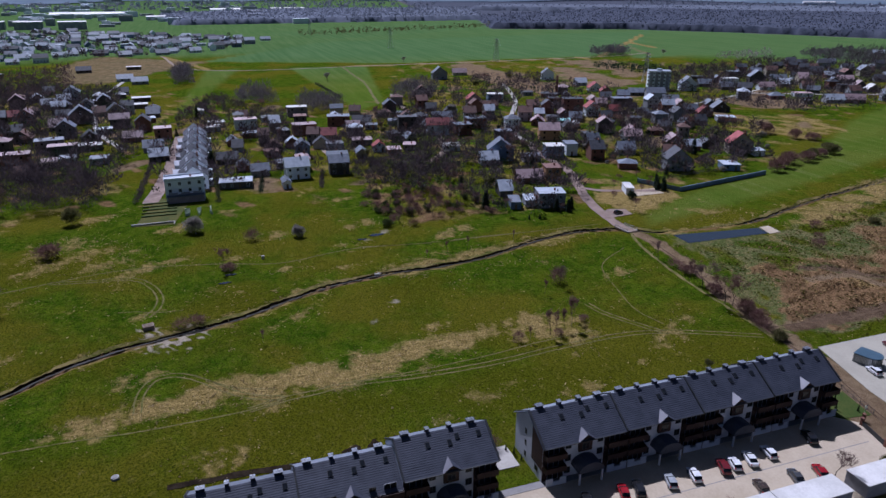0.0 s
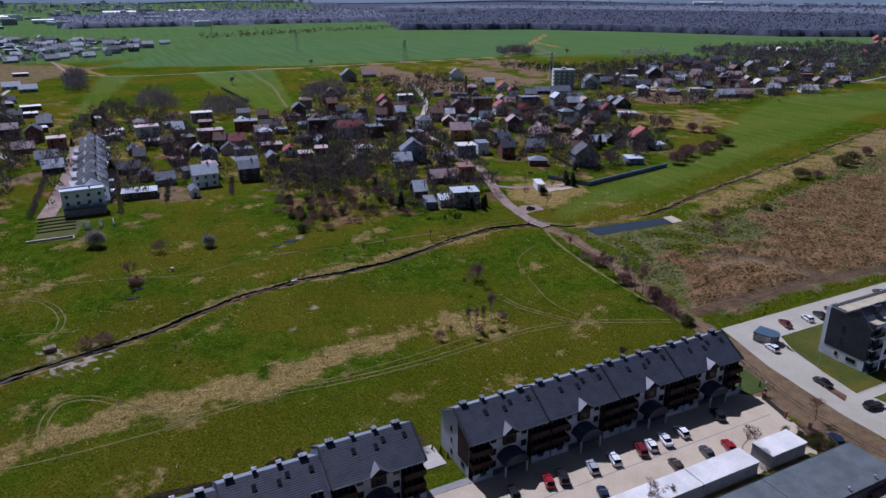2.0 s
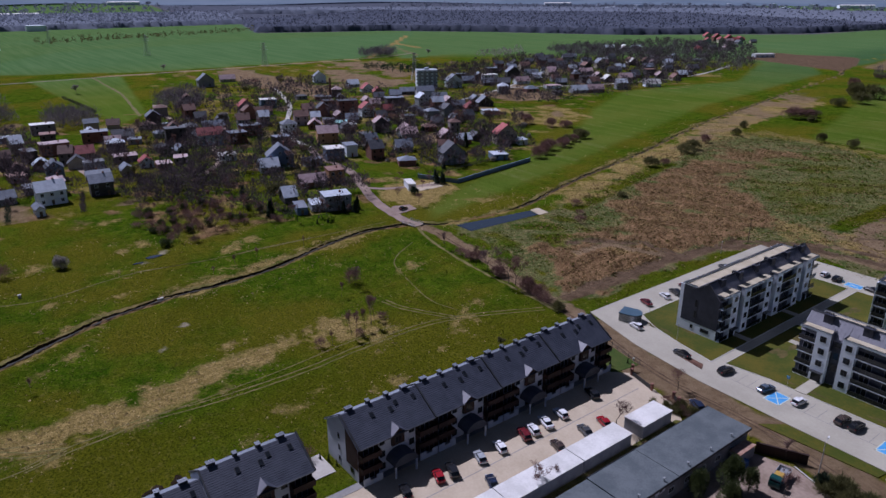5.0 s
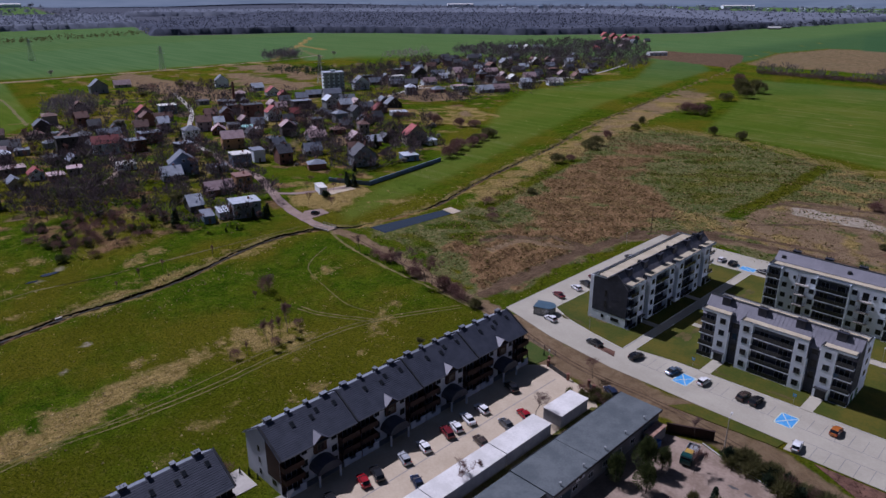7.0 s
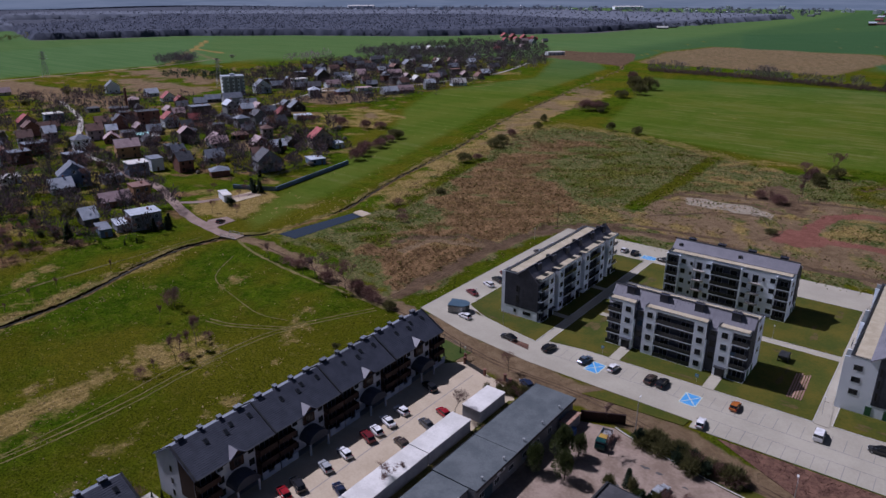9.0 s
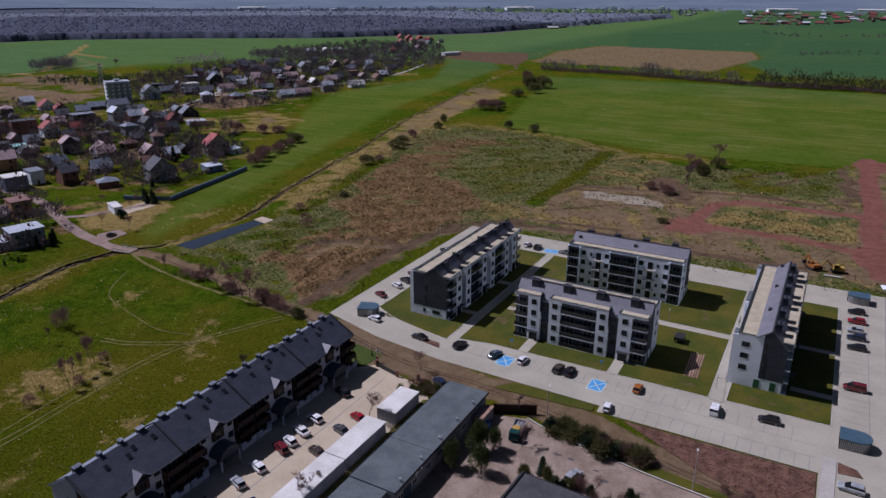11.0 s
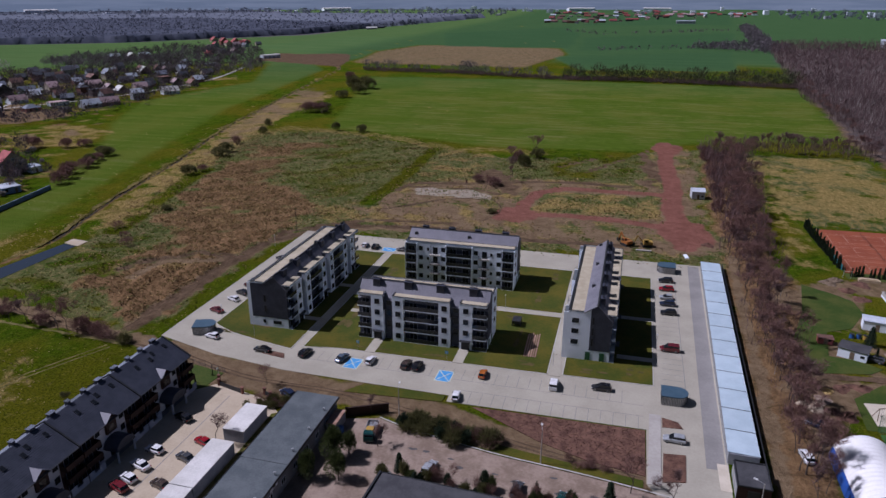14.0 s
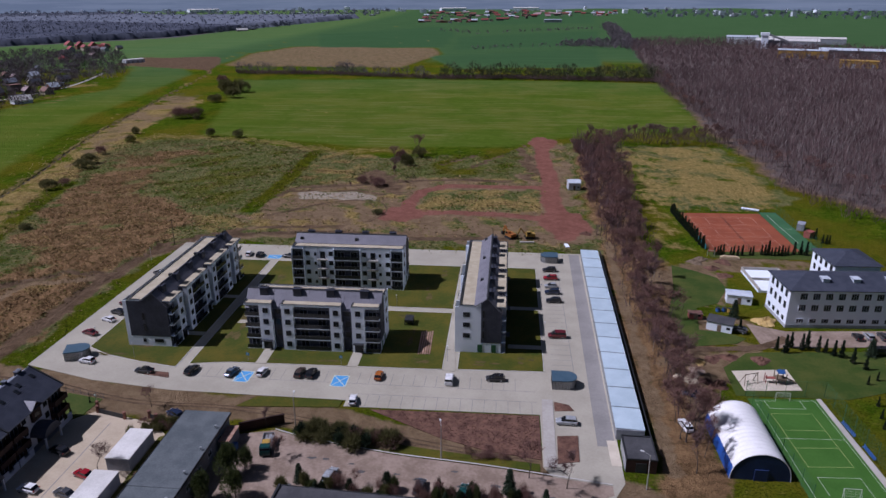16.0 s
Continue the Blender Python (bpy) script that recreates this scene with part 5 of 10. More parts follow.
        part("bay_roof", MB().box(x0 + 0.2, -1.0, H - 0.4, x1 - 0.2, 1.5, H + 0.06), "roof_gravel_beige", ob, "beige gravel on a stepped bay roof")
        part("bay_parapet", MB().box(x0, -1.2, H - 0.02, x1, -1.0, H + 0.17).box(x0, -1.0, H - 0.4, x0 + 0.2, 1.4, H + 0.17).box(x1 - 0.2, -1.0, H - 0.4, x1, 1.4, H + 0.17), "plaster_white", ob)
        part("bay_cap", MB().box(x0 - 0.04, -1.24, H + 0.17, x1 + 0.04, -0.97, H + 0.21).box(x0 - 0.04, -0.97, H + 0.17, x0 + 0.23, 1.4, H + 0.21).box(x1 - 0.23, -0.97, H + 0.17, x1 + 0.04, 1.4, H + 0.21), "metal_dark", ob)
        for xx in (x0, x1):
            part("bay_cheek", MB().extrude([(-0.02, 10.8), (1.4, 12.5), (-0.02, 12.38)], xx - 0.02, xx + 0.02), "cladding_dark", ob)
        # dark slot between two bays
        if not last:
            s0, s1 = x1, x1 + gap
            part("slot_cladding", MB().box(s0, -0.07, 0.1, s1, -0.005, 10.75), "cladding_dark", ob, "anthracite boards between the bays")
            part("slot_wing", MB().extrude([(-1.2, 8.2), (-0.06, 8.2), (-0.06, 13.6), (-1.2, 12.35)], s0 - 0.06, s0 + 0.04), "cladding_dark", ob)
            for floor in range(1, 4):
                window(ob, 1.3, 1.7, facing((s0 + s1) / 2, -0.07, 3.0 * floor + 0.4, "s"), mullions=0)
    # back front: small balconies, wide loggia in the middle, loggias at the ends
    mid = (L / 2 - 4, L / 2 + 4)
    for a, b in ((0.1, 3.7), mid, (L - 3.7, L - 0.1)):
        part("loggia_back", MB().box(a, BACK + 0.005, 0.05, b, BACK + 0.05, 11.9), "cladding_dark", ob)
        for floor in range(4):
            z = 0.05 + 3.0 * floor
            bal = balcony(ob, 0, b - a, z, 1.0, 0)
            bal.matrix_basis = pose(b, BACK + 1.05, z, 0, 0, 180)
            count = max(1, int((b - a) / 3.6))
            for k in range(count):
                window(ob, 2.1, 2.2, facing(a + (b - a) * (k + 0.5) / count, BACK + 0.06, z + 0.05, "n"), "plaster_grey", 1, "balcony_door")
        for u, v in ((a - 0.1, a + 0.08), (b - 0.08, b + 0.1)):
            part("loggia_cheek", MB().box(u, BACK, 0, v, BACK + 1.05, H), "plaster_white", ob)
        part("loggia_roof", MB().box(a + 0.08, BACK, H - 0.4, b - 0.08, BACK + 1.0, H - 0.04), "roof_felt", ob)
    spans = [(3.9, mid[0] - 0.2), (mid[1] + 0.2, L - 3.9)]
    for a, b in spans:
        for floor in range(4):
            z = 0.95 + 3.0 * floor
            for f, w in ((0.1, 1.3), (0.36, 0.7), (0.9, 1.3)) if a < L / 2 else ((0.1, 1.3), (0.64, 0.7), (0.9, 1.3)):
                window(ob, w, 1.4 if w > 1 else 1.0, facing(a + (b - a) * f, BACK, z, "n"), mullions=1 if w > 1 else 0)
            f = 0.6 if a < L / 2 else 0.38
            cx = a + (b - a) * f
            window(ob, 1.5, 2.2, facing(cx, BACK, 0.1 + 3.0 * floor, "n"), name="balcony_door")
            if floor:
                bal = balcony(ob, 0, 3.2, 0, 1.2, 0, glass=False)
                bal.matrix_basis = pose(cx + 1.6, BACK + 1.2, 0.05 + 3.0 * floor, 0, 0, 180)
    # chimneys: dark boxes with pipes along the ridge
    count = int(L / 7)
    for k in range(count):
        cx = L * (k + 0.5) / count
        ch = part("chimney", MB().box(cx - 1.0, 2.0, 12.6, cx + 1.0, 3.1, 15.3).box(cx - 1.1, 1.9, 15.3, cx + 1.1, 3.2, 15.4), "cladding_dark", ob, "dark clad chimney")
        for q in range(4):
            part("flue", MB().tube((cx - 0.7 + 0.46 * q, 2.55, 15.35), (cx - 0.7 + 0.46 * q, 2.55, 15.8 + 0.15 * (q % 2)), 0.12, 0.12, 6), "metal_dark", ch)
        if k % 2:
            part("roof_hatch", MB().box(cx + 2.0, 5.0, 13.0, cx + 2.8, 5.8, 14.1), "metal_dark", ob)
    for k in range(int(L / 11)):
        cx = 4 + 11 * k
        part("downpipe", MB().tube((cx, BACK + 0.08, 0.1), (cx, BACK + 0.08, H), 0.05, 0.05, 5), "metal_dark", ob)
    return ob


apartment_block(-64, 153.6, 0, 34.0, [15.2], "white four-storey apartment block with stepped flat-roofed bays", (False, False), (5.4, 28.7))
apartment_block(-30, 203.4, 180, 34.0, [15.2], "white four-storey apartment block with a long gravel roof strip", (False, False), (5.4, 28.7))
apartment_block(-83.6, 151.4, 90, 48.0, [13.4, 13.4], "white and anthracite apartment block with a dark boarded gable", (True, True), (5.4, 20.5, 43))
apartment_block(-0.2, 155.2, 90, 48.0, [13.4, 13.4], "white apartment block with half-dark gable and green doors", (False, True), (5.4, 20.5, 43))


# ---------- the dark-roofed terrace ----------
def stepped_roof(y0, z0, y1, z1, x0, x1, steps, thick=0.14):
    """Tile courses as a saw-tooth slope from the eaves (y0, z0) to the ridge (y1, z1)."""
    prof = []
    for k in range(steps):
        a, b = k / steps, (k + 1) / steps
        prof += [(y0 + (y1 - y0) * a, z0 + (z1 - z0) * a + 0.05), (y0 + (y1 - y0) * b, z0 + (z1 - z0) * b)]
    low = [(y1, z1 - thick), (y0, z0 - thick)]
    prof = prof + low
    if y1 > y0:
        prof = prof[::-1]
    return MB().extrude(prof, x0, x1)


def terrace_section(ob, x0, lift, first=False, last=False):
    """One 17 m section: three storeys, entrance in the middle, brown loggias at both ends."""
    W, D = 17.0, 11.2
    x1 = x0 + W
    ez, rz = 7.9 + lift, 11.5 + lift
    part("wall", MB().extrude([(0, 0), (D, 0), (D, ez - 0.1), (6.0, rz - 0.25), (0, ez - 0.1)], x0, x1), "plaster_shaded", ob, "white rendered walls, partly brown")
    roof = part("roof", stepped_roof(-0.75, ez - 0.32, 6.0, rz, x0 - (0.3 if first else 0.0), x1 + (0.3 if last else 0.0), 19), "roof_tile_dark", ob, "dark anthracite tiled roof")
    part("roof_back", stepped_roof(D + 0.6, ez - 0.2, 6.0, rz, x0 - (0.3 if first else 0), x1 + (0.3 if last else 0), 14), "roof_grey", ob, "pale grey back slope")
    part("verge_cap", MB().extrude([(-0.8, ez - 0.3), (6.0, rz + 0.06), (6.0, rz + 0.24), (-0.8, ez - 0.1)], x0 - 0.16, x0 + 0.16).extrude([(6.0, rz + 0.06), (D + 0.6, ez - 0.15), (D + 0.6, ez + 0.05), (6.0, rz + 0.24)], x0 - 0.16, x0 + 0.16), "metal_dark", ob)
    if last:
        part("verge_cap", MB().extrude([(-0.8, ez - 0.3), (6.0, rz + 0.06), (6.0, rz + 0.24), (-0.8, ez - 0.1)], x1 + 0.1, x1 + 0.42), "metal_dark", ob)
    part("gutter", MB().box(x0, -0.9, ez - 0.45, x1, -0.74, ez - 0.3), "metal_dark", ob)
    for k, w in enumerate((1.6, 0.8, 0.9, 1.6)):
        cx = x0 + 2.2 + 4.1 * k
        ch = part("chimney", MB().box(cx - w * 0.42, 6.1, rz - 0.8, cx + w * 0.42, 6.9, rz + 0.5), "cladding_dark", ob, "dark clad chimney with pale cap")
        part("cap", MB().box(cx - w * 0.42 - 0.08, 6.0, rz + 0.5, cx + w * 0.42 + 0.08, 7.0, rz + 0.58), "roof_grey", ch)
        for q in range(2):
            part("pot", MB().tube((cx - 0.25 + 0.5 * q, 6.5, rz + 0.58), (cx - 0.25 + 0.5 * q, 6.5, rz + 0.85), 0.08, 0.08, 6), "metal_grey", ch)
    slope = (rz - ez + 0.32) / 6.75
    for k, yy in ((5.6, 3.9), (9.6, 3.6), (11.2, 4.4), (15.2, 4.2)):
        zz = ez - 0.32 + slope * (yy + 0.75)
        at = pose(x0 + k, yy, zz + 0.1, math.degrees(math.atan(slope)), 0, 0)
        sk = part("skylight", MB().box(-0.42, -0.55, -0.05, 0.42, 0.55, 0.07), "metal_dark", ob, at=at)
        part("pane", MB().box(-0.34, -0.46, 0.07, 0.34, 0.46, 0.085), "window_glass", sk)
    # entrance dormer: small gable that breaks the eaves, brown panel under it
    c = x0 + W / 2
    part("dormer", MB().extrude([(c - 1.35, 5.2), (c + 1.35, 5.2), (c + 1.35, ez - 0.1), (c, ez + 0.95), (c - 1.35, ez - 0.1)], -0.5, 1.6, "y"), "cladding_brown", ob, "brown boarded entrance dormer")
    for s in (-1, 1):
        # the sunward slope gets a paler material, painting in its sunlight
        part("dormer_roof", MB().extrude([(c + s * 1.6, ez - 0.3), (c, ez + 0.98), (c, ez + 1.1), (c + s * 1.65, ez - 0.16)][:: -s], -0.95, 2.2, "y"), "roof_metal_grey" if s < 0 else "roof_tile_dark", ob)
    window(ob, 1.5, 1.3, facing(c, -0.52, 5.7, "s"))
    can = part("entrance_canopy", MB().extrude([(c - 2.6 + 5.2 * (1 - math.cos(math.pi * k / 8)) / 2, 2.6 + 1.9 * math.sin(math.pi * k / 8)) for k in range(9)][::-1], -3.2, 0.0, "y"), "roof_tile_dark", ob, "dark arched entrance canopy")
    for s in (-1, 1):
        part("canopy_post", MB().box(c + s * 2.3 - 0.15, -3.1, 0, c + s * 2.3 + 0.15, -2.8, 2.7), "plaster_shaded", ob)
    part("entrance", MB().box(c - 0.9, -0.06, 0.05, c + 0.9, 0.0, 2.3), "window_glass", ob, "dark glazed entrance door")
    for floor in range(3):
        z = 0.8 + 2.65 * floor
        for dx in (-3.3, 3.3):
            window(ob, 1.2, 1.35, facing(c + dx, 0, z, "s"))
    for a in (x0 + 0.05, x1 - 4.35):
        part("loggia_panel", MB().box(a, -0.06, 0.0, a + 4.3, -0.005, ez - 0.25), "cladding_brown", ob, "brown boarded loggia wall")
        for floor in range(3):
            z = 0.1 + 2.65 * floor
            window(ob, 2.2, 2.1, facing(a + 2.15, -0.07, z + 0.1, "s"), "plaster_grey", 1, "balcony_door")
            if floor:
                bal = part("balcony", MB().box(a + 0.1, -1.5, z - 0.15, a + 4.2, -0.06, z + 0.03), "cladding_brown", ob)
                part("balcony_panel", MB().box(a + 0.1, -1.5, z + 0.03, a + 4.2, -1.42, z + 1.0).box(a + 0.1, -1.42, z + 0.03, a + 0.18, -0.06, z + 1.0).box(a + 4.12, -1.42, z + 0.03, a + 4.2, -0.06, z + 1.0), "cladding_brown", bal)
            else:
                part("garden_wall", MB().box(a + 0.1, -1.6, 0, a + 1.5, -1.4, 1.6).box(a + 2.9, -1.6, 0, a + 4.2, -1.4, 1.6).box(a + 1.5, -1.6, 0, a + 2.9, -1.4, 0.9), "plaster_shaded", ob)
    if first:
        part("gable_panel", MB().box(x0 - 0.05, 0.0, 2.5, x0 - 0.003, 4.2, ez - 0.2).extrude([(0.0, ez - 0.2), (4.2, ez - 0.2), (4.2, ez + 2.1)], x0 - 0.05, x0 - 0.003), "cladding_brown", ob, "brown boarded gable panel")
        for z in (1.0, 3.5, 6.0):
            window(ob, 0.7, 1.2, facing(x0, 6.8, z, "w"), mullions=0)
        window(ob, 1.3, 1.2, facing(x0, 2.2, 1.0, "w"))


row = thing("terrace_building", "three-storey white and brown terrace with dark tiled roof", "terraced building", "terraces", at=pose(-91.9, 51.2, 0.05, 0, 0, 90))
for k, lift in enumerate((0.0, 0.12, 0.24, 0.36)):
    terrace_section(row, 17.0 * k, lift, k == 0, k == 3)
row = thing("terrace_building", "lower three-storey terrace with stepped dark tiled roof", "terraced building", "terraces", at=pose(-91.9, -8.8, 0.05, 0, 0, 90))
for k, lift in enumerate((-2.4, -1.4, 0.0)):
    terrace_section(row, 17.0 * k, lift, k == 0, k == 2)

# ---------- garages of the terrace, workshop ----------
def shed_row(name, label, x0, y0, x1, y1, z, wall, roof, doors, group=""):
    ob = thing(name, label, "garage", group, at=((x0 + x1) / 2, (y0 + y1) / 2, 0))
    a, b = (x1 - x0) / 2, (y1 - y0) / 2
    part("wall", MB().box(-a, -b, 0, a, b, z), wall, ob)
    part("roof", MB().box(-a - 0.12, -b - 0.12, z, a + 0.12, b + 0.12, z + 0.16), roof, ob)
    for k in range(doors):
        yy = -b + 2 * b * (k + 0.5) / doors
        d = part("door", MB().box(-a - 0.05, yy - 1.2, 0.12, -a - 0.002, yy + 1.2, 2.25), "metal_grey", ob)
        part("handle", MB().box(-a - 0.09, yy - 0.12, 1.0, -a - 0.05, yy + 0.12, 1.08), "metal_dark", d)
    return ob


for y0, y1, n in ((47.0, 67.2, 7), (67.6, 85.6, 6), (86.0, 99.6, 5), (103.2, 112.6, 3)):
    shed_row("garage_row", "row of lock-up garages with white sheet roof", -73.6, y0, -69.0, y1, 2.75, "plaster_grey", "roof_white", n, "white-roofed garages")

shop = thing("workshop_building", "long low workshop with blue-grey felt roof", "workshop", at=(-59.4, 90, 0))
part("wall", MB().box(-4.4, -9, 0, 4.4, 27.2, 4.2).box(-4.4, -32, 0, 2.9, -9.01, 3.88), "plaster_grey", shop, "grey rendered wall in shade")
part("roof", MB().box(-4.8, 4.2, 4.2, 4.8, 27.6, 4.5), "roof_felt", shop, "blue-grey felt roof")
part("roof", MB().box(-4.8, -9.0, 4.2, 4.8, 4.15, 4.46), "roof_felt", shop)
part("roof", MB().box(-4.8, -32.4, 3.9, 3.2, -9.05, 4.2), "roof_felt", shop)
part("roof_edge", MB().box(4.8, -9, 4.1, 4.9, 27.6, 4.56).box(-4.9, -9, 4.1, -4.8, 27.6, 4.56), "metal_dark", shop)
for k in range(11):
    window(shop, 1.6, 1.2, facing(4.4, -26 + 4.8 * k, 1.4, "e"), "plaster_white")
for k in range(3):
    part("door", MB().box(4.38, -22 + 16 * k, 0.05, 4.46, -19.4 + 16 * k, 2.6), "metal_blue", shop)
for k in range(7):
    part("roof_vent", MB().tube((3.9, -20 + 7 * k, 4.4), (3.9, -20 + 7 * k, 5.1), 0.12, 0.12, 6).box(3.7, -20.2 + 7 * k, 5.05, 4.1, -19.8 + 7 * k, 5.15), "metal_grey", shop)
part("sign", MB().box(4.5, -2.0, 3.0, 4.56, 0.6, 4.0), "plaster_white", shop, "white sign board with dark emblem")
part("sign_emblem", MB().box(4.56, -1.0, 3.2, 4.57, -0.2, 3.8), "metal_dark", shop)
annex = thing("brick_annex", "small flat-roofed annex with rusty bricks stacked on top", "annex", at=(-53.4, 113.0, 0))
part("wall", MB().box(-1.0, -2.6, 0, 1.0, 2.6, 2.6), "plaster_grey", annex)
part("roof", MB().box(-1.1, -2.75, 2.6, 1.1, 2.75, 2.75), "brick_rubble", annex, "brick-coloured rubble roof")
part("tarpaulin", MB().box(1.0, -2.4, 0, 2.0, -0.8, 1.4), "plastic_blue", annex, "blue tarpaulin")
wallb = solid("boundary_wall", MB().box(-4.6, -0.15, 0, 4.6, 0.15, 2.1).box(-4.7, -0.22, 2.1, 4.7, 0.22, 2.2), "cladding_brown", "dark brown boundary wall of the yard", "wall", at=pose(-49, 119.4, 0, 0, 0, 26))
solid("grass_bank", MB().prism([(-68.8, 46), (-64.3, 46), (-64.3, 117.4), (-68.8, 114)], 0.0, 0.16), "bank_turf", "weedy straw-coloured bank behind the garages", "bank", kind="structure")
# flat roof with a red edge, low in the foreground
low = thing("office_building", "flat felt roof with a rusty red edge", "office", at=pose(-24, 92.5, 0, 0, 0, -3))
part("wall", MB().box(-14, -8, 0, 14, 4.4, 3.2), "plaster_cream", low)
part("roof", MB().box(-14.2, -8.2, 3.2, 14.2, 4.6, 3.5), "roof_felt_dark", low)
part("roof_edge", MB().box(-14.6, -8.2, 3.1, -14.2, 4.6, 3.8).box(-14.2, 4.6, 3.1, 14.2, 4.75, 3.6), "metal_dark", low, "dark metal roof edge")

# ---------- long garage row of the estate ----------
for k in range(13):
    y0 = 122.4 + 8.0 * k
    g = thing("garage", "estate garage unit with pale blue sheet roof", "garage", "estate garages", at=pose(26.4 + 0.0222 * (y0 - 117.4), y0 + 3.2, 0, 0, 0, -1.27))
    part("wall", MB().box(-2.9, -4.0, 0, 2.65, 4.0, 2.4), "plaster_grey", g)
    part("roof", MB().extrude([(-3.1, 2.72), (-3.1, 2.6), (2.75, 2.42), (2.75, 2.54)][::-1], -3.86, 3.9, "y"), "roof_garage_blue", g, "pale blue-grey sheet roof")
    part("seam", MB().extrude([(-3.1, 2.735), (-3.1, 2.4), (2.75, 2.4), (2.75, 2.555)][::-1], 3.9, 4.14, "y"), "metal_dark", g)
    for q in range(3):
        yy = -2.65 + 2.65 * q
        d = part("door", MB().box(-2.96, yy - 1.15, 0.12, -2.902, yy + 1.15, 2.2), "metal_grey", g, "grey up-and-over door")
        part("handle", MB().box(-3.0, yy - 0.1, 1.0, -2.96, yy + 0.1, 1.07), "metal_dark", d)
sub = thing("substation", "small grey building with dark flat roof and metal doors", "substation", at=pose(26.8, 115.2, 0, 0, 0, -1.27))
part("wall", MB().box(-2.85, -3.7, 0, 2.85, 3.7, 2.8), "plaster_grey", sub)
part("roof", MB().box(-2.85, -3.7, 2.8, 2.85, 3.7, 2.9), "roof_felt_dark", sub)
part("parapet", MB().box(-2.95, -3.8, 2.8, -2.7, 3.8, 3.1).box(2.7, -3.8, 2.8, 2.95, 3.8, 3.1).box(-2.7, 3.55, 2.8, 2.7, 3.8, 3.1).box(-2.7, -3.8, 2.8, 2.7, -3.55, 3.1), "metal_dark", sub)
for yy in (-2.2, 0.2, 2.4):
    part("door", MB().box(-2.9, yy - 0.7, 0.1, -2.85, yy + 0.7, 2.2), "metal_grey", sub)
part("door", MB().box(-1.0, -3.84, 0.1, 1.0, -3.78, 2.2), "metal_dark", sub)
part("front_cladding", MB().box(-2.85, -3.78, 0, 2.85, -3.702, 2.8), "cladding_brown", sub, "dark brown front cladding")
solid("garage_fence", MB().prism([(30.1, 119), (30.25, 119), (32.6, 228), (32.45, 228)], 0, 1.7), "metal_dark", "long dark fence behind the garages", "fence")
solid("work_pad", MB().prism([(21.6, 113), (23.6, 113), (23.6, 121), (21.6, 121)], 0.10, 0.14), "sand", "sandy strip before the substation", "sand", kind="structure")

# ---------- bin shelters with curved side ----------
def bin_shelter(x, y, rot):
    ob = thing("bin_shelter", "blue-grey slatted bin shelter with one rounded end", "bin shelter", "bin shelters", at=pose(x, y, 0.1, 0, 0, rot))
    ring = [(-2.6, -2.2), (0.6, -2.2)] + [(0.6 + 2.2 * math.sin(math.pi * k / 8), -2.2 * math.cos(math.pi * k / 8)) for k in range(1, 8)] + [(0.6, 2.2), (-2.6, 2.2)]
    part("base", MB().prism([(a * 1.02, b * 1.02) for a, b in ring], 0, 0.06), "concrete", ob)
    part("screen", MB().prism(ring, 0.06, 2.15), "metal_grey", ob, "grey slatted screen")
    slats = MB()
    for (a, b), (c, d) in zip(ring, ring[1:] + ring[:1]):
        n = max(2, int(math.hypot(c - a, d - b) / 0.3))
        for k in range(n):
            px, py = a + (c - a) * k / n, b + (d - b) * k / n
            slats.box(px * 1.012 - 0.04, py * 1.012 - 0.04, 0.1, px * 1.012 + 0.04, py * 1.012 + 0.04, 2.1)
    part("slats", slats, "metal_dark", ob)
    part("roof", MB().prism([(a * 1.07, b * 1.07) for a, b in ring], 2.15, 2.38), "metal_blue", ob, "dark blue-grey roof")


bin_shelter(-104.6, 144.6, 20)
bin_shelter(14.4, 141.6, 0)
bin_shelter(15.0, 220.4, 180)

# ---------- school ----------
school = thing("school_building", "white three-storey school with dark hipped roof", "school", at=pose(75.6, 176.6, 0, 0, 0, 3))
part("wall", MB().box(0, 0, 0, 46, 13.5, 10.6), "plaster_white", school, "white rendered walls")
part("plinth", MB().box(-0.06, -0.06, 0, 46.06, 13.56, 0.9), "plaster_grey", school)
part("cornice", MB().box(-0.3, -0.3, 10.5, 46.3, 13.8, 10.8), "plaster_white", school)
hip = MB()
e, r = 11.0, 13.6
for q in ([(-0.6, -0.6, e), (46.6, -0.6, e), (40, 6.75, r), (6.5, 6.75, r)], [(46.6, 14.1, e), (-0.6, 14.1, e), (6.5, 6.75, r), (40, 6.75, r)], [(-0.6, 14.1, e), (-0.6, -0.6, e), (6.5, 6.75, r)], [(46.6, -0.6, e), (46.6, 14.1, e), (40, 6.75, r)]):
    hip.face(q)
hip.box(-0.6, -0.6, 10.8, 46.6, 14.1, 11.0)
part("roof", hip, "roof_tile_dark", school, "dark hipped roof")
for k, xx in enumerate((10, 18, 27, 35)):
    part("dormer", MB().box(xx - 0.9, 2.6, 11.8, xx + 0.9, 4.6, 13.1).box(xx - 1.1, 2.4, 13.1, xx + 1.1, 4.8, 13.25), "roof_silver", school, "small light roof dormer")
for floor in range(3):
    for k in range(13):
        window(school, 1.9, 1.9 if floor else 1.3, facing(3.6 + 3.3 * k, 0, 1.6 + 3.3 * floor if floor else 1.4, "s"), "plaster_white", 2)
    for k in range(4):
        window(school, 1.4, 1.9 if floor else 1.3, facing(0, 2.2 + 3.0 * k, 1.6 + 3.3 * floor if floor else 1.4, "w"), "metal_dark", 1)
wing = thing("school_wing", "white school wing with dark flat hip roof behind", "school", at=pose(96, 198.5, 0, 0, 0, 3))
part("wall", MB().box(0, 0, 0, 13, 14, 9.8), "plaster_white", wing)
hip = MB().box(-0.6, -0.6, 9.8, 13.6, 14.6, 10.0)
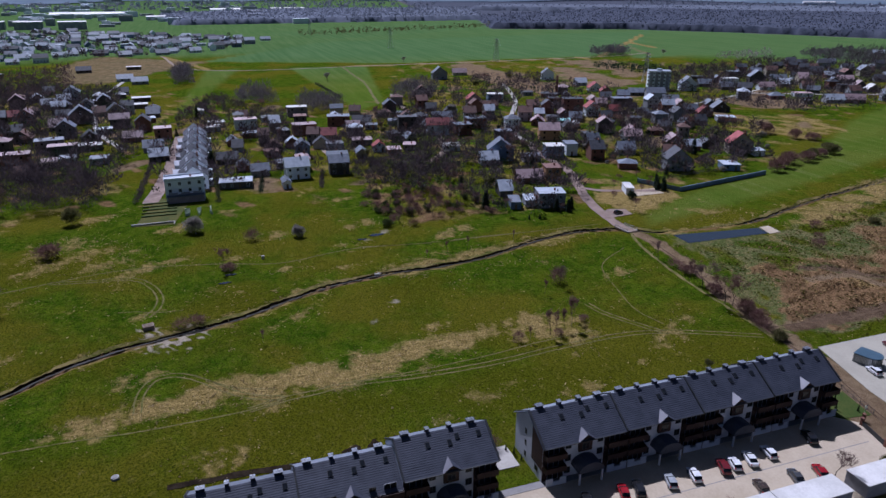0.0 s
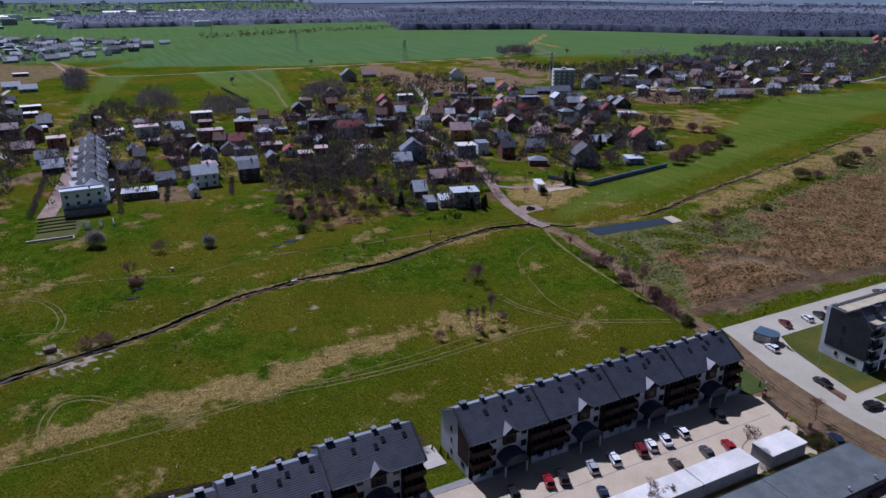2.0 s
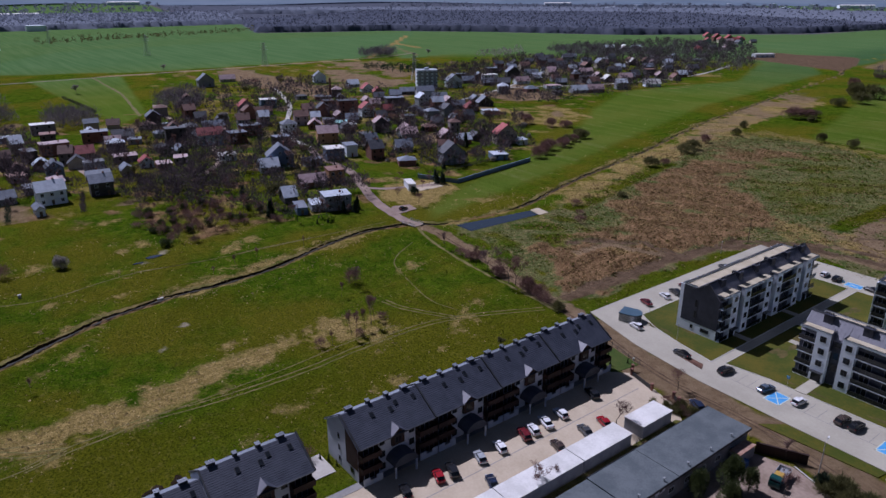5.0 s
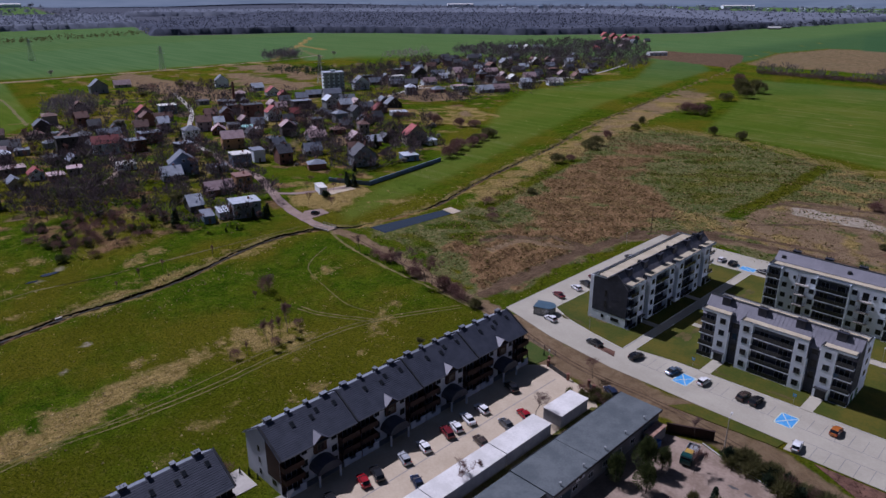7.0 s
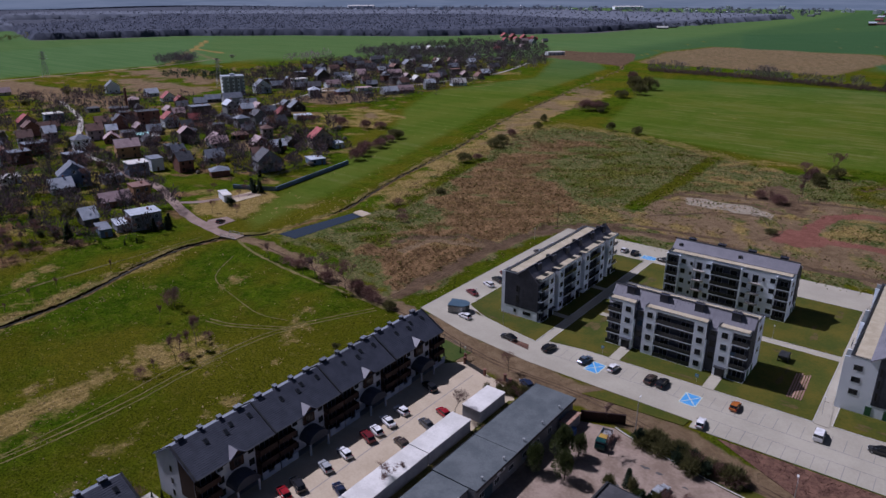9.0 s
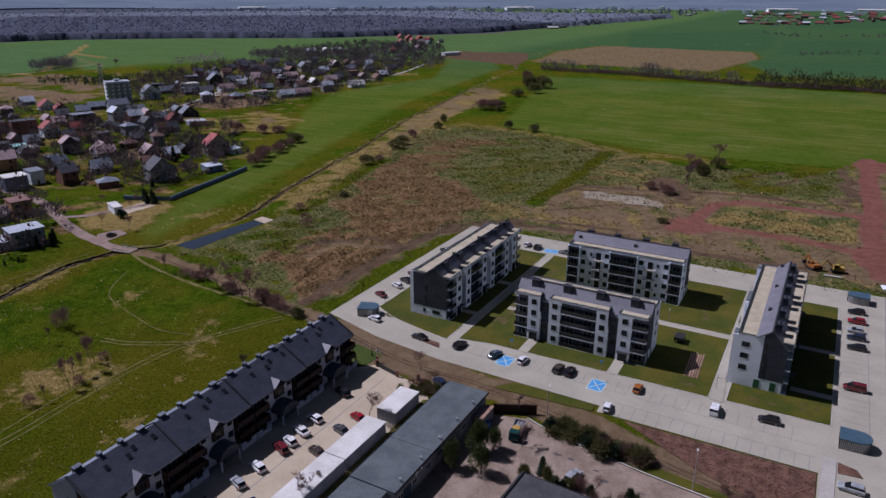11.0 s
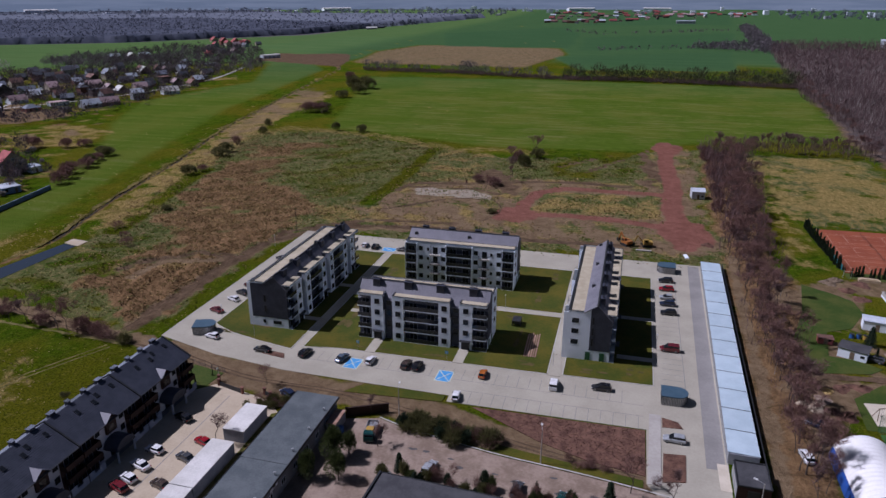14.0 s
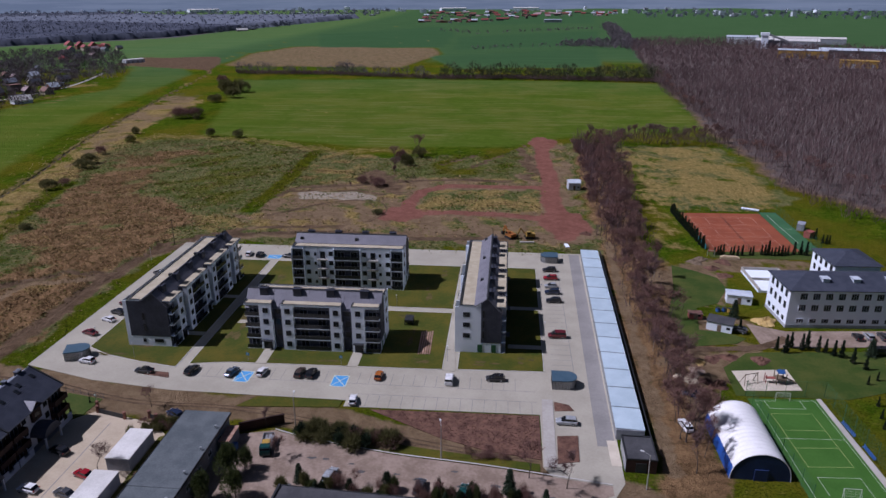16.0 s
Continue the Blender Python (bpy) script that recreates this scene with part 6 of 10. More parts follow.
for q in ([(-0.6, -0.6, 10), (13.6, -0.6, 10), (8, 5, 12.0), (5, 5, 12.0)], [(13.6, 14.6, 10), (-0.6, 14.6, 10), (5, 9, 12), (8, 9, 12)], [(-0.6, 14.6, 10), (-0.6, -0.6, 10), (5, 5, 12), (5, 9, 12)], [(13.6, -0.6, 10), (13.6, 14.6, 10), (8, 9, 12), (8, 5, 12)], [(5, 5, 12), (8, 5, 12), (8, 9, 12), (5, 9, 12)]):
    hip.face(q)
part("roof", hip, "roof_tile_dark", wing)
for floor in range(3):
    for k in range(4):
        window(wing, 1.4, 1.8, facing(0, 2 + 3.2 * k, 1.4 + 3.0 * floor, "w"))
base = thing("building_shell", "white ground-floor shell of an extension being built", "building shell", at=(79.6, 204, 0))
part("slab", MB().box(-3.5, -4, 0, 8, 13, 0.7), "plaster_white", base)
part("wall", MB().box(-3.5, -4, 0.7, -3.2, 13, 1.6).box(-3.2, 12.7, 0.7, 8, 13, 1.6).box(-3.2, 4.0, 0.7, 5, 4.3, 1.5).box(7.7, 4, 0.7, 8, 12.7, 1.6), "concrete", base)

# ---------- sports ground ----------
turf = thing("sports_pitch", "green artificial turf pitch with white lines", "sports pitch", kind="structure")
part("turf", MB().prism([(55.6, 106), (70.4, 106), (69.6, 140.4), (54.7, 139.5)], 0.0, 0.12), "turf", turf)
for title, colour, strokes in (("lines", "line_white", ((56.1, 138.7, 56.6, 107), (56.1, 138.7, 60.4, 139.0), (63.5, 139.3, 69.0, 139.7), (69.0, 139.7, 69.9, 107), (56.2, 124.9, 69.3, 125.5), (58.0, 138.8, 58.3, 135.9), (58.3, 135.9, 65.9, 136.3), (65.9, 136.3, 65.8, 139.4), (59.2, 113.0, 67.0, 113.4), (59.2, 113.0, 59.3, 108), (67.0, 113.4, 67.1, 108))),
                              ("lines", "line_yellow", ((57.9, 133.9, 66.5, 134.4), (66.5, 134.4, 67.2, 116.6), (67.2, 116.6, 58.7, 116.0), (58.7, 116.0, 57.9, 133.9), (58.2, 127.9, 66.8, 128.4), (58.4, 121.9, 67.0, 122.5)))):
    marks = MB()
    for x0, y0, x1, y1 in strokes:
        g = 0.035 / math.hypot(x1 - x0, y1 - y0)
        dx, dy = (y1 - y0) * g, (x0 - x1) * g
        marks.prism([(x0 - dx, y0 - dy), (x0 + dx, y0 + dy), (x1 + dx, y1 + dy), (x1 - dx, y1 - dy)][::-1], 0.12, 0.128 if colour == "line_white" else 0.126)
    part(title, marks, colour, turf)
solid("pitch_path", MB().prism([(69.7, 140.6), (70.7, 140.7), (71.9, 106), (70.5, 106)][::-1], 0.0, 0.14), "concrete", "grey paved strip beside the pitch", "walkway", kind="structure")
for k, (a, b) in enumerate((((71.9, 119), (71.8, 123)), ((71.5, 126.6), (71.2, 131.2)))):
    st = thing("seat_row", "row of blue plastic spectator seats", "seats", "spectator seats")
    part("bench", MB().tube((a[0], a[1], 0.4), (b[0], b[1], 0.4), 0.06, 0.06, 4), "metal_grey", st)
    for q in range(8):
        x, y = a[0] + (b[0] - a[0]) * q / 7, a[1] + (b[1] - a[1]) * q / 7
        part("seat", MB().box(x - 0.22, y - 0.22, 0.42, x + 0.22, y + 0.22, 0.5).box(x + 0.16, y - 0.22, 0.5, x + 0.22, y + 0.22, 0.95), "plastic_blue", st)


def mesh_fence(name, label, path, height, mat_name, spacing=2.6, group="", wires=6):
    ob = thing(name, label, "fence", group)
    for (ax, ay), (bx, by) in zip(path[:-1], path[1:]):
        n = max(1, round(math.hypot(bx - ax, by - ay) / spacing))
        for k in range(n + 1):
            x, y = ax + (bx - ax) * k / n, ay + (by - ay) * k / n
            part("post", MB().tube((x, y, 0), (x, y, height), 0.05, 0.05, 5), mat_name, ob)
        wire = MB()
        for k in range(wires):
            z = 0.1 + (height - 0.15) * k / (wires - 1)
            wire.tube((ax, ay, z), (bx, by, z), 0.018, 0.018, 3)
        part("wire_mesh", wire, mat_name, ob)
    return ob


mesh_fence("pitch_fence", "tall dark green fence round the sports pitch", [(55.5, 106), (54.8, 119), (54.6, 140.8), (71.8, 141.6), (73.2, 106)], 4.0, "turf_dark", 4.6, wires=13)
for yy, s in ((107.6, -1), (139.2, 1)):
    gl = thing("goal", "small white football goal", "goal", "goals", at=(62.0 + 0.8 * (s < 0), yy, 0.12))
    for x in (-1.5, 1.5):
        part("post", MB().tube((x, 0, 0), (x, 0, 2.0), 0.05, 0.05, 6).tube((x, 0, 2.0), (x, s * 0.9, 0), 0.03, 0.03, 4), "line_white", gl)
    part("crossbar", MB().tube((-1.5, 0, 2.0), (1.5, 0, 2.0), 0.05, 0.05, 6), "line_white", gl)
    net = MB()
    for k in range(9):
        x = -1.5 + 3 * k / 8
        net.tube((x, 0.02 * s, 1.98), (x, s * 0.9, 0.02), 0.012, 0.012, 3)
    for k in range(1, 5):
        net.tube((-1.5, s * 0.9 * k / 5, 2.0 - 0.4 * k), (1.5, s * 0.9 * k / 5, 2.0 - 0.4 * k), 0.012, 0.012, 3)
    part("net", net, "line_white", gl)

hall = thing("air_hall", "white membrane sports hall with navy ends and blue sides", "sports hall", at=(48.3, 120.3, 0))
HW, HH, HL = 5.5, 5.7, 9.0
arc = [(HW * math.cos(math.pi * k / 24), HH * math.sin(math.pi * k / 24) ** 0.85) for k in range(25)]
skin = MB()
stations = 15
for i in range(stations):
    ya, yb = -HL + 2 * HL * i / stations, -HL + 2 * HL * (i + 1) / stations
    ym = (ya + yb) / 2
    for k in range(3, 21):
        (xa, za), (xb, zb) = arc[k], arc[k + 1]
        for y0, y1, s0, s1 in ((ya, ym, 0.985, 1.0), (ym, yb, 1.0, 0.985)):
            skin.face([(xa * s0, y0, za * s0), (xa * s1, y1, za * s1), (xb * s1, y1, zb * s1), (xb * s0, y0, zb * s0)][::-1])
part("roof_membrane", skin, "membrane_white", hall, "white membrane roof", smooth=True)
for ks in (range(0, 3), range(21, 24)):
    side = MB()
    for k in ks:
        (xa, za), (xb, zb) = arc[k], arc[k + 1]
        side.face([(xa, -HL, za), (xb, -HL, zb), (xb, HL, zb), (xa, HL, za)])
    part("side_membrane", side, "membrane_blue", hall, "blue membrane side", smooth=True)
for y, rev in ((-HL + 0.02, 1), (HL - 0.02, -1)):
    part("end_membrane", MB().face([(x * 0.985, y, z * 0.985) for x, z in arc][:: -rev]), "membrane_navy", hall, "navy membrane end")
    rib = MB()
    for k in range(24):
        rib.tube((arc[k][0] * 0.99, y, arc[k][1] * 0.99), (arc[k + 1][0] * 0.99, y, arc[k + 1][1] * 0.99), 0.09, 0.09, 4, False)
    part("end_rib", rib, "membrane_white", hall)
part("hall_door", MB().box(-1.2, -HL - 0.25, 0, 1.2, -HL + 0.05, 2.4), "membrane_navy", hall)

court = thing("tennis_courts", "three red clay tennis courts in one enclosure", "tennis court", kind="structure")
part("clay", MB().prism([(70.8, 234.6), (102, 236.6), (102.3, 281), (70.8, 279.8)], 0.0, 0.12), "clay_court", court, "red clay surface")
for yb in (236.4, 250.2, 264.0):
    cl = MB()
    for a, b, c, d in ((73.4, 0, 73.52, 10.9), (97.4, 0, 97.52, 10.9), (73.52, 0, 97.4, 0.1), (73.52, 10.8, 97.4, 10.9), (73.52, 1.35, 97.4, 1.45), (73.52, 9.45, 97.4, 9.55), (79.0, 1.45, 79.12, 9.45), (91.9, 1.45, 92.02, 9.45), (79.12, 5.4, 91.9, 5.5)):
        y0, y1 = yb + b + 0.05 * (a - 73), yb + d + 0.05 * (a - 73)
        lean_y = 0.05 * (c - a)
        cl.prism([(a, y0), (c, y0 + lean_y), (c, y1 + lean_y), (a, y1)], 0.12, 0.127)
    part("lines", cl, "line_clay", court)
for yb in (236.4, 250.2, 264.0):
    nt_ = thing("tennis_net", "tennis net across a clay court", "tennis net", "tennis nets", at=pose(85.5, yb + 6.05, 0.12, 0, 0, 90))
    part("net", MB().box(-6, -0.01, 0.86, 6, 0.01, 0.95).box(-6, -0.008, 0.05, 6, 0.008, 0.09).box(-6, -0.006, 0.45, 6, 0.006, 0.48), "metal_dark", nt_)
    for x in (-6.2, 6.2):
        part("post", MB().tube((x, 0, 0), (x, 0, 1.1), 0.05, 0.05, 5), "metal_dark", nt_)
mini = thing("green_court", "narrow green hard court beside the clay courts", "sports court", kind="structure")
part("surface", MB().prism([(102.2, 236.8), (109.2, 239.6), (109.4, 283.4), (102.5, 283)], 0.0, 0.12), "turf_dark", mini)
part("lines", MB().box(104.6, 246, 0.12, 104.72, 279.4, 0.127).box(104.72, 262, 0.12, 108.4, 262.1, 0.127), "line_white", mini)
solid("windbreak", MB().prism([(70.0, 236.6), (70.06, 236.6), (69.7, 246), (69.64, 246)], 0.1, 2.0), "marking_teal", "teal windbreak sheet on the court fence", "windbreak")
mesh_fence("court_fence", "green mesh fence round the clay courts", [(70.2, 281), (70.2, 234), (102, 236), (109.6, 239), (109.8, 284), (70.2, 281)], 3.2, "turf_dark", 4.5, wires=9)
solid("bench", MB().box(-1.6, -0.25, 0.4, 1.6, 0.25, 0.5).box(-1.4, -0.2, 0, -1.2, 0.2, 0.4).box(1.2, -0.2, 0, 1.4, 0.2, 0.4), "wood_old", "dark bench beside the clay courts", "bench", at=(85.3, 283, 0))
roll = solid("white_roll", MB().tube((-3.4, 0, 0.5), (3.4, 0, 0.5), 0.5, 0.5, 10), "plaster_white", "long white rolled cover beside the courts", "rolled cover", at=pose(100.2, 285.8, 0, 0, 0, -28))
solid("line_roller_frame", MB().box(-1.2, -0.05, 0, -1.1, 0.05, 2.2).box(1.1, -0.05, 0, 1.2, 0.05, 2.2).box(-1.2, -0.05, 2.1, 1.2, 0.05, 2.2), "line_white", "white goal-like frame by the fence", "frame", at=(70, 230, 0))
solid("timber_bundle", MB().box(-3, -0.8, 0, 3, 0.8, 0.7).box(-2.4, -0.6, 0.7, 2.4, 0.6, 1.0), "wood_pale", "stack of pale timber boards", "timber", at=pose(75.8, 228.2, 0, 0, 0, -6))
solid("container", MB().box(-2.2, -1.2, 0, 2.2, 1.2, 2.4).box(-2.3, -1.3, 2.4, 2.3, 1.3, 2.55), "plaster_grey", "grey hut beside the clay courts", "hut", at=pose(111.6, 262.6, 0, 0, 0, 62))
solid("container", MB().box(-1.6, -1.2, 0, 1.6, 1.2, 2.2).box(-1.7, -1.3, 2.2, 1.7, 1.3, 2.35), "rust_red", "small dark red hut beside the courts", "hut", at=pose(111, 253.4, 0, 0, 0, 40))

# sheds and huts behind the school
def hut(x, y, rot, w, d, h, wall, roof, label, pitched=True, group=""):
    ob = thing("shed", label, "shed", group, at=pose(x, y, 0, 0, 0, rot))
    part("wall", MB().box(-w / 2, -d / 2, 0, w / 2, d / 2, h), wall, ob)
    if pitched:
        part("roof", MB().extrude([(-d / 2 - 0.25, h - 0.05), (d / 2 + 0.25, h - 0.05), (0, h + d * 0.22)], -w / 2 - 0.2, w / 2 + 0.2), roof, ob)
    else:
        part("roof", MB().box(-w / 2 - 0.2, -d / 2 - 0.2, h, w / 2 + 0.2, d / 2 + 0.2, h + 0.15), roof, ob)
    part("door", MB().box(-0.5, -d / 2 - 0.05, 0.05, 0.5, -d / 2, 2.0), "wood_old", ob)
    part("window", MB().box(w / 2 - 1.4, -d / 2 - 0.04, 1.0, w / 2 - 0.5, -d / 2, 1.7), "window_glass", ob)
    return ob


hut(58.2, 174.6, -24, 6.4, 4.6, 2.5, "plaster_white", "roof_felt_dark", "white shed with dark felt roof", False)
hut(68.2, 192.8, -10, 6.8, 4.0, 2.6, "plaster_white", "roof_silver", "white site hut beside the extension", False)
hut(53, 180.5, 0, 3.4, 2.2, 1.6, "rust_red", "roof_brown", "low rusty fence-like store", False)
hut(30.6, 314, 5, 5.4, 5, 3.4, "roof_silver", "roof_silver", "grey metal shed by the dirt track")
for k, (x, y, c) in enumerate(((60.5, 185.4, "plastic_blue"), (62.2, 185.6, "plastic_blue"), (63.6, 185.2, "yellow_paint"))):
    tank = thing("site_barrel", "blue or yellow plastic barrel on the building site", "barrel", "site barrels", at=(x, y, 0))
    part("drum", MB().tube((0, 0, 0), (0, 0, 1.1), 0.6, 0.6, 12), c, tank)
    part("lid", MB().tube((0, 0, 1.1), (0, 0, 1.18), 0.62, 0.62, 12), "metal_dark", tank)


def mound(name, label, x, y, r, h, material, seed):
    """A dug heap: steep, lumpy and ragged at the foot."""
    rnd = random.Random(seed)
    mb = MB()
    n, rings = 20, 7
    turn, long = rnd.uniform(0, 3.14), rnd.uniform(0.65, 0.9)
    mb.v.append((x, y, h))
    for q in range(1, rings + 1):
        u = q / rings
        for k in range(n):
            a = 2 * math.pi * k / n
            s = r * u * rnd.uniform(0.86, 1.12) * (1 + 0.18 * math.sin(3 * a + seed))
            px, py = s * math.cos(a), s * long * math.sin(a)
            z = h * (1 - u) ** 0.8 * (0.85 + 0.3 * math.sin(2 * a + seed * 1.7)) * rnd.uniform(0.6, 1.25)
            mb.v.append((x + px * math.cos(turn) - py * math.sin(turn), y + px * math.sin(turn) + py * math.cos(turn), z if q < rings else -0.06))
    for k in range(n):
        j = (k + 1) % n
        mb.f.append((0, 1 + k, 1 + j))
        for q in range(rings - 1):
            mb.f.append((1 + q * n + k, 1 + (q + 1) * n + k, 1 + (q + 1) * n + j, 1 + q * n + j))
    return solid(name, mb, material, label, "mound", "spoil heaps")


mound("sand_heap", "heap of yellow building sand", 71.4, 179.4, 3.4, 1.6, "sand_yellow", 1)
mound("sand_heap", "small heap of ochre sand on rough ground", 48.2, 155, 1.7, 0.7, "sand_yellow", 11)
mound("rubble_mound", "pale heap of broken concrete", 43.6, 147.6, 2.9, 1.1, "paver_sand", 2)
mound("rubble_mound", "low pale heap of broken concrete", 46.4, 150.6, 2.2, 0.8, "yard_old", 12)
for k, (x, y, r, h) in enumerate(((49.8, 144.8, 2.6, 1.2), (63.2, 157.2, 2.6, 1.2), (55.8, 158.4, 2.8, 0.8), (51.6, 157, 2.4, 0.7), (47.6, 146.4, 1.8, 0.7))):
    mound("spoil_mound", "dark brown earth heap on rough ground", x, y, r, h, "mulch", 13 + k)
for k, (x, y, r, h) in enumerate(((63.4, 223.6, 2.6, 1.2), (66.0, 226.6, 2.4, 1.1), (67.4, 218.6, 2.8, 1.0), (69.6, 212.6, 2.6, 0.9), (72.6, 224.6, 3.0, 0.7))):
    mound("spoil_mound", "brown spoil heap by the courts", x, y, r, h, "wood_old" if k < 2 else "mulch", 20 + k)
mound("spoil_mound", "red-brown spoil heap by the dirt track", 30, 250, 2.6, 1.0, "mulch", 6)
solid("dirt_track", ribbon([(42, 160.5), (48, 161.6), (56, 162.8), (63, 163.8), (69, 166.5), (74, 170)], 2.6, 0.115, 0.35, 2, 8), "rut_earth", "dark earth track between lawn and playground", "track", kind="structure")
# playground
solid("sand_pit", MB().prism([(55.1, 142.8), (68, 144), (67.9, 153.4), (54.7, 151.6)], 0.0, 0.12), "sand", "pale sand playground surface", "playground sand", kind="structure")
sw = thing("swing_frame", "wooden swing frame on playground sand", "swing", at=pose(57.4, 146.4, 0.1, 0, 0, 20))
for s in (-1, 1):
    part("leg", MB().tube((s * 1.8 - 0.5, -0.9, 0), (s * 1.6, 0, 2.4), 0.08, 0.08, 5).tube((s * 1.8 - 0.5, 0.9, 0), (s * 1.6, 0, 2.4), 0.08, 0.08, 5), "wood_old", sw)
part("beam", MB().tube((-1.8, 0, 2.4), (1.8, 0, 2.4), 0.09, 0.09, 6), "wood_old", sw)
for x in (-0.8, 0.8):
    part("swing_seat", MB().box(x - 0.25, -0.12, 0.5, x + 0.25, 0.12, 0.56).box(x - 0.22, -0.01, 0.56, x - 0.2, 0.01, 2.4).box(x + 0.2, -0.01, 0.56, x + 0.22, 0.01, 2.4), "rubber", sw)
cl_ = thing("climbing_frame", "wooden climbing tower with slide and blue roof", "climbing frame", at=(64.0, 147.0, 0.1))
for x in (-1, 1):
    for y in (-1, 1):
        part("post", MB().box(x - 0.09, y - 0.09, 0, x + 0.09, y + 0.09, 2.9), "wood_old", cl_)
part("deck", MB().box(-1.1, -1.1, 1.3, 1.1, 1.1, 1.42), "wood_old", cl_)
part("roof", MB().extrude([(-0.8, 2.8), (0.8, 2.8), (0, 3.5)], -0.8, 0.8), "plastic_blue", cl_, "blue pitched roof")
part("slide", MB().extrude([(1.1, 1.4), (3.9, 0.1), (3.9, 0.25), (1.1, 1.55)][::-1], -0.35, 0.35, "y"), "wood_old", cl_)
part("bridge", MB().box(-3.2, -0.5, 1.2, -1.1, 0.5, 1.3).box(-3.3, -0.6, 0, -3.15, -0.45, 2.2).box(-3.3, 0.45, 0, -3.15, 0.6, 2.2), "rust_red", cl_, "red-brown bridge")

# ---------- lamps, posts, signs, fences ----------
def street_lamp(x, y, h, rot, label="tall pale concrete street lamp beside the yard"):
    ob = thing("street_lamp", label, "street lamp", "street lamps", at=pose(x, y, 0, 0, 0, rot))
    part("pole", MB().tube((0, 0, 0), (0, 0, h), 0.13, 0.07, 7), "concrete", ob)
    part("arm", MB().tube((0, 0, h - 0.05), (1.3, 0, h + 0.25), 0.04, 0.04, 5), "metal_grey", ob)
    part("lamp_head", MB().box(1.2, -0.16, h + 0.17, 1.9, 0.16, h + 0.32), "lamp_glass", ob)


street_lamp(-42, 119.8, 7.5, 100)
street_lamp(-11, 112.4, 7.5, 100)
street_lamp(27, 106.8, 7.5, 150)
for k, (x, y) in enumerate(((-118, 209), (-104, 152), (-90, 144.6), (-13, 150), (-72, 178), (-30, 179), (11, 190), (11, 165), (-100, 214), (-40, 213.4))):
    ob = thing("path_lamp", "slim dark lamp post on the estate", "lamp post", "estate lamp posts", at=(x, y, 0.1))
    part("pole", MB().tube((0, 0, 0), (0, 0, 4.2), 0.05, 0.04, 6), "metal_grey", ob)
    part("lamp_head", MB().tube((0, 0, 4.2), (0, 0, 4.45), 0.2, 0.14, 8), "lamp_glass", ob)
tall = thing("power_pole", "tall bare power pole by the estate", "power pole", at=(-118, 226, 0))
part("pole", MB().tube((0, 0, 0), (0, 0, 9.5), 0.16, 0.1, 7), "wood_old", tall)
part("crossarm", MB().box(-1.1, -0.06, 8.8, 1.1, 0.06, 8.95), "wood_old", tall)
for x, y in ((-61.6, 145.8), (-38.6, 146.4), (-79.4, 212)):
    ob = thing("parking_sign", "blue disabled parking sign on a grey post", "sign", "parking signs", at=(x, y, 0.1))
    part("post", MB().tube((0, 0, 0), (0, 0, 2.4), 0.03, 0.03, 5), "metal_grey", ob)
    part("panel", MB().box(-0.35, -0.03, 1.7, 0.35, 0.0, 2.4), "marking_blue", ob, "blue panel with pale symbol bar")
    part("symbol", MB().box(-0.1, -0.04, 1.85, 0.1, -0.03, 2.25), "line_white", ob)
gate = thing("gate", "brown wooden fence panels and gate of the car park", "gate", at=(0, 0, 0))
for x, y in ((-87, 123), (-86, 121.4), (-79, 119.6), (-74, 120.6), (-72, 119.6)):
    part("post", MB().box(x - 0.25, y - 0.25, 0, x + 0.25, y + 0.25, 1.7).box(x - 0.32, y - 0.32, 1.7, x + 0.32, y + 0.32, 1.82), "brick_red", gate)
part("panel", MB().prism([(-86, 121.3), (-79, 119.5), (-79, 119.6), (-86, 121.4)], 0.15, 1.2), "metal_dark", gate)
part("panel", MB().prism([(-74, 120.5), (-72, 119.5), (-72, 119.6), (-74, 120.6)], 0.15, 1.2), "metal_dark", gate)
pl = thing("park_lamp", "white globe lamp on a pale post beside the gate", "lamp post", at=(-87.6, 123.8, 0))
part("pole", MB().tube((0, 0, 0), (0, 0, 2.6), 0.07, 0.06, 7), "line_white", pl)
part("globe", MB().tube((0, 0, 2.6), (0, 0, 2.85), 0.16, 0.26, 8).tube((0, 0, 2.85), (0, 0, 3.1), 0.26, 0.12, 8), "line_white", pl)
solid("terrace_hedge_strip", MB().prism([(-97, 119.6), (-89, 119.6), (-88, 126.6), (-97, 128.4)], 0.0, 0.08), "lawn_green", "small green lawn at the terrace end", "lawn", kind="structure")
mesh_fence("garden_fence", "low dark fence round the terrace garden", [(-103, 119.6), (-98, 129), (-88, 127)], 1.2, "metal_dark", 2.2, wires=4)
solid("panel_fence", MB().prism([(-243, 195), (-254, 252), (-254.4, 251.9), (-243.4, 194.9)], 0.0, 1.9).prism([(-243, 195), (-243.3, 194.9), (-262, 186), (-262, 186.5)], 0.0, 1.9), "plaster_blue", "long dark panel fence along gardens", "fence")
cov = thing("manhole", "round pale concrete manhole in the grass", "manhole", at=(-118.8, -22, 0))
part("ring", MB().tube((0, 0, 0), (0, 0, 0.4), 0.75, 0.7, 14), "concrete", cov)
part("cover", MB().tube((0, 0, 0.4), (0, 0, 0.46), 0.55, 0.55, 12), "paver_grey", cov)
out = thing("creek_outlet", "square concrete outlet chamber beside the creek", "outlet", at=pose(-180.6, -18.6, 0, 0, 0, 10))
part("chamber", MB().box(-1.1, -1.4, -0.5, 1.1, 1.4, 1.1), "yard_old", out)
part("lid", MB().box(-0.8, -1.1, 1.1, 0.8, 1.1, 1.2), "wood_old", out)
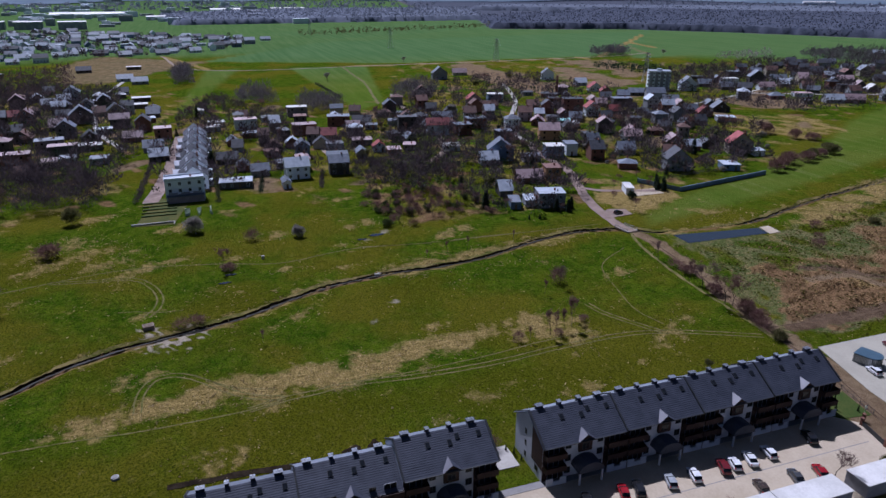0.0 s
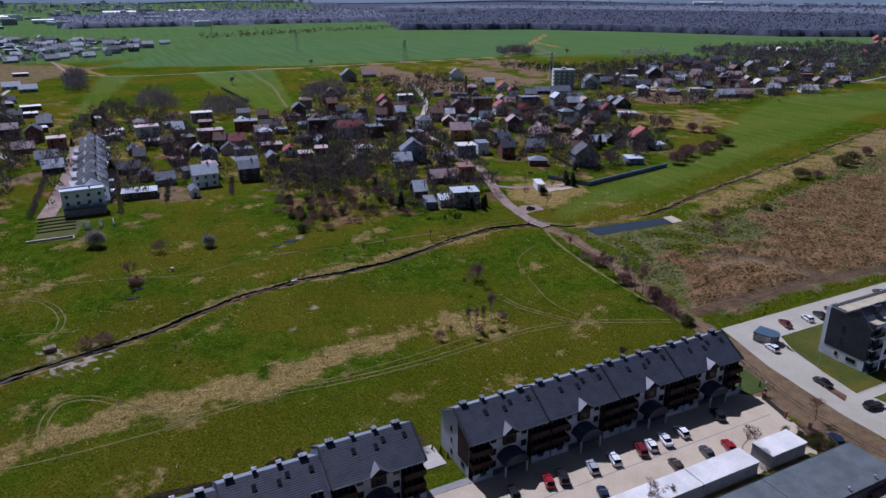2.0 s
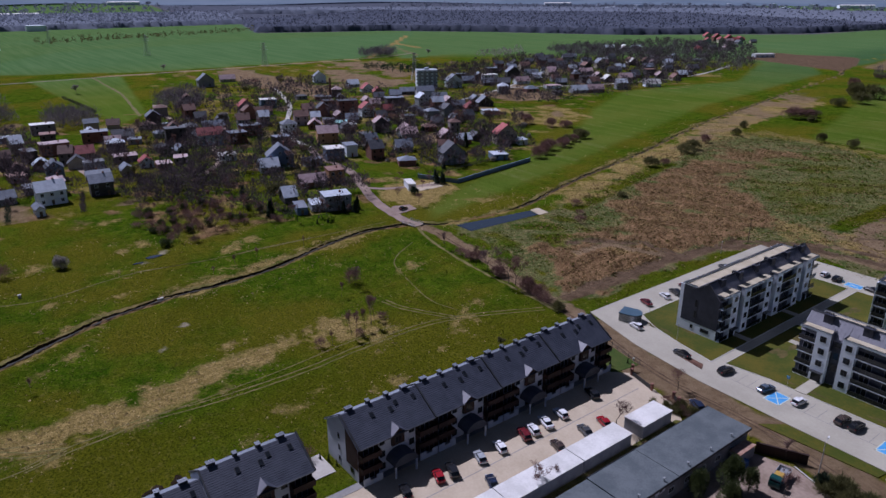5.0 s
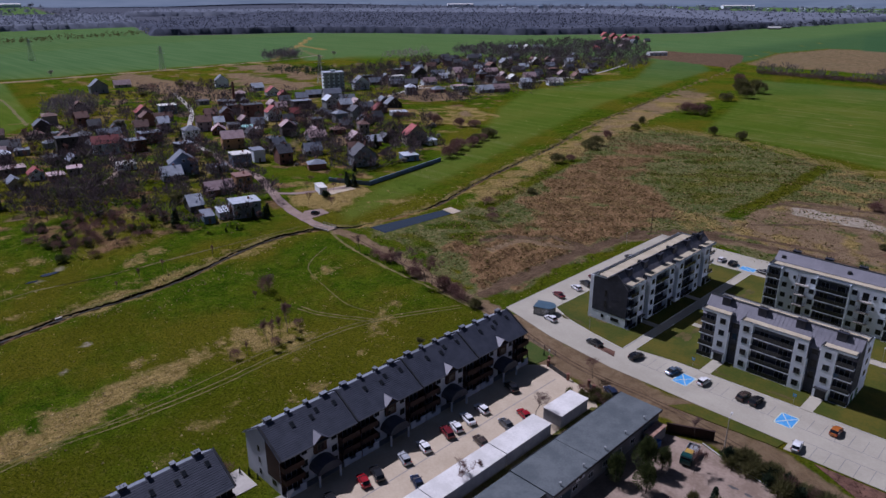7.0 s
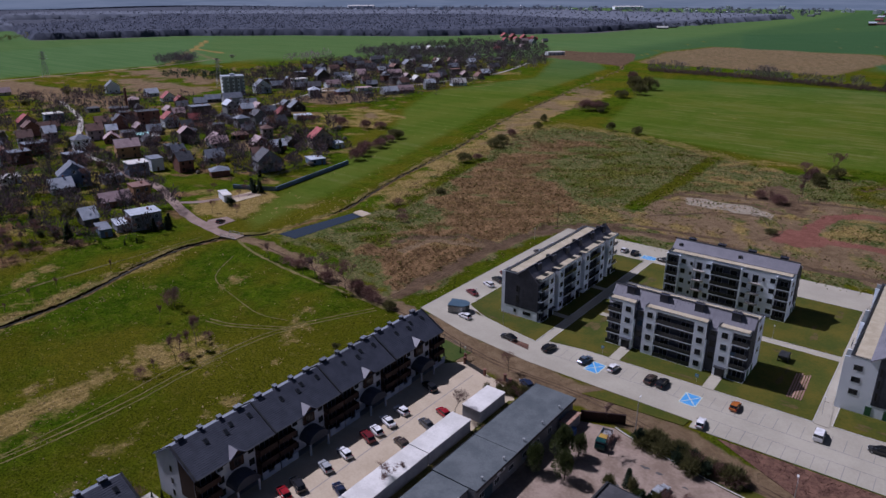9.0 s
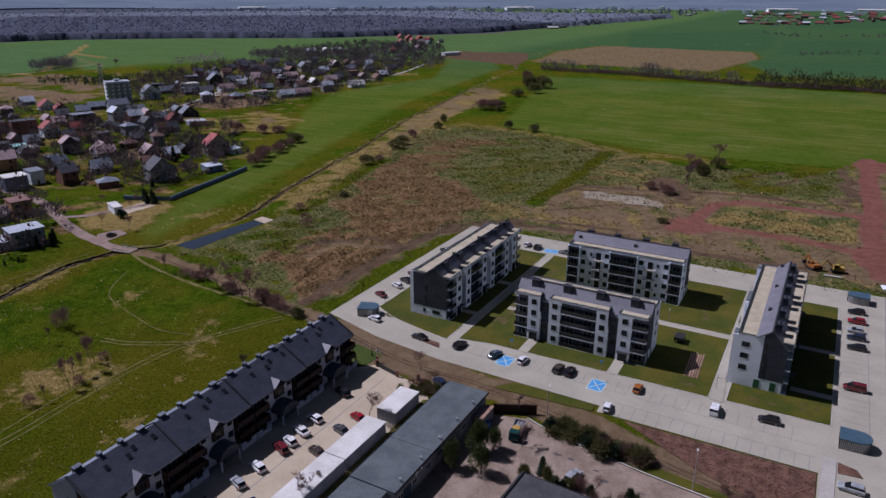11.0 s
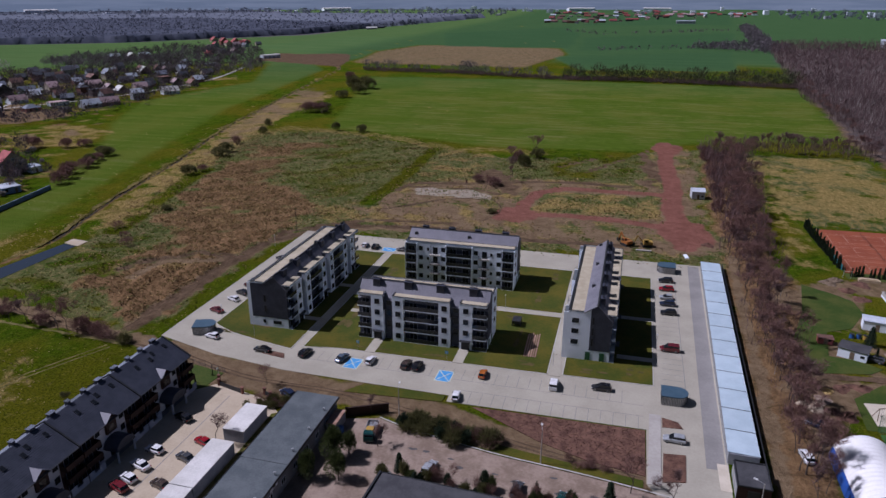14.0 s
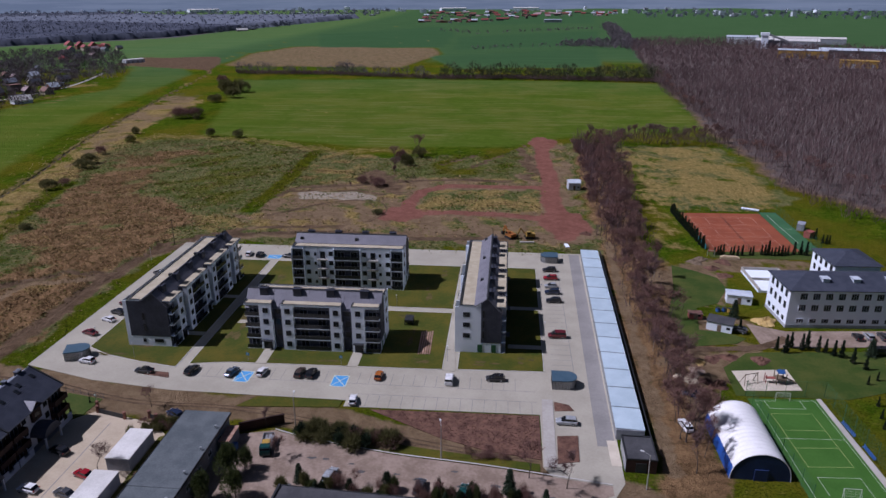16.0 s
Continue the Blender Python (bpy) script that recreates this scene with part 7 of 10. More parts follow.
solid("concrete_flume", MB().box(-0.5, -0.9, 0, 0.5, 0.9, 0.5), "kerb", "pale concrete block by the creek", "concrete block", at=(-197.4, 47.5, -0.6))
solid("standpipe", MB().tube((0, 0, 0), (0, 0, 0.9), 0.4, 0.36, 9).box(-0.5, -0.5, 0.9, 0.5, 0.5, 1.0), "concrete", "small concrete shaft in the meadow", "shaft", at=(-222, 15, 0))
# trench with spoil along the lower terrace
solid("trench", ribbon([(-113, -13), (-112.2, 0.8), (-111.4, 10), (-111, 20), (-110, 28), (-109.4, 40)], 1.6, 0.10, 0.3, 2, 3), "bank_earth", "dark open trench in the grass", "trench", kind="structure")
for k in range(5):
    mound("spoil_bank", "low bank of dug earth beside the trench", -112.6, 21 + 4.4 * k, 2.0, 0.45, "bank_earth", 30 + k)
pile = thing("plank_pile", "weathered planks laid out on the grass", "planks", at=pose(-19.4, 159, 0.17, 0, 0, 2))
for k in range(6):
    part("plank", MB().box(-1.6 + 0.55 * k, -6, 0.02, -1.25 + 0.55 * k, 6 + 0.4 * (k % 3), 0.1), "brick_rubble", pile)
gas = thing("machine_box", "grey dumper-like trailer beside the block", "trailer", at=(-25.2, 170, 0.17))
part("tub", MB().extrude([(-1.3, 0.7), (1.3, 0.7), (1.7, 1.7), (-1.7, 1.7)], -1.1, 1.1), "metal_dark", gas)
for x in (-0.9, 0.9):
    for y in (-1.1, 1.1):
        part("wheel", MB().tube((y - 0.12, x, 0.4), (y + 0.12, x, 0.4), 0.4, 0.4, 10), "rubber", gas)

# ---------- excavators ----------
def excavator(x, y, rot, paint):
    ob = thing("excavator", "yellow-orange tracked excavator on bare earth", "excavator", "excavators", at=pose(x, y, 0.05, 0, 0, rot))
    for s in (-1, 1):
        part("track", MB().extrude([(-1.8, 0.35), (-1.5, 0.0), (1.5, 0.0), (1.8, 0.35), (1.5, 0.8), (-1.5, 0.8)], s * 1.1 - 0.3, s * 1.1 + 0.3), "rubber", ob)
    body = part("body", MB().box(-1.3, -1.9, 0.9, 1.3, 1.2, 1.9).box(0.1, 0.0, 1.9, 1.25, 1.2, 2.1), paint, ob)
    cab = part("cab", MB().extrude([(-0.4, 1.0), (1.4, 1.0), (1.1, 2.8), (-0.4, 2.8)], -1.3, -0.3), paint, ob)
    part("cab_glass", MB().box(-1.32, 0.0, 1.8, -0.28, 1.2, 2.6), "car_glass", cab)
    part("boom", MB().extrude([(1.0, 1.4), (1.5, 1.4), (3.4, 3.7), (3.2, 4.0)], 0.0, 0.45), paint, ob)
    part("stick", MB().extrude([(3.1, 3.9), (3.5, 4.0), (4.6, 1.4), (4.3, 1.3)], 0.05, 0.4), paint, ob)
    part("bucket", MB().extrude([(4.1, 0.4), (4.9, 0.3), (5.0, 1.4), (4.3, 1.5)], -0.4, 0.85), "metal_dark", ob)


excavator(2, 243, 40, "orange_paint")
excavator(9, 243.5, 100, "yellow_paint")
solid("pipe_stack", MB().box(-2.6, -0.5, 0, 2.6, 0.5, 0.4), "concrete", "white pipes lying on bare earth", "pipes", at=pose(8, 238.4, 0, 0, 0, 4))
solid("sheet_bundle", MB().box(-0.6, -1.8, 0, 0.6, 1.8, 0.4), "plaster_white", "white sheet lying on the site", "sheet", at=pose(22, 236, 0, 0, 0, 10))


# ---------- cars ----------
def loft(sections):
    """Skin over cross sections, each a list of the same number of points."""
    mb = MB()
    n = len(sections[0])
    for s in sections:
        mb.v += s
    for i in range(len(sections) - 1):
        for k in range(n):
            a, b = i * n + k, i * n + (k + 1) % n
            mb.f.append((a, b, b + n, a + n))
    mb.f.append(tuple(range(n))[::-1])
    mb.f.append(tuple(range((len(sections) - 1) * n, len(sections) * n)))
    return mb


def ring_at(y, hw, z0, z1, round_=0.12):
    return [(-hw + round_, y, z0), (hw - round_, y, z0), (hw, y, z0 + round_), (hw, y, z1 - round_), (hw - round_, y, z1), (-hw + round_, y, z1), (-hw, y, z1 - round_), (-hw, y, z0 + round_)][::-1]


CAR_SHAPES = {
    "hatch": (1.98, 0.86, ((-1.98, 0.62, 0.34, 0.72), (-1.85, 0.80, 0.24, 0.86), (-1.1, 0.86, 0.2, 0.94), (0.4, 0.86, 0.2, 0.93), (1.2, 0.85, 0.2, 0.90), (1.85, 0.78, 0.25, 0.74), (1.98, 0.66, 0.33, 0.66)), ((-1.80, 0.66, 0.88, 0.95), (-1.45, 0.70, 0.88, 1.40), (-0.9, 0.70, 0.88, 1.46), (0.05, 0.69, 0.88, 1.43), (0.95, 0.68, 0.86, 0.92))),
    "sedan": (2.28, 0.89, ((-2.28, 0.66, 0.36, 0.82), (-2.1, 0.84, 0.26, 0.95), (-1.3, 0.89, 0.2, 0.97), (0.5, 0.89, 0.2, 0.93), (1.4, 0.87, 0.2, 0.88), (2.1, 0.8, 0.25, 0.72), (2.28, 0.68, 0.33, 0.64)), ((-1.75, 0.66, 0.9, 0.96), (-1.05, 0.70, 0.9, 1.38), (-0.5, 0.70, 0.9, 1.43), (0.2, 0.69, 0.9, 1.41), (1.15, 0.69, 0.86, 0.91))),
    "estate": (2.25, 0.9, ((-2.25, 0.7, 0.36, 0.86), (-2.15, 0.86, 0.26, 0.98), (-1.3, 0.9, 0.22, 1.0), (0.5, 0.9, 0.22, 0.98), (1.4, 0.88, 0.22, 0.93), (2.1, 0.8, 0.27, 0.78), (2.25, 0.68, 0.35, 0.68)), ((-2.12, 0.70, 0.95, 1.02), (-1.85, 0.73, 0.95, 1.50), (-0.8, 0.74, 0.95, 1.58), (0.2, 0.73, 0.95, 1.55), (1.1, 0.70, 0.92, 0.98))),
    "van": (2.35, 0.94, ((-2.35, 0.88, 0.36, 1.1), (-2.3, 0.93, 0.28, 1.2), (-1.3, 0.95, 0.24, 1.22), (0.7, 0.95, 0.24, 1.18), (1.6, 0.92, 0.24, 1.05), (2.2, 0.84, 0.28, 0.86), (2.35, 0.72, 0.36, 0.74)), ((-2.3, 0.84, 1.15, 1.2), (-2.2, 0.86, 1.15, 1.78), (-0.8, 0.86, 1.15, 1.86), (0.5, 0.84, 1.15, 1.82), (1.5, 0.8, 1.05, 1.1))),
}
CAR_MESH = {}


def car(kind, paint, x, y, heading, group="parked cars"):
    """A parked car; heading turns its nose from +y, anticlockwise."""
    half, hw, body, cabin = CAR_SHAPES[kind]
    if kind not in CAR_MESH:
        lift = 0.06
        glass = loft([ring_at(py, w, z0, z1, 0.06) for py, w, z0, z1 in cabin])
        roof = loft([ring_at(py, w - 0.02, max(z1 - 0.07, z0), z1 + 0.02, 0.03) for py, w, z0, z1 in cabin[1:-1]])
        wheel = MB().tube((-0.11, 0, 0), (0.11, 0, 0), 0.32, 0.32, 12)
        rim = MB().tube((-0.12, 0, 0), (0.12, 0, 0), 0.2, 0.2, 8)
        CAR_MESH[kind] = dict(body=loft([ring_at(py, w, z0, z1) for py, w, z0, z1 in body]).mesh("body", "paint_white"), glass=glass.mesh("glazing", "car_glass"), roof=roof.mesh("roof", "paint_white"), wheel=wheel.mesh("wheel", "rubber"), rim=rim.mesh("rim", "metal_grey"),
                              lamp=MB().box(-0.2, -0.06, 0, 0.2, 0.06, 0.15).mesh("headlight", "lamp_glass"), tail=MB().box(-0.14, -0.05, 0, 0.14, 0.05, 0.22).mesh("taillight", "tail_red"), mirror=MB().box(-0.1, -0.05, 0, 0.1, 0.05, 0.14).mesh("mirror", "rubber"), plate=MB().box(-0.26, -0.02, 0, 0.26, 0.02, 0.11).mesh("number_plate", "line_white"))
    m = CAR_MESH[kind]
    names = {"hatch": "small hatchback", "sedan": "saloon car", "estate": "estate car", "van": "family van"}
    shade = paint.replace("_", "-")
    ob = thing("car", f"{shade} {names[kind]} parked on paving", "car", group, at=pose(x, y, 0.12, 0, 0, heading))
    for key, nm in (("body", "body"), ("roof", "roof")):
        o = part(nm, m[key], None, ob)
        o.material_slots[0].link = "OBJECT"
        o.material_slots[0].material = MAT["paint_" + paint]
    part("glazing", m["glass"], None, ob)
    for s in (-1, 1):
        for wy in (-half * 0.6, half * 0.64):
            w = part("wheel", m["wheel"], None, ob, at=(s * (hw - 0.1), wy, 0.32))
            part("rim", m["rim"], None, w)
        part("headlight", m["lamp"], None, ob, at=(s * hw * 0.66, half - 0.07, 0.58))
        part("taillight", m["tail"], None, ob, at=(s * hw * 0.76, -half + 0.08, 0.68))
        part("mirror", m["mirror"], None, ob, at=(s * (hw + 0.06), cabin[-1][0] - 0.35, 0.92))


# terrace car park
for kind, paint, x, y, h in (("hatch", "red", -84.3, 63.6, 72), ("estate", "black", -84, 66.6, 70), ("hatch", "silver", -83.8, 73.2, 72), ("hatch", "white", -83.8, 78.4, 74), ("estate", "maroon", -84, 85, 70), ("hatch", "white", -84, 87.6, 72), ("sedan", "white", -84.2, 91.4, 72), ("hatch", "white", -84.6, 96.2, 80),
                             ("estate", "black", -85.8, 107.4, 70), ("sedan", "navy", -76.8, 70.2, 66), ("hatch", "brown", -77.2, 87.6, 74), ("sedan", "grey", -77.2, 95.6, 72), ("hatch", "red", -77, 101, 70), ("estate", "navy", -68.8, 121.6, 60), ("hatch", "black", -84.4, 56.4, 72)):
    car(kind, paint, x, y, h, "terrace car park")
# estate
for kind, paint, x, y, h in (("hatch", "white", -100.6, 141.8, 80), ("sedan", "black", -84.4, 138.6, 86), ("estate", "black", -73.2, 139.8, -12), ("sedan", "blue_grey", -63.4, 139.8, -12), ("hatch", "white", -56.2, 140.4, -6), ("estate", "brown", -47.2, 140.8, -4), ("estate", "black", -44.4, 140.8, -4), ("hatch", "orange", -28.4, 141.2, -2), ("van", "white", -11.8, 140.8, 0),
                             ("estate", "black", -1.2, 142.2, 92), ("hatch", "white", -32.2, 130.4, 6), ("estate", "silver", 14, 126.2, 88), ("van", "maroon", 14.3, 165.2, 92), 
                             ("estate", "black", 14.6, 211.2, 92), ("estate", "red", 14.6, 204.4, 92), ("hatch", "silver", 14.4, 198.1, 92), ("estate", "navy", 14.6, 193.4, 92), ("estate", "black", 14.7, 187.3, 92),
                             ("sedan", "maroon", -108.4, 156.2, 70), ("hatch", "white", -107.8, 164.2, 70), ("estate", "black", -107.6, 168.8, 70), ("sedan", "maroon", -108.4, 174.6, 70), ("hatch", "silver", -108.4, 184, 70), ("hatch", "white", -87.2, 217.4, 0), ("estate", "black", -83.2, 216.8, 0), ("sedan", "black", -73, 216.2, 80), ("hatch", "grey", -110, 198, 70)):
    car(kind, paint, x, y, h, "estate car park")
for kind, paint, x, y, h in (("estate", "silver", -31, 104.8, -12), ("estate", "grey", -14, 103, -8), ("hatch", "green", -6, 102.6, -6), ("hatch", "black", -224.5, 152, 10), ("estate", "navy", 42.4, 139.6, 60), ("estate", "white", 38.4, 127, 10),
                             ("hatch", "black", 92, 171.4, 0), ("hatch", "silver", 95, 171.8, 0), ("estate", "grey", 98.6, 172, 0), ("hatch", "black", 101.6, 172.4, 0), ("van", "black", 93.6, 163.4, 86), ("estate", "grey", 62.4, 172.8, 60)):
    car(kind, paint, x, y, h, "other parked cars")
tr = thing("flatbed_truck", "old green flatbed truck with a yellow load", "truck", at=pose(-45.6, 112.4, 0.12, 0, 0, 190))
part("chassis", MB().box(-0.9, -3.2, 0.5, 0.9, 3.0, 0.75), "metal_dark", tr)
part("cab", MB().extrude([(1.4, 0.6), (3.1, 0.6), (3.0, 1.5), (2.6, 2.2), (1.4, 2.2)], -1.0, 1.0), "paint_green", tr)
part("windscreen", MB().box(-0.9, 2.6, 1.5, 0.9, 2.95, 2.0), "car_glass", tr)
part("bed", MB().box(-1.1, -3.4, 0.75, 1.1, 1.2, 0.95).box(-1.1, -3.4, 0.95, -1.02, 1.2, 1.4).box(1.02, -3.4, 0.95, 1.1, 1.2, 1.4).box(-1.02, -3.4, 0.95, 1.02, -3.32, 1.4), "metal_grey", tr)
part("load", MB().box(-0.8, -0.4, 0.95, 0.8, 1.1, 1.9), "yellow_paint", tr, "yellow load")
for x in (-0.95, 0.95):
    for y in (-2.2, 2.2):
        part("wheel", MB().tube((x - 0.15, y, 0.45), (x + 0.15, y, 0.45), 0.45, 0.45, 12), "rubber", tr)

# ---------- trees and shrubs ----------
def grow(seed, height, twigs, spread=0.55, twig_w=0.10, trunk_r=0.16, depth=4, upright=0.5):
    """A bare tree: (wood, crown) as two MB; wood carries trunk and limbs, crown the fine twigs."""
    rnd = random.Random(seed)
    wood, crown = MB(), MB()
    tips = []

    def limb(p, d, length, r, level):
        segs = 2
        for s in range(segs):
            q = p + d * (length / segs)
            if level < 4:
                wood.tube(p, q, r, r * 0.78, 5 if level < 2 else 3, False)
            p, r = q, r * 0.78
            d = (d + Vector((rnd.uniform(-1, 1), rnd.uniform(-1, 1), rnd.uniform(-0.3, 0.7))) * 0.16).normalized()
            if level > 0:
                tips.append((Vector(p), Vector(d), length))
        if level >= depth:
            return
        for k in range(rnd.choice((2, 3, 3))):
            side = Vector((rnd.uniform(-1, 1), rnd.uniform(-1, 1), rnd.uniform(-0.1, 0.5))).normalized()
            limb(p, (d * upright + side * spread + Vector((0, 0, 0.22))).normalized(), length * rnd.uniform(0.62, 0.82), r * 0.72, level + 1)

    limb(Vector((0, 0, -0.2)), Vector((rnd.uniform(-0.06, 0.06), rnd.uniform(-0.06, 0.06), 1)).normalized(), height * 0.30, trunk_r, 0)
    for k in range(twigs):
        p, d, length = rnd.choice(tips)
        side = Vector((rnd.uniform(-1, 1), rnd.uniform(-1, 1), rnd.uniform(-0.35, 0.9))).normalized()
        d = (d * 0.5 + side).normalized()
        q = p + d * rnd.uniform(0.5, 1.0) * max(0.9, height * 0.13)
        w = d.cross(Vector((rnd.uniform(-1, 1), rnd.uniform(-1, 1), rnd.uniform(-1, 1)))).normalized() * twig_w * rnd.uniform(0.5, 1)
        crown.face([tuple(p - w), tuple(p + w), tuple(q)])
    return wood, crown


def blades(seed, n, rx, rz, size, width, base=0.0, hang=0.0, cone=False):
    """A loose heap of small leaf blades: shrub, hedge clump or conifer."""
    rnd = random.Random(seed)
    mb = MB()
    lobes = [(rnd.uniform(-0.5, 0.5) * rx, rnd.uniform(-0.5, 0.5) * rx, rnd.uniform(0.35, 0.75) * rz, rnd.uniform(0.4, 0.75)) for _ in range(6)]
    for _ in range(n):
        a, u = rnd.uniform(0, 6.283), rnd.random()
        if cone:
            z = rz * (u ** 1.25)
            r = rx * (1 - z / rz) ** 0.85 * rnd.uniform(0.35, 1.0) * (0.8 + 0.35 * math.sin(z * 5.2 + a))
            p = Vector((r * math.cos(a), r * math.sin(a), base + z))
            d = Vector((math.cos(a), math.sin(a), hang)).normalized()
        else:
            lx, ly, lz, ls = rnd.choice(lobes)
            d = Vector((rnd.gauss(0, 1), rnd.gauss(0, 1), rnd.gauss(0.25, 0.9))).normalized()
            p = Vector((lx + d.x * rx * ls * rnd.uniform(0.5, 1), ly + d.y * rx * ls * rnd.uniform(0.5, 1), max(0.05, base + lz + d.z * rz * 0.45 * rnd.uniform(0.4, 1))))
            d = (d + Vector((0, 0, 0.5 + hang))).normalized()
        s = size * rnd.uniform(0.5, 1.2)
        w = d.cross(Vector((rnd.uniform(-1, 1), rnd.uniform(-1, 1), rnd.uniform(-1, 1)))).normalized() * width * rnd.uniform(0.5, 1.1)
        mb.face([tuple(p - w), tuple(p + w), tuple(p + d * s)])
    return mb


TREES = {}


def tree_kind(key, wood, crown, bark, leaf):
    TREES[key] = (wood.mesh("trunk", bark), crown.mesh("crown", leaf))


for k in range(6):
    w, c = grow(100 + k, 10, 950, 0.62, 0.040, 0.13)
    tree_kind(f"bare_{k}", w, c, "bark", "twig_brown" if k % 2 else "twig_grey")
for k in range(3):
    w, c = grow(150 + k, 11, 1300, 0.30, 0.028, 0.10, upright=1.15)
    tree_kind(f"slim_{k}", w, c, "bark" if k else "bark_pale", "twig_brown")
for k in range(2):
    w, c = grow(170 + k, 10, 1500, 0.62, 0.08, 0.16)
    tree_kind(f"leafing_{k}", w, c, "bark", "twig_green")
    w, c = grow(180 + k, 7, 1500, 0.6, 0.16, 0.15)
    tree_kind(f"blossom_{k}", w, c, "bark", "blossom")
w, c = grow(190, 8, 1200, 0.6, 0.09, 0.2)
hangers = blades(191, 2200, 4.2, 7.5, 1.5, 0.10, 0.6, -1.6)
tree_kind("willow", w, hangers, "bark", "willow_leaf")
for k in range(3):
    tree_kind(f"spruce_{k}", MB().tube((0, 0, -0.2), (0, 0, 7), 0.18, 0.05, 6), blades(200 + k, 1500, 2.1 + 0.3 * k, 9.0, 1.1, 0.22, 0.4, -0.45, True), "bark", "needle")
for k in range(2):
    tree_kind(f"thuja_{k}", MB().tube((0, 0, -0.1), (0, 0, 2.5), 0.08, 0.03, 5), blades(210 + k, 520, 0.62, 3.6, 0.45, 0.12, 0.05, 1.6, True), "bark", "needle")
w = MB().tube((0, 0, -0.2), (0.2, 0.1, 6.2), 0.22, 0.1, 6)
pine = blades(215, 3400, 2.8, 8.0, 0.7, 0.13, 0.3, 0.1)
tree_kind("pine", w, pine, "bark", "needle_light")
LABELS = {"bare": ("tree", "bare spreading tree with fine brown twigs"), "slim": ("tree", "slim bare tree with upright twigs"), "leafing": ("tree", "tree coming into first olive-green leaf"), "blossom": ("tree", "small tree covered in pale blossom"), "willow": ("tree", "yellow-green weeping willow beside the pitch"),
          "spruce": ("conifer", "dark green cone-shaped spruce"), "thuja": ("conifer", "narrow dark green thuja column"), "pine": ("conifer", "broad green pine beside the yard")}


def tree(key, x, y, size, turn=None, z=0.0, group=""):
    """size: metres of height."""
    kind = key.split("_")[0]
    wood, crown = TREES[key]
    if not wood.get("tall"):
        wood["tall"] = max(v.co.z for v in crown.vertices)
    s = size / wood["tall"]
    cat, label = LABELS[kind]
    m = pose(x, y, z, 0, 0, turn if turn is not None else (x * 37 + y * 91) % 360) @ Matrix.Diagonal((s, s, s, 1))
    ob = thing("conifer" if cat == "conifer" else "tree", label, cat, group or {"tree": "bare trees", "conifer": "conifers"}[cat], at=m)
    part("trunk", wood, None, ob)
    part("crown", crown, None, ob)
    return ob


SHRUBS = {}
for k in range(3):
    SHRUBS[f"bare_{k}"] = blades(230 + k, 700, 1.0, 1.3, 0.8, 0.015).mesh("twigs", "twig_brown")
    SHRUBS[f"green_{k}"] = blades(240 + k, 760, 1.0, 1.2, 0.6, 0.05).mesh("leaves", "twig_green")
    SHRUBS[f"evergreen_{k}"] = blades(250 + k, 700, 0.8, 1.5, 0.4, 0.08).mesh("leaves", "needle_light" if k else "needle")
SHRUBS["white_0"] = blades(260, 1800, 1.0, 1.4, 0.24, 0.05).mesh("leaves", "blossom")
for k in range(3):
    SHRUBS[f"bare_{k}_wide"] = blades(270 + k, 1500, 1.0, 1.3, 0.32, 0.026).mesh("twigs", "twig_brown")
    SHRUBS[f"green_{k}_wide"] = blades(280 + k, 1800, 1.0, 1.2, 0.24, 0.035).mesh("leaves", "twig_green")
SHRUB_LABEL = {"bare": "leafless brown thicket shrub", "green": "shrub with young olive-green leaves", "evergreen": "rounded evergreen garden shrub", "white": "shrub in pale blossom"}

def shrub(key, x, y, width, height=None, group="shrubs"):
    h = (height or width * 0.55) / 1.4
    key = key + "_wide" if width > 5.5 and key + "_wide" in SHRUBS else key
    solid("shrub", SHRUBS[key], None, SHRUB_LABEL[key.split("_")[0]], "shrub", group, at=pose(x, y, 0, 0, 0, (x * 53 + y * 17) % 360) @ Matrix.Diagonal((width / 2.1, width / 2.1, h, 1)))


# the meadow
for key, x, y, s in (("bare_0", -170, 97, 7), ("slim_0", -145, 87, 9.5), ("slim_1", -143.7, 81.7, 7), ("slim_2", -142.3, 79.4, 8), ("slim_1", -147.5, 89.5, 7.5), ("slim_2", -144.4, 84.6, 6.5), ("slim_0", -141, 73, 4.5), ("slim_2", -166, 90, 5), ("bare_1", -215, 2, 8), ("slim_2", -213, 4, 4), ("slim_0", -163, 9, 4), ("bare_2", -204, -58, 8), ("bare_3", -225, 160, 6),
                        ("bare_4", -154, 136, 8.5), ("bare_5", -143, 135, 10), ("bare_1", -141, 136, 9), ("bare_2", -178, 137.5, 6.5), ("slim_1", -160, 136, 8), ("bare_0", -156, 137.5, 7), ("slim_2", -206, 74, 5), ("slim_1", -208, 82, 5), ("slim_0", -210, 100, 4.5), ("slim_2", -204, 66, 3.5), ("leafing_0", -112, 104, 4.5), ("leafing_1", -106, 47, 3.6)):
    tree(key, x, y, s, group="meadow trees")
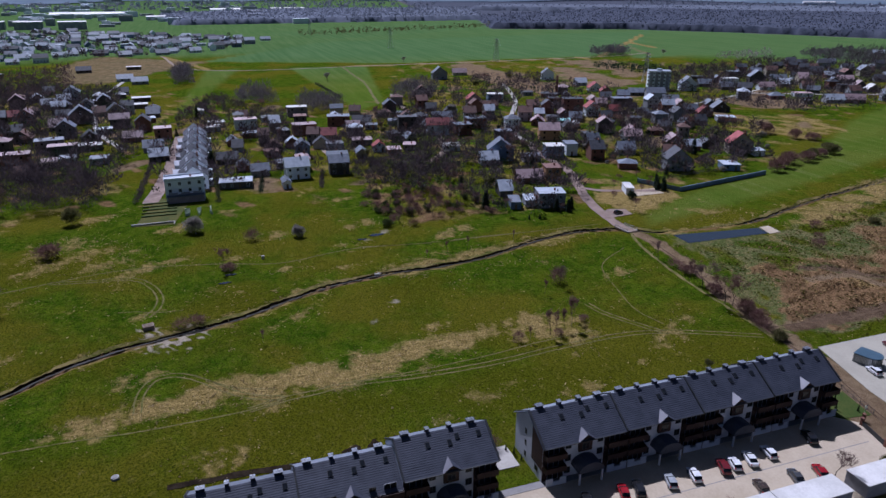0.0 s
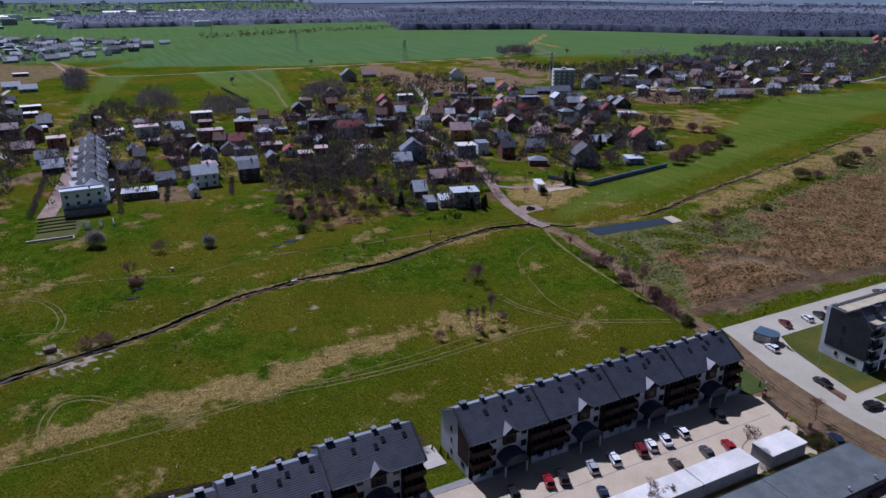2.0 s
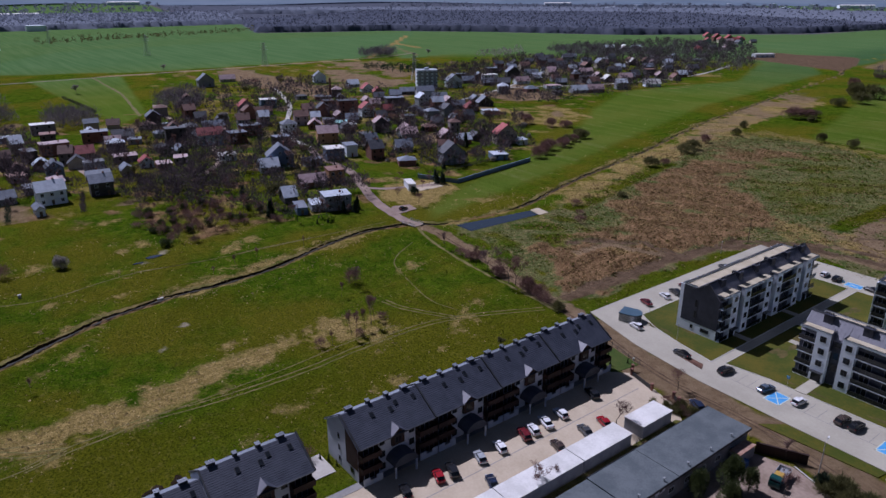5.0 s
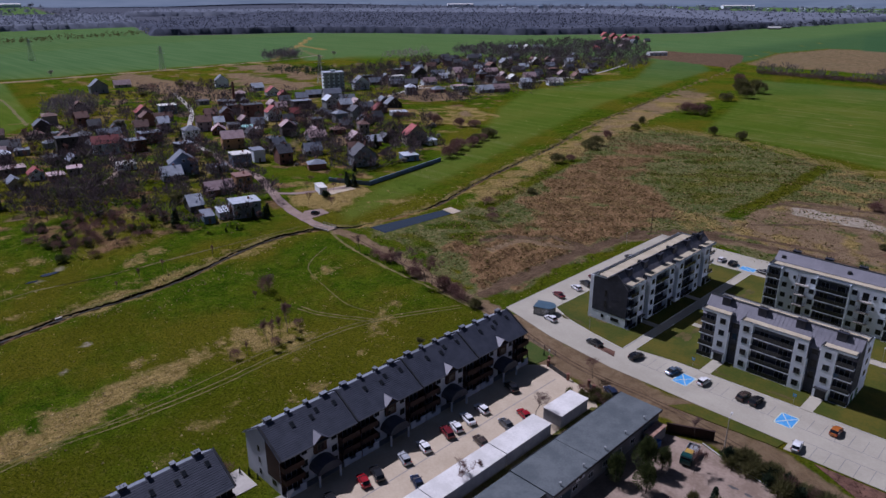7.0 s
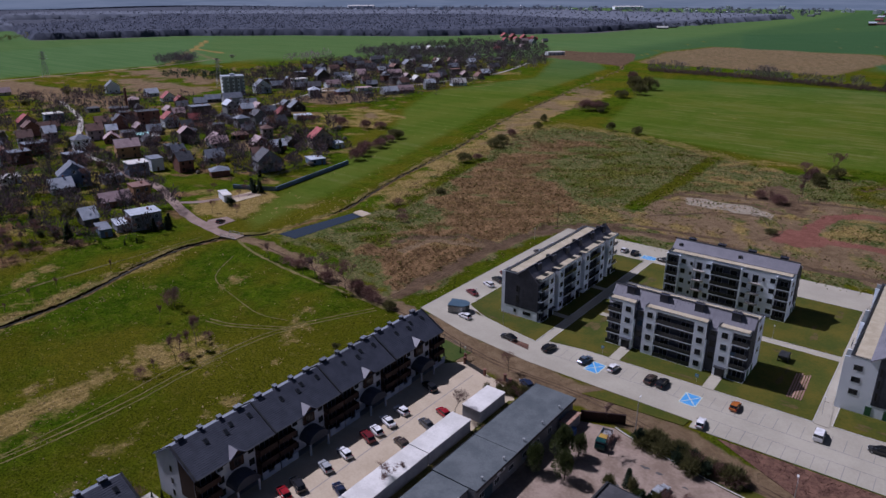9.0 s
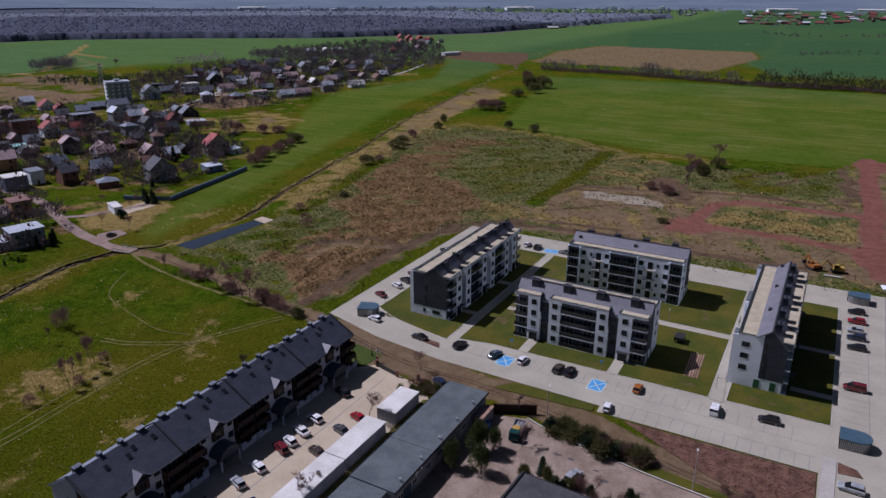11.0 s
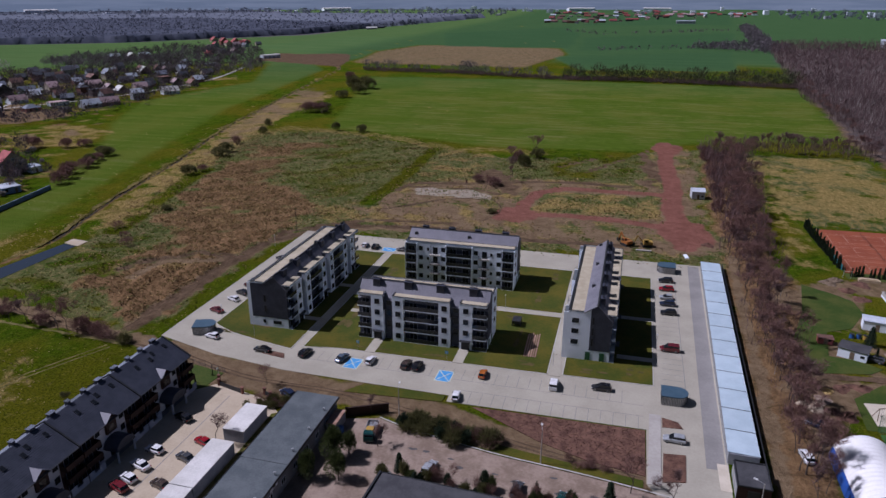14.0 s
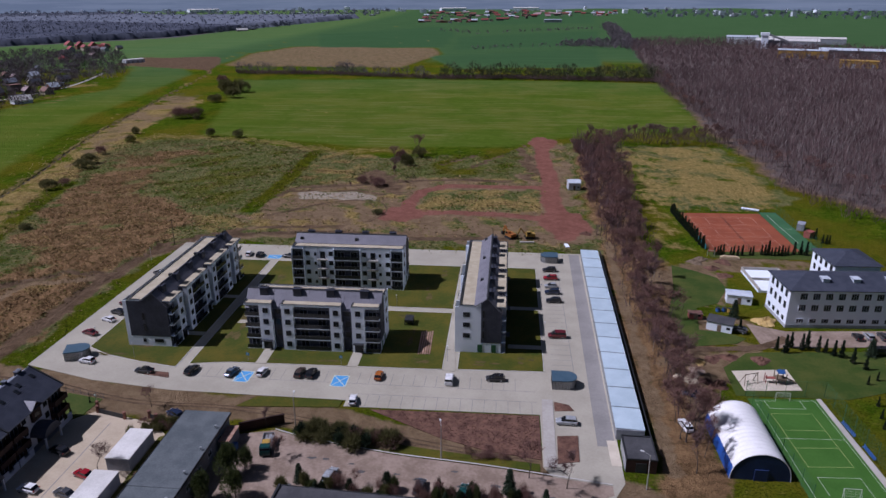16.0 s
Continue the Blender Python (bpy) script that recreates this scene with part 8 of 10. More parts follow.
for key, x, y, w, h in (("bare_0", -142, 70, 2.6, 2.4), ("bare_1", -147, 92, 3, 1.6), ("bare_2", -142, 82, 3, 1.5), ("bare_0", -245, -52, 9, 5), ("white_0", -239, 29, 5.5, 4), ("bare_1", -242, 13, 5, 3.6), ("white_0", -258, -6, 8, 5.5), ("green_0", -281, -49, 8, 6.5), ("bare_2", -180, -6, 5, 2.2), ("bare_1", -179, -11, 5, 2), ("bare_0", -173, 97, 5, 4), ("bare_1", -131, 135.6, 6, 3.4), ("bare_2", -135, 136.4, 6, 4),
                          ("bare_0", -127, 134.6, 5, 2.6), ("bare_1", -138, 136.4, 5, 3), ("bare_2", -149, 137, 6, 3), ("bare_0", -165, 138.4, 6, 3), ("bare_1", -170, 139, 5, 2.4), ("green_1", -121, 133.4, 4, 2.6), ("bare_1", -104.6, 47, 3.6, 2.2), ("bare_2", -215, 4, 6, 1.8), ("bare_0", -170, 196, 5, 2.6), ("bare_2", -186, 212, 5, 2.4), ("green_2", -183, 238, 5, 2), ("bare_1", -177, 205, 4, 1.8)):
    shrub(key, x, y, w, h, "meadow shrubs")
# bushes on the waste ground, along the creek and at field edges
for key, x, y, w, h in (("green_0", -209, 292, 13, 6), ("green_1", -216, 333, 14, 7), ("green_2", -220, 344, 12, 7), ("bare_0", -226, 365, 9, 6), ("green_1", -227, 399, 8, 6), ("green_2", -237, 425, 7, 5), ("green_0", -185, 419, 9, 7), ("green_1", -167, 418, 10, 7), ("bare_1", -234, 481, 22, 9), ("bare_2", -226, 486, 18, 9), ("green_0", -220, 478, 9, 5), ("green_2", -228, 498, 12, 7), ("green_1", -240, 560, 16, 9), ("green_2", -236, 585, 20, 12), ("green_0", -250, 610, 22, 15),
                        ("green_1", -240, 620, 22, 16), ("green_2", -262, 640, 18, 12), ("bare_0", -285, 690, 16, 9), ("bare_1", -206, 300, 8, 4), ("green_0", -52, 352, 11, 8), ("bare_2", -56, 360, 10, 8), ("green_1", -48, 372, 10, 8), ("bare_0", -60, 312, 12, 5), ("bare_1", -68, 316, 9, 4), ("green_2", -52, 268, 8, 2.5)):
    shrub(key, x, y, 0.76 * w, 0.8 * h, "field-edge shrubs")
for key, x, y, s in (("bare_0", -54, 330, 11), ("bare_1", -50, 380, 12), ("bare_3", -58, 355, 11), ("slim_1", -62, 306, 7), ("slim_2", -53, 318, 9), ("slim_0", -70, 300, 5)):
    tree(key, x, y, s)
rnd = random.Random(33)
for x, y in ((-257, 260), (-262, 269), (-267, 279), (-269, 290), (-273, 299), (-275, 307), (-277, 317), (-284, 322), (-315, 328), (-307, 336), (-331, 325)):
    shrub(rnd.choice(("bare_0", "bare_1", "bare_2", "green_0")), x, y, rnd.uniform(7, 11), rnd.uniform(3.5, 6), "garden edge shrubs")
# yard and car park
for key, x, y, s in (("bare_0", -74.6, 102, 7), ("bare_1", -71, 76, 6), ("bare_2", -70.8, 80, 4), ("bare_3", -75.6, 124.6, 5.5), ("bare_4", 12.6, 105.6, 8.5), ("bare_5", 5.8, 108, 7.5), ("bare_1", -43, 109.2, 5.5), ("bare_2", -48, 119.4, 5), ("bare_3", -26, 102.6, 4), ("slim_1", -10, 100, 5)):
    tree(key, x, y, s, group="yard trees")
for key, x, y, s in (("pine", -49.4, 103, 8), ("pine", -46.4, 97.6, 7), ("pine", -52, 97, 6.5), ("pine", -47.6, 105.6, 5.5), ("spruce_0", 2.2, 103.4, 5.5), ("spruce_1", -36.4, 103.2, 4.2), ("spruce_2", -32.4, 99.6, 3.4), ("spruce_0", -9, 98.6, 3.6), ("spruce_1", 8.6, 101.2, 3.4)):
    tree(key, x, y, s, group="yard conifers")
rnd = random.Random(77)
for k in range(52):
    x = rnd.uniform(-42, 6)
    shrub(rnd.choice(("evergreen_0", "evergreen_1", "evergreen_2", "green_0", "bare_0", "bare_2")), x, 100.5 + rnd.uniform(-1.2, 1.6) - 0.02 * x, rnd.uniform(1.5, 2.8), rnd.uniform(1.4, 3.2), "yard shrubs")
for k in range(26):
    x = rnd.uniform(-41, -20)
    shrub(rnd.choice(("green_0", "green_1", "bare_0", "green_2", "evergreen_0")), x, 117.2 - (x + 41) * 0.16 + rnd.uniform(-1.2, 3.0), rnd.uniform(3, 5), rnd.uniform(1.8, 3.2), "yard thicket")
for k in range(14):
    shrub(rnd.choice(("green_1", "green_2", "bare_1")), rnd.uniform(-75, -67), rnd.uniform(114, 119), rnd.uniform(1.6, 3.0), rnd.uniform(1.2, 2.2), "gate thicket")
for k in range(8):
    shrub("bare_0", rnd.uniform(-8, 2), rnd.uniform(113, 115.5), rnd.uniform(1.4, 2.4), rnd.uniform(0.8, 1.6), "verge shrubs")
for k in range(16):
    shrub("green_1" if k % 3 else "bare_2", -66.6 + rnd.uniform(-0.6, 0.6), 70 + 2.7 * k, 2.2, rnd.uniform(0.5, 1.0), "garage bank shrubs")
for k, (x, y) in enumerate(((-97, 122), (-95, 124), (-92, 121), (-94, 120.6), (-90, 125), (-101, 50), (-99, 50.6), (-102.6, 49), (-100, 42.6))):
    tree("thuja_0", x, y, 1.4 + 0.2 * (k % 3), group="garden thujas")
# tree belt behind the garages, by the school and courts
rnd = random.Random(91)
for k in range(84):
    y = 112 + 300 * (k + rnd.random()) / 84
    x0 = 36.5 if y < 235 else 36 + (y - 235) * 0.05
    x = x0 + rnd.uniform(0, 11 + (6 if y > 300 else 0))
    if y < 185:
        x = 36.2 + (x - 36) * 0.4
    tree(rnd.choice(("bare_0", "bare_1", "bare_2", "bare_3", "bare_4", "bare_5", "slim_0", "slim_1")), x, y, rnd.uniform(8.5, 14), group="tree belt")
for k in range(60):
    y = rnd.uniform(240, 420)
    shrub(rnd.choice(("bare_0", "bare_1", "bare_2")), rnd.uniform(37, 52), y, rnd.uniform(4, 7), rnd.uniform(2.5, 5), "belt undergrowth")
for k in range(22):
    x = 62 + 66 * (k + rnd.random()) / 22
    tree(rnd.choice(("bare_0", "bare_2", "bare_4", "slim_2")), x, 412 + rnd.uniform(-6, 14), rnd.uniform(8, 13), group="meadow edge trees")
for k in range(30):
    f = (k + rnd.random()) / 30
    x, y = (128 + 22 * f, 470 + 300 * f) if k % 2 else (122 + 60 * f * f, 440 - 180 * f)
    tree(rnd.choice(("bare_0", "bare_1", "bare_3", "bare_5")), x + rnd.uniform(-3, 5), y, rnd.uniform(9, 13), group="wood edge trees")
for k in range(18):
    y = 118 + 122 * (k + rnd.random()) / 18
    tree(rnd.choice(("bare_0", "bare_1", "bare_3", "bare_4", "bare_5")), rnd.uniform(36, 41 if y < 175 else 48), y, rnd.uniform(6, 11), group="tree belt")
for x, y in ((69, 163.4), (70.6, 162), (73, 165), (75.2, 163.8), (77, 165.2), (79, 163.4), (80.6, 163), (82, 161.4), (83.4, 160.6), (85, 158), (86.6, 155), (62.6, 172.4)):
    tree("thuja_1", x, y, 4.0 + (x * 7 % 3) * 0.6, group="school thujas")
for k, (x, y) in enumerate(((71.6, 231.4), (72.6, 231.3), (73.6, 231.8), (74.6, 231.6), (77, 231.4), (78, 231.6), (79.3, 231.3), (80.8, 231.5), (83.6, 232), (84.6, 232.2), (87.6, 232.8), (88.6, 232.4), (90.8, 232.2), (91.8, 232), (93, 232.2), (94.2, 232.4), (95.4, 233), (96.6, 233.6))):
    tree("thuja_0", x, y, 3.2 + (k * 5 % 4) * 0.35, group="court thujas")
for x, y, high in ((89.8, 232.7, 5.6), (98.7, 233.9, 5.0), (101, 234.2, 5.2), (102.6, 233.5, 5.4), (112.4, 251, 4.6), (113.2, 246.8, 3.8), (114.2, 246, 3.8), (115.4, 246.4, 3.4)):
    tree("thuja_1", x, y, high, group="court thujas")
for k in range(27):
    tree("thuja_1", 69.4 - 0.045 * 1.66 * k + rnd.uniform(-0.3, 0.3), 238 + 1.66 * k, rnd.uniform(3.6, 5.2), group="court hedge thujas")
tree("willow", 92, 149, 8.5)
tree("spruce_1", 63.8, 181.6, 5.5)
for x, y in ((87, 150), (88.6, 146), (86, 143), (82, 139), (80.4, 134), (84, 148), (79, 130)):
    tree("thuja_1", x, y, 2.6, group="pitch thujas")
tree("spruce_2", 91, 162, 5.0)

# ---------- woods and hedgerows, past counting ----------
def wood_stuff(name, label, outline, spacing, height, material, seed, nblade=8, width=1.6, lean=0.22, keep=1.0, zfun=None, clump=0.0, rise=0.75):
    rng = np.random.default_rng(seed)
    pts = np.array(outline, float)
    lo, hi = pts.min(0), pts.max(0)
    nx, ny = max(1, int((hi[0] - lo[0]) / spacing)), max(1, int((hi[1] - lo[1]) / spacing))
    g = np.stack(np.meshgrid(lo[0] + (np.arange(nx) + 0.5) * spacing, lo[1] + (np.arange(ny) + 0.5) * spacing), -1).reshape(-1, 2)
    g = g + rng.uniform(-0.5, 0.5, g.shape) * spacing
    g = g[(inside(g, outline, 1.0) > 0.5) & (rng.random(len(g)) < keep)]
    if clump:
        g = g[wave(g, clump, seed) > -0.55]
    n = len(g)
    size = height * rng.uniform(0.62, 1.26, n)
    base = zfun(g) if zfun else np.zeros(n)
    P = np.repeat(np.c_[g, base], nblade, 0)
    S = np.repeat(size, nblade)
    m = len(P)
    # blades fill an egg-shaped crown and point out and up
    off = rng.normal(0, 1, (m, 3))
    off *= (rng.uniform(0.25, 1.0, m) ** 0.6 / np.linalg.norm(off, axis=1))[:, None]
    way = off * (1, 1, 0.7) + rng.normal(0, 0.35, (m, 3)) + (0, 0, rise)
    way /= np.linalg.norm(way, axis=1, keepdims=True)
    reach = S * rng.uniform(0.14, 0.30, m) * (1 + 0.55 * (rise > 1))
    crown = off * np.c_[S * lean * 1.3, S * lean * 1.3, S * 0.36]
    start = S * 0.56 + crown[:, 2] - 0.4 * reach
    # every tree's first blade is its trunk
    trunk = np.arange(m) % nblade == 0
    way[trunk], start[trunk], reach[trunk] = (0, 0, 1), 0, S[trunk] * 0.75
    foot = P + np.c_[crown[:, 0] * ~trunk, crown[:, 1] * ~trunk, np.maximum(start, 0)]
    tip = foot + way * reach[:, None]
    w = np.cross(way, rng.normal(0, 1, (m, 3)))
    w /= np.linalg.norm(w, axis=1, keepdims=True)
    w *= (np.where(trunk, 0.30, 1.35) * width * rng.uniform(0.5, 1, m))[:, None]
    mid = foot * 0.5 + tip * 0.5
    verts = np.stack([foot, mid - w / 2, tip, mid + w / 2], 1).reshape(-1, 3)
    me = bpy.data.meshes.new(name)
    me.from_pydata(verts.tolist(), [], np.arange(4 * m).reshape(-1, 4).tolist())
    me.materials.append(MAT[material])
    me.update()
    return tagged(new(name, me), label, "woodland", kind="stuff")


def far_ground(g):
    r = np.hypot(*g.T)
    return 48 * np.clip((r - 2400) / 2800, 0, 1) ** 1.5 + 9 * np.clip(wave(g, 1500, 4), 0, 2) * np.clip((r - 2600) / 900, 0, 1)


def canopy(label, outline, spacing, height, seed, material="canopy_hazed"):
    """The closed crowns of a far wood as one uneven skin under the single blades."""
    rng = np.random.default_rng(seed)
    pts = np.array(outline, float)
    lo, hi = pts.min(0) - spacing, pts.max(0) + spacing
    nx, ny = int((hi[0] - lo[0]) / spacing) + 1, int((hi[1] - lo[1]) / spacing) + 1
    g = np.stack(np.meshgrid(lo[0] + np.arange(nx) * spacing, lo[1] + np.arange(ny) * spacing), -1).reshape(-1, 2)
    g = g + rng.uniform(-0.4, 0.4, g.shape) * spacing
    within = inside(g, outline, 1.0) > 0.5
    z = far_ground(g) + np.where(within, height * rng.uniform(0.66, 0.84, len(g)), -0.5)
    n = np.arange(nx * ny).reshape(ny, nx)
    q = np.stack([n[:-1, :-1], n[:-1, 1:], n[1:, 1:], n[1:, :-1]], -1).reshape(-1, 4)
    q = q[within[q].any(1)]
    me = bpy.data.meshes.new("forest_canopy")
    me.from_pydata(np.c_[g, z].tolist(), [], q.tolist())
    me.materials.append(MAT[material])
    me.polygons.foreach_set("use_smooth", [True] * len(me.polygons))
    me.update()
    tagged(new("forest_canopy", me), label, "woodland", kind="stuff")


# far crowns and blades carry their haze in the material colour
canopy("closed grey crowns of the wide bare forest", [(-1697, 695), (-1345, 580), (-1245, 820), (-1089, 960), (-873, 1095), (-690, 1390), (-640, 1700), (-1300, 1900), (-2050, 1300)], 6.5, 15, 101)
canopy("closed grey crowns of the far forest", [(-2050, 1300), (-1300, 1900), (-640, 1700), (-520, 2450), (-1300, 2350), (-2000, 1850), (-2480, 1100), (-2300, 900)], 12, 17, 102, "canopy_far_hazed")
canopy("closed grey crowns of the far wood strip", [(-1690, 700), (-2300, 900), (-2400, 300), (-2100, -60), (-1680, -20), (-1690, 335)], 9, 14, 103, "canopy_far_hazed")
wood_stuff("forest", "wide bare grey-brown forest behind the fields", [(-1697, 695), (-1345, 580), (-1245, 820), (-1089, 960), (-873, 1095), (-690, 1390), (-640, 1700), (-1300, 1900), (-2050, 1300)], 11.5, 15, "forest_hazed", 1, 9, 2.0)
wood_stuff("forest", "far bare forest on the horizon", [(-2050, 1300), (-1300, 1900), (-640, 1700), (-520, 2450), (-1300, 2350), (-2000, 1850), (-2480, 1100), (-2300, 900)], 22, 17, "forest_far_hazed", 2, 6, 6.0, zfun=far_ground)
wood_stuff("forest", "far strip of bare forest", [(-1690, 700), (-2300, 900), (-2400, 300), (-2100, -60), (-1680, -20), (-1690, 335)], 13, 15, "forest_far_hazed", 3, 8, 5.0, zfun=far_ground)
wood_stuff("woodland", "bare brown birch wood behind the school", [(150, 800), (132, 620), (131, 462), (128, 330), (150, 274), (330, 300), (460, 700), (330, 820)], 5.2, 11, "forest_brown", 7, 26, 0.19, 0.20, rise=4.6)
wood_stuff("woodland", "bare brown wood beyond the birches", [(150, 800), (330, 820), (460, 700), (600, 1000), (380, 1320), (215, 1300), (178, 1100)], 9, 12, "forest_brown", 8, 16, 0.5, 0.24, rise=3.6)
wood_stuff("woodland", "thin shelter belt between fields", [(176, 1100), (215, 1300), (260, 1900), (230, 1900), (180, 1320)], 9, 13, "thicket_bare", 9, 18, 1.6)
wood_stuff("hedgerow", "low bare hedge along the green field", [(-300, 770), (-186, 768), (-72, 736), (-72, 726), (-190, 756), (-298, 758)], 2.4, 4.5, "forest_brown", 10, 22, 0.42, rise=1.4)
wood_stuff("hedgerow", "bare hedge with budding trees along the field", [(-72, 745), (0, 748), (148, 730), (148, 714), (-2, 732), (-72, 725)], 2.4, 4.5, "forest_brown", 11, 24, 0.42, rise=1.4)
wood_stuff("hedgerow", "tall budding trees in the field hedge", [(-72, 752), (0, 756), (150, 742), (148, 718), (-2, 734), (-72, 728)], 8.5, 15, "hedge_bud", 36, 130, 0.42, 0.34)
wood_stuff("hedgerow", "tall bare trees in the low hedge", [(-300, 782), (-186, 778), (-72, 748), (-72, 730), (-190, 760), (-298, 762)], 10, 13, "thicket_bare", 37, 110, 0.42, 0.32, keep=0.6)
wood_stuff("hedgerow", "far line of field trees", [(-1250, 180), (-1300, 380), (-1372, 590), (-1388, 588), (-1320, 380), (-1268, 180)], 9, 12, "twig_green", 12, 14, 1.8)
wood_stuff("hedgerow", "bare thicket at the field corner", [(73, 1187), (201, 1113), (240, 1284), (147, 1300), (91, 1250)], 8, 10, "thicket_bare", 13, 14, 1.8)
wood_stuff("hedgerow", "thin far hedge between green fields", [(-170, 1652), (-69, 1510), (49, 1606), (264, 1772), (260, 1790), (45, 1626), (-66, 1532), (-164, 1668)], 11, 9, "thicket_bare", 38, 12, 1.8, keep=0.8)
wood_stuff("hedgerow", "thin hedge on the field edge", [(-62, 1112), (60, 1180), (160, 1230), (156, 1216), (60, 1166), (-60, 1100)], 9, 8, "thicket_bare", 39, 12, 1.5, keep=0.7)
wood_stuff("forest", "far woods on the plain", [(-2500, 300), (-2600, 900), (-3150, 900), (-3000, -900), (-2500, -1000)], 42, 15, "forest_far_hazed", 40, 7, 15.0, keep=0.7, zfun=far_ground)
wood_stuff("forest", "far woods on the plain", [(-520, 2450), (-1300, 2350), (-2300, 1500), (-2600, 1700), (-1800, 2650), (-500, 3150)], 42, 15, "forest_far_hazed", 41, 7, 15.0, keep=0.65, zfun=far_ground)
wood_stuff("forest", "far woods on the plain", [(420, 2500), (1300, 2300), (1700, 2700), (500, 3150)], 42, 14, "forest_far_hazed", 42, 7, 13.0, keep=0.6, zfun=far_ground)
rnd = random.Random(14)
for k in range(58):
    x, y = rnd.uniform(-286, -240), rnd.uniform(62, 106)
    if inside(np.array([[x, y]]), [(-262, 60), (-284, 66), (-286, 92), (-262, 106), (-241, 104), (-236, 82), (-240, 64)], 1.0)[0] > 0.5:
        tree(rnd.choice(("bare_0", "bare_2", "bare_4", "slim_1", "slim_2")), x, y, rnd.uniform(3.5, 7), group="village edge trees")
        shrub(rnd.choice(("bare_0", "bare_1", "bare_2", "evergreen_1")), x + rnd.uniform(-4, 4), y + rnd.uniform(-4, 4), rnd.uniform(2.5, 5), rnd.uniform(1.5, 3), "village edge shrubs")
wood_stuff("thicket", "bare garden thicket behind the houses", [(-300, 70), (-340, 80), (-330, 118), (-288, 112)], 3.6, 6.5, "twig_garden", 15, 60, 0.16)
wood_stuff("thicket", "bare grove at the edge of the village", [(-300, -40), (-330, -38), (-370, -60), (-345, -110), (-300, -100), (-292, -60)], 4.6, 9.5, "twig_garden", 17, 90, 0.16, keep=0.85)
wood_stuff("thicket", "dark grove in the fields", [(-668, -14), (-740, -20), (-800, -8), (-800, 4), (-664, 4)], 6.5, 11, "thicket_bare", 18, 70, 0.5)
wood_stuff("thicket", "bare scrub at the suburb's edge", [(-560, -140), (-760, -190), (-840, -120), (-640, -90)], 8.0, 9, "forest_brown", 19, 16, 0.9)
wood_stuff("thicket", "bare woodland strip in the fields", [(-494, 66), (-479, 94), (-530, 104), (-548, 78)], 5.5, 11, "thicket_bare", 20, 70, 0.32)
wood_stuff("thicket", "bare trees beside the green field", [(-528, 144), (-514, 170), (-560, 196), (-604, 190), (-580, 160)], 6.0, 11, "thicket_bare", 21, 70, 0.32)
wood_stuff("thicket", "bare trees at the garden plots", [(-547, 28), (-532, 56), (-585, 60), (-600, 36)], 5.5, 12, "thicket_bare", 43, 70, 0.32)
wood_stuff("thicket", "dark hedge along the dirt field", [(-560, 420), (-640, 470), (-690, 420), (-672, 405), (-630, 440), (-570, 400)][:4] + [(-600, 420)], 6, 7, "needle", 22, 16, 1.0)
wood_stuff("thicket", "grey thicket in the big field", [(-780, 470), (-800, 480), (-815, 530), (-790, 535), (-772, 505)], 6, 12, "thicket_bare", 23, 70, 0.5)
wood_stuff("thicket", "blossoming thicket by the orchard", [(-700, 590), (-735, 640), (-715, 690), (-680, 640)], 7, 10, "blossom", 24, 18, 1.0, keep=0.7)
wood_stuff("thicket", "dark garden trees north of the village", [(-720, 740), (-740, 830), (-640, 850), (-560, 800), (-600, 700), (-680, 700)], 8, 9, "thicket_bare", 25, 40, 0.5)
wood_stuff("thicket", "bare trees in the far village", [(-700, 1000), (-560, 1000), (-520, 860), (-420, 760), (-400, 700), (-470, 660), (-560, 720)], 10, 10, "thicket_bare", 26, 24, 0.9, keep=0.5)
wood_stuff("thicket", "bare trees round the far houses", [(-900, 1500), (-640, 1500), (-560, 1900), (-800, 1900)], 14, 12, "forest_hazed", 27, 9, 3.5, keep=0.7)
wood_stuff("woodland", "pale birch stems in the brown wood", [(165, 800), (140, 620), (138, 462), (140, 340), (165, 290), (330, 310), (460, 700), (330, 820)], 7, 13, "birch", 31, 5, 0.17, 0.16, rise=6.0)
wood_stuff("woodland", "dense bare undergrowth of the tree belt", [(34, 235), (36, 300), (38, 418), (64, 418), (56, 330), (50, 235)], 4.0, 8.5, "forest_brown", 32, 26, 0.17, rise=2.4)
wood_stuff("woodland", "bare brown scrub behind the garages", [(35, 135), (34, 235), (50, 235), (50, 190), (44, 150)], 4.6, 6, "forest_brown", 33, 24, 0.12, keep=0.7, rise=2.4)
wood_stuff("woodland", "bare trees at the grass field's edge", [(60, 408), (60, 424), (128, 430), (128, 412)], 4.0, 9, "forest_brown", 34, 26, 0.19, rise=2.4)
wood_stuff("woodland", "bare trees along the wood's edge", [(118, 330), (128, 330), (140, 285), (190, 255), (240, 240), (235, 225), (170, 235), (130, 275)], 4.4, 8, "forest_brown", 35, 26, 0.19, rise=2.4)

# the hazy distance, a plain self-lit ring with painted haze far behind the woods
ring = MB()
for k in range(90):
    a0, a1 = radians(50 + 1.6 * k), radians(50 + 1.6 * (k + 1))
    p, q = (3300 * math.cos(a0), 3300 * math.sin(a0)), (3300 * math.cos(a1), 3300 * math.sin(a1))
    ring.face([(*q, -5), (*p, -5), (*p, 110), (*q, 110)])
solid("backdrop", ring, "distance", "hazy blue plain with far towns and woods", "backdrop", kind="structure")

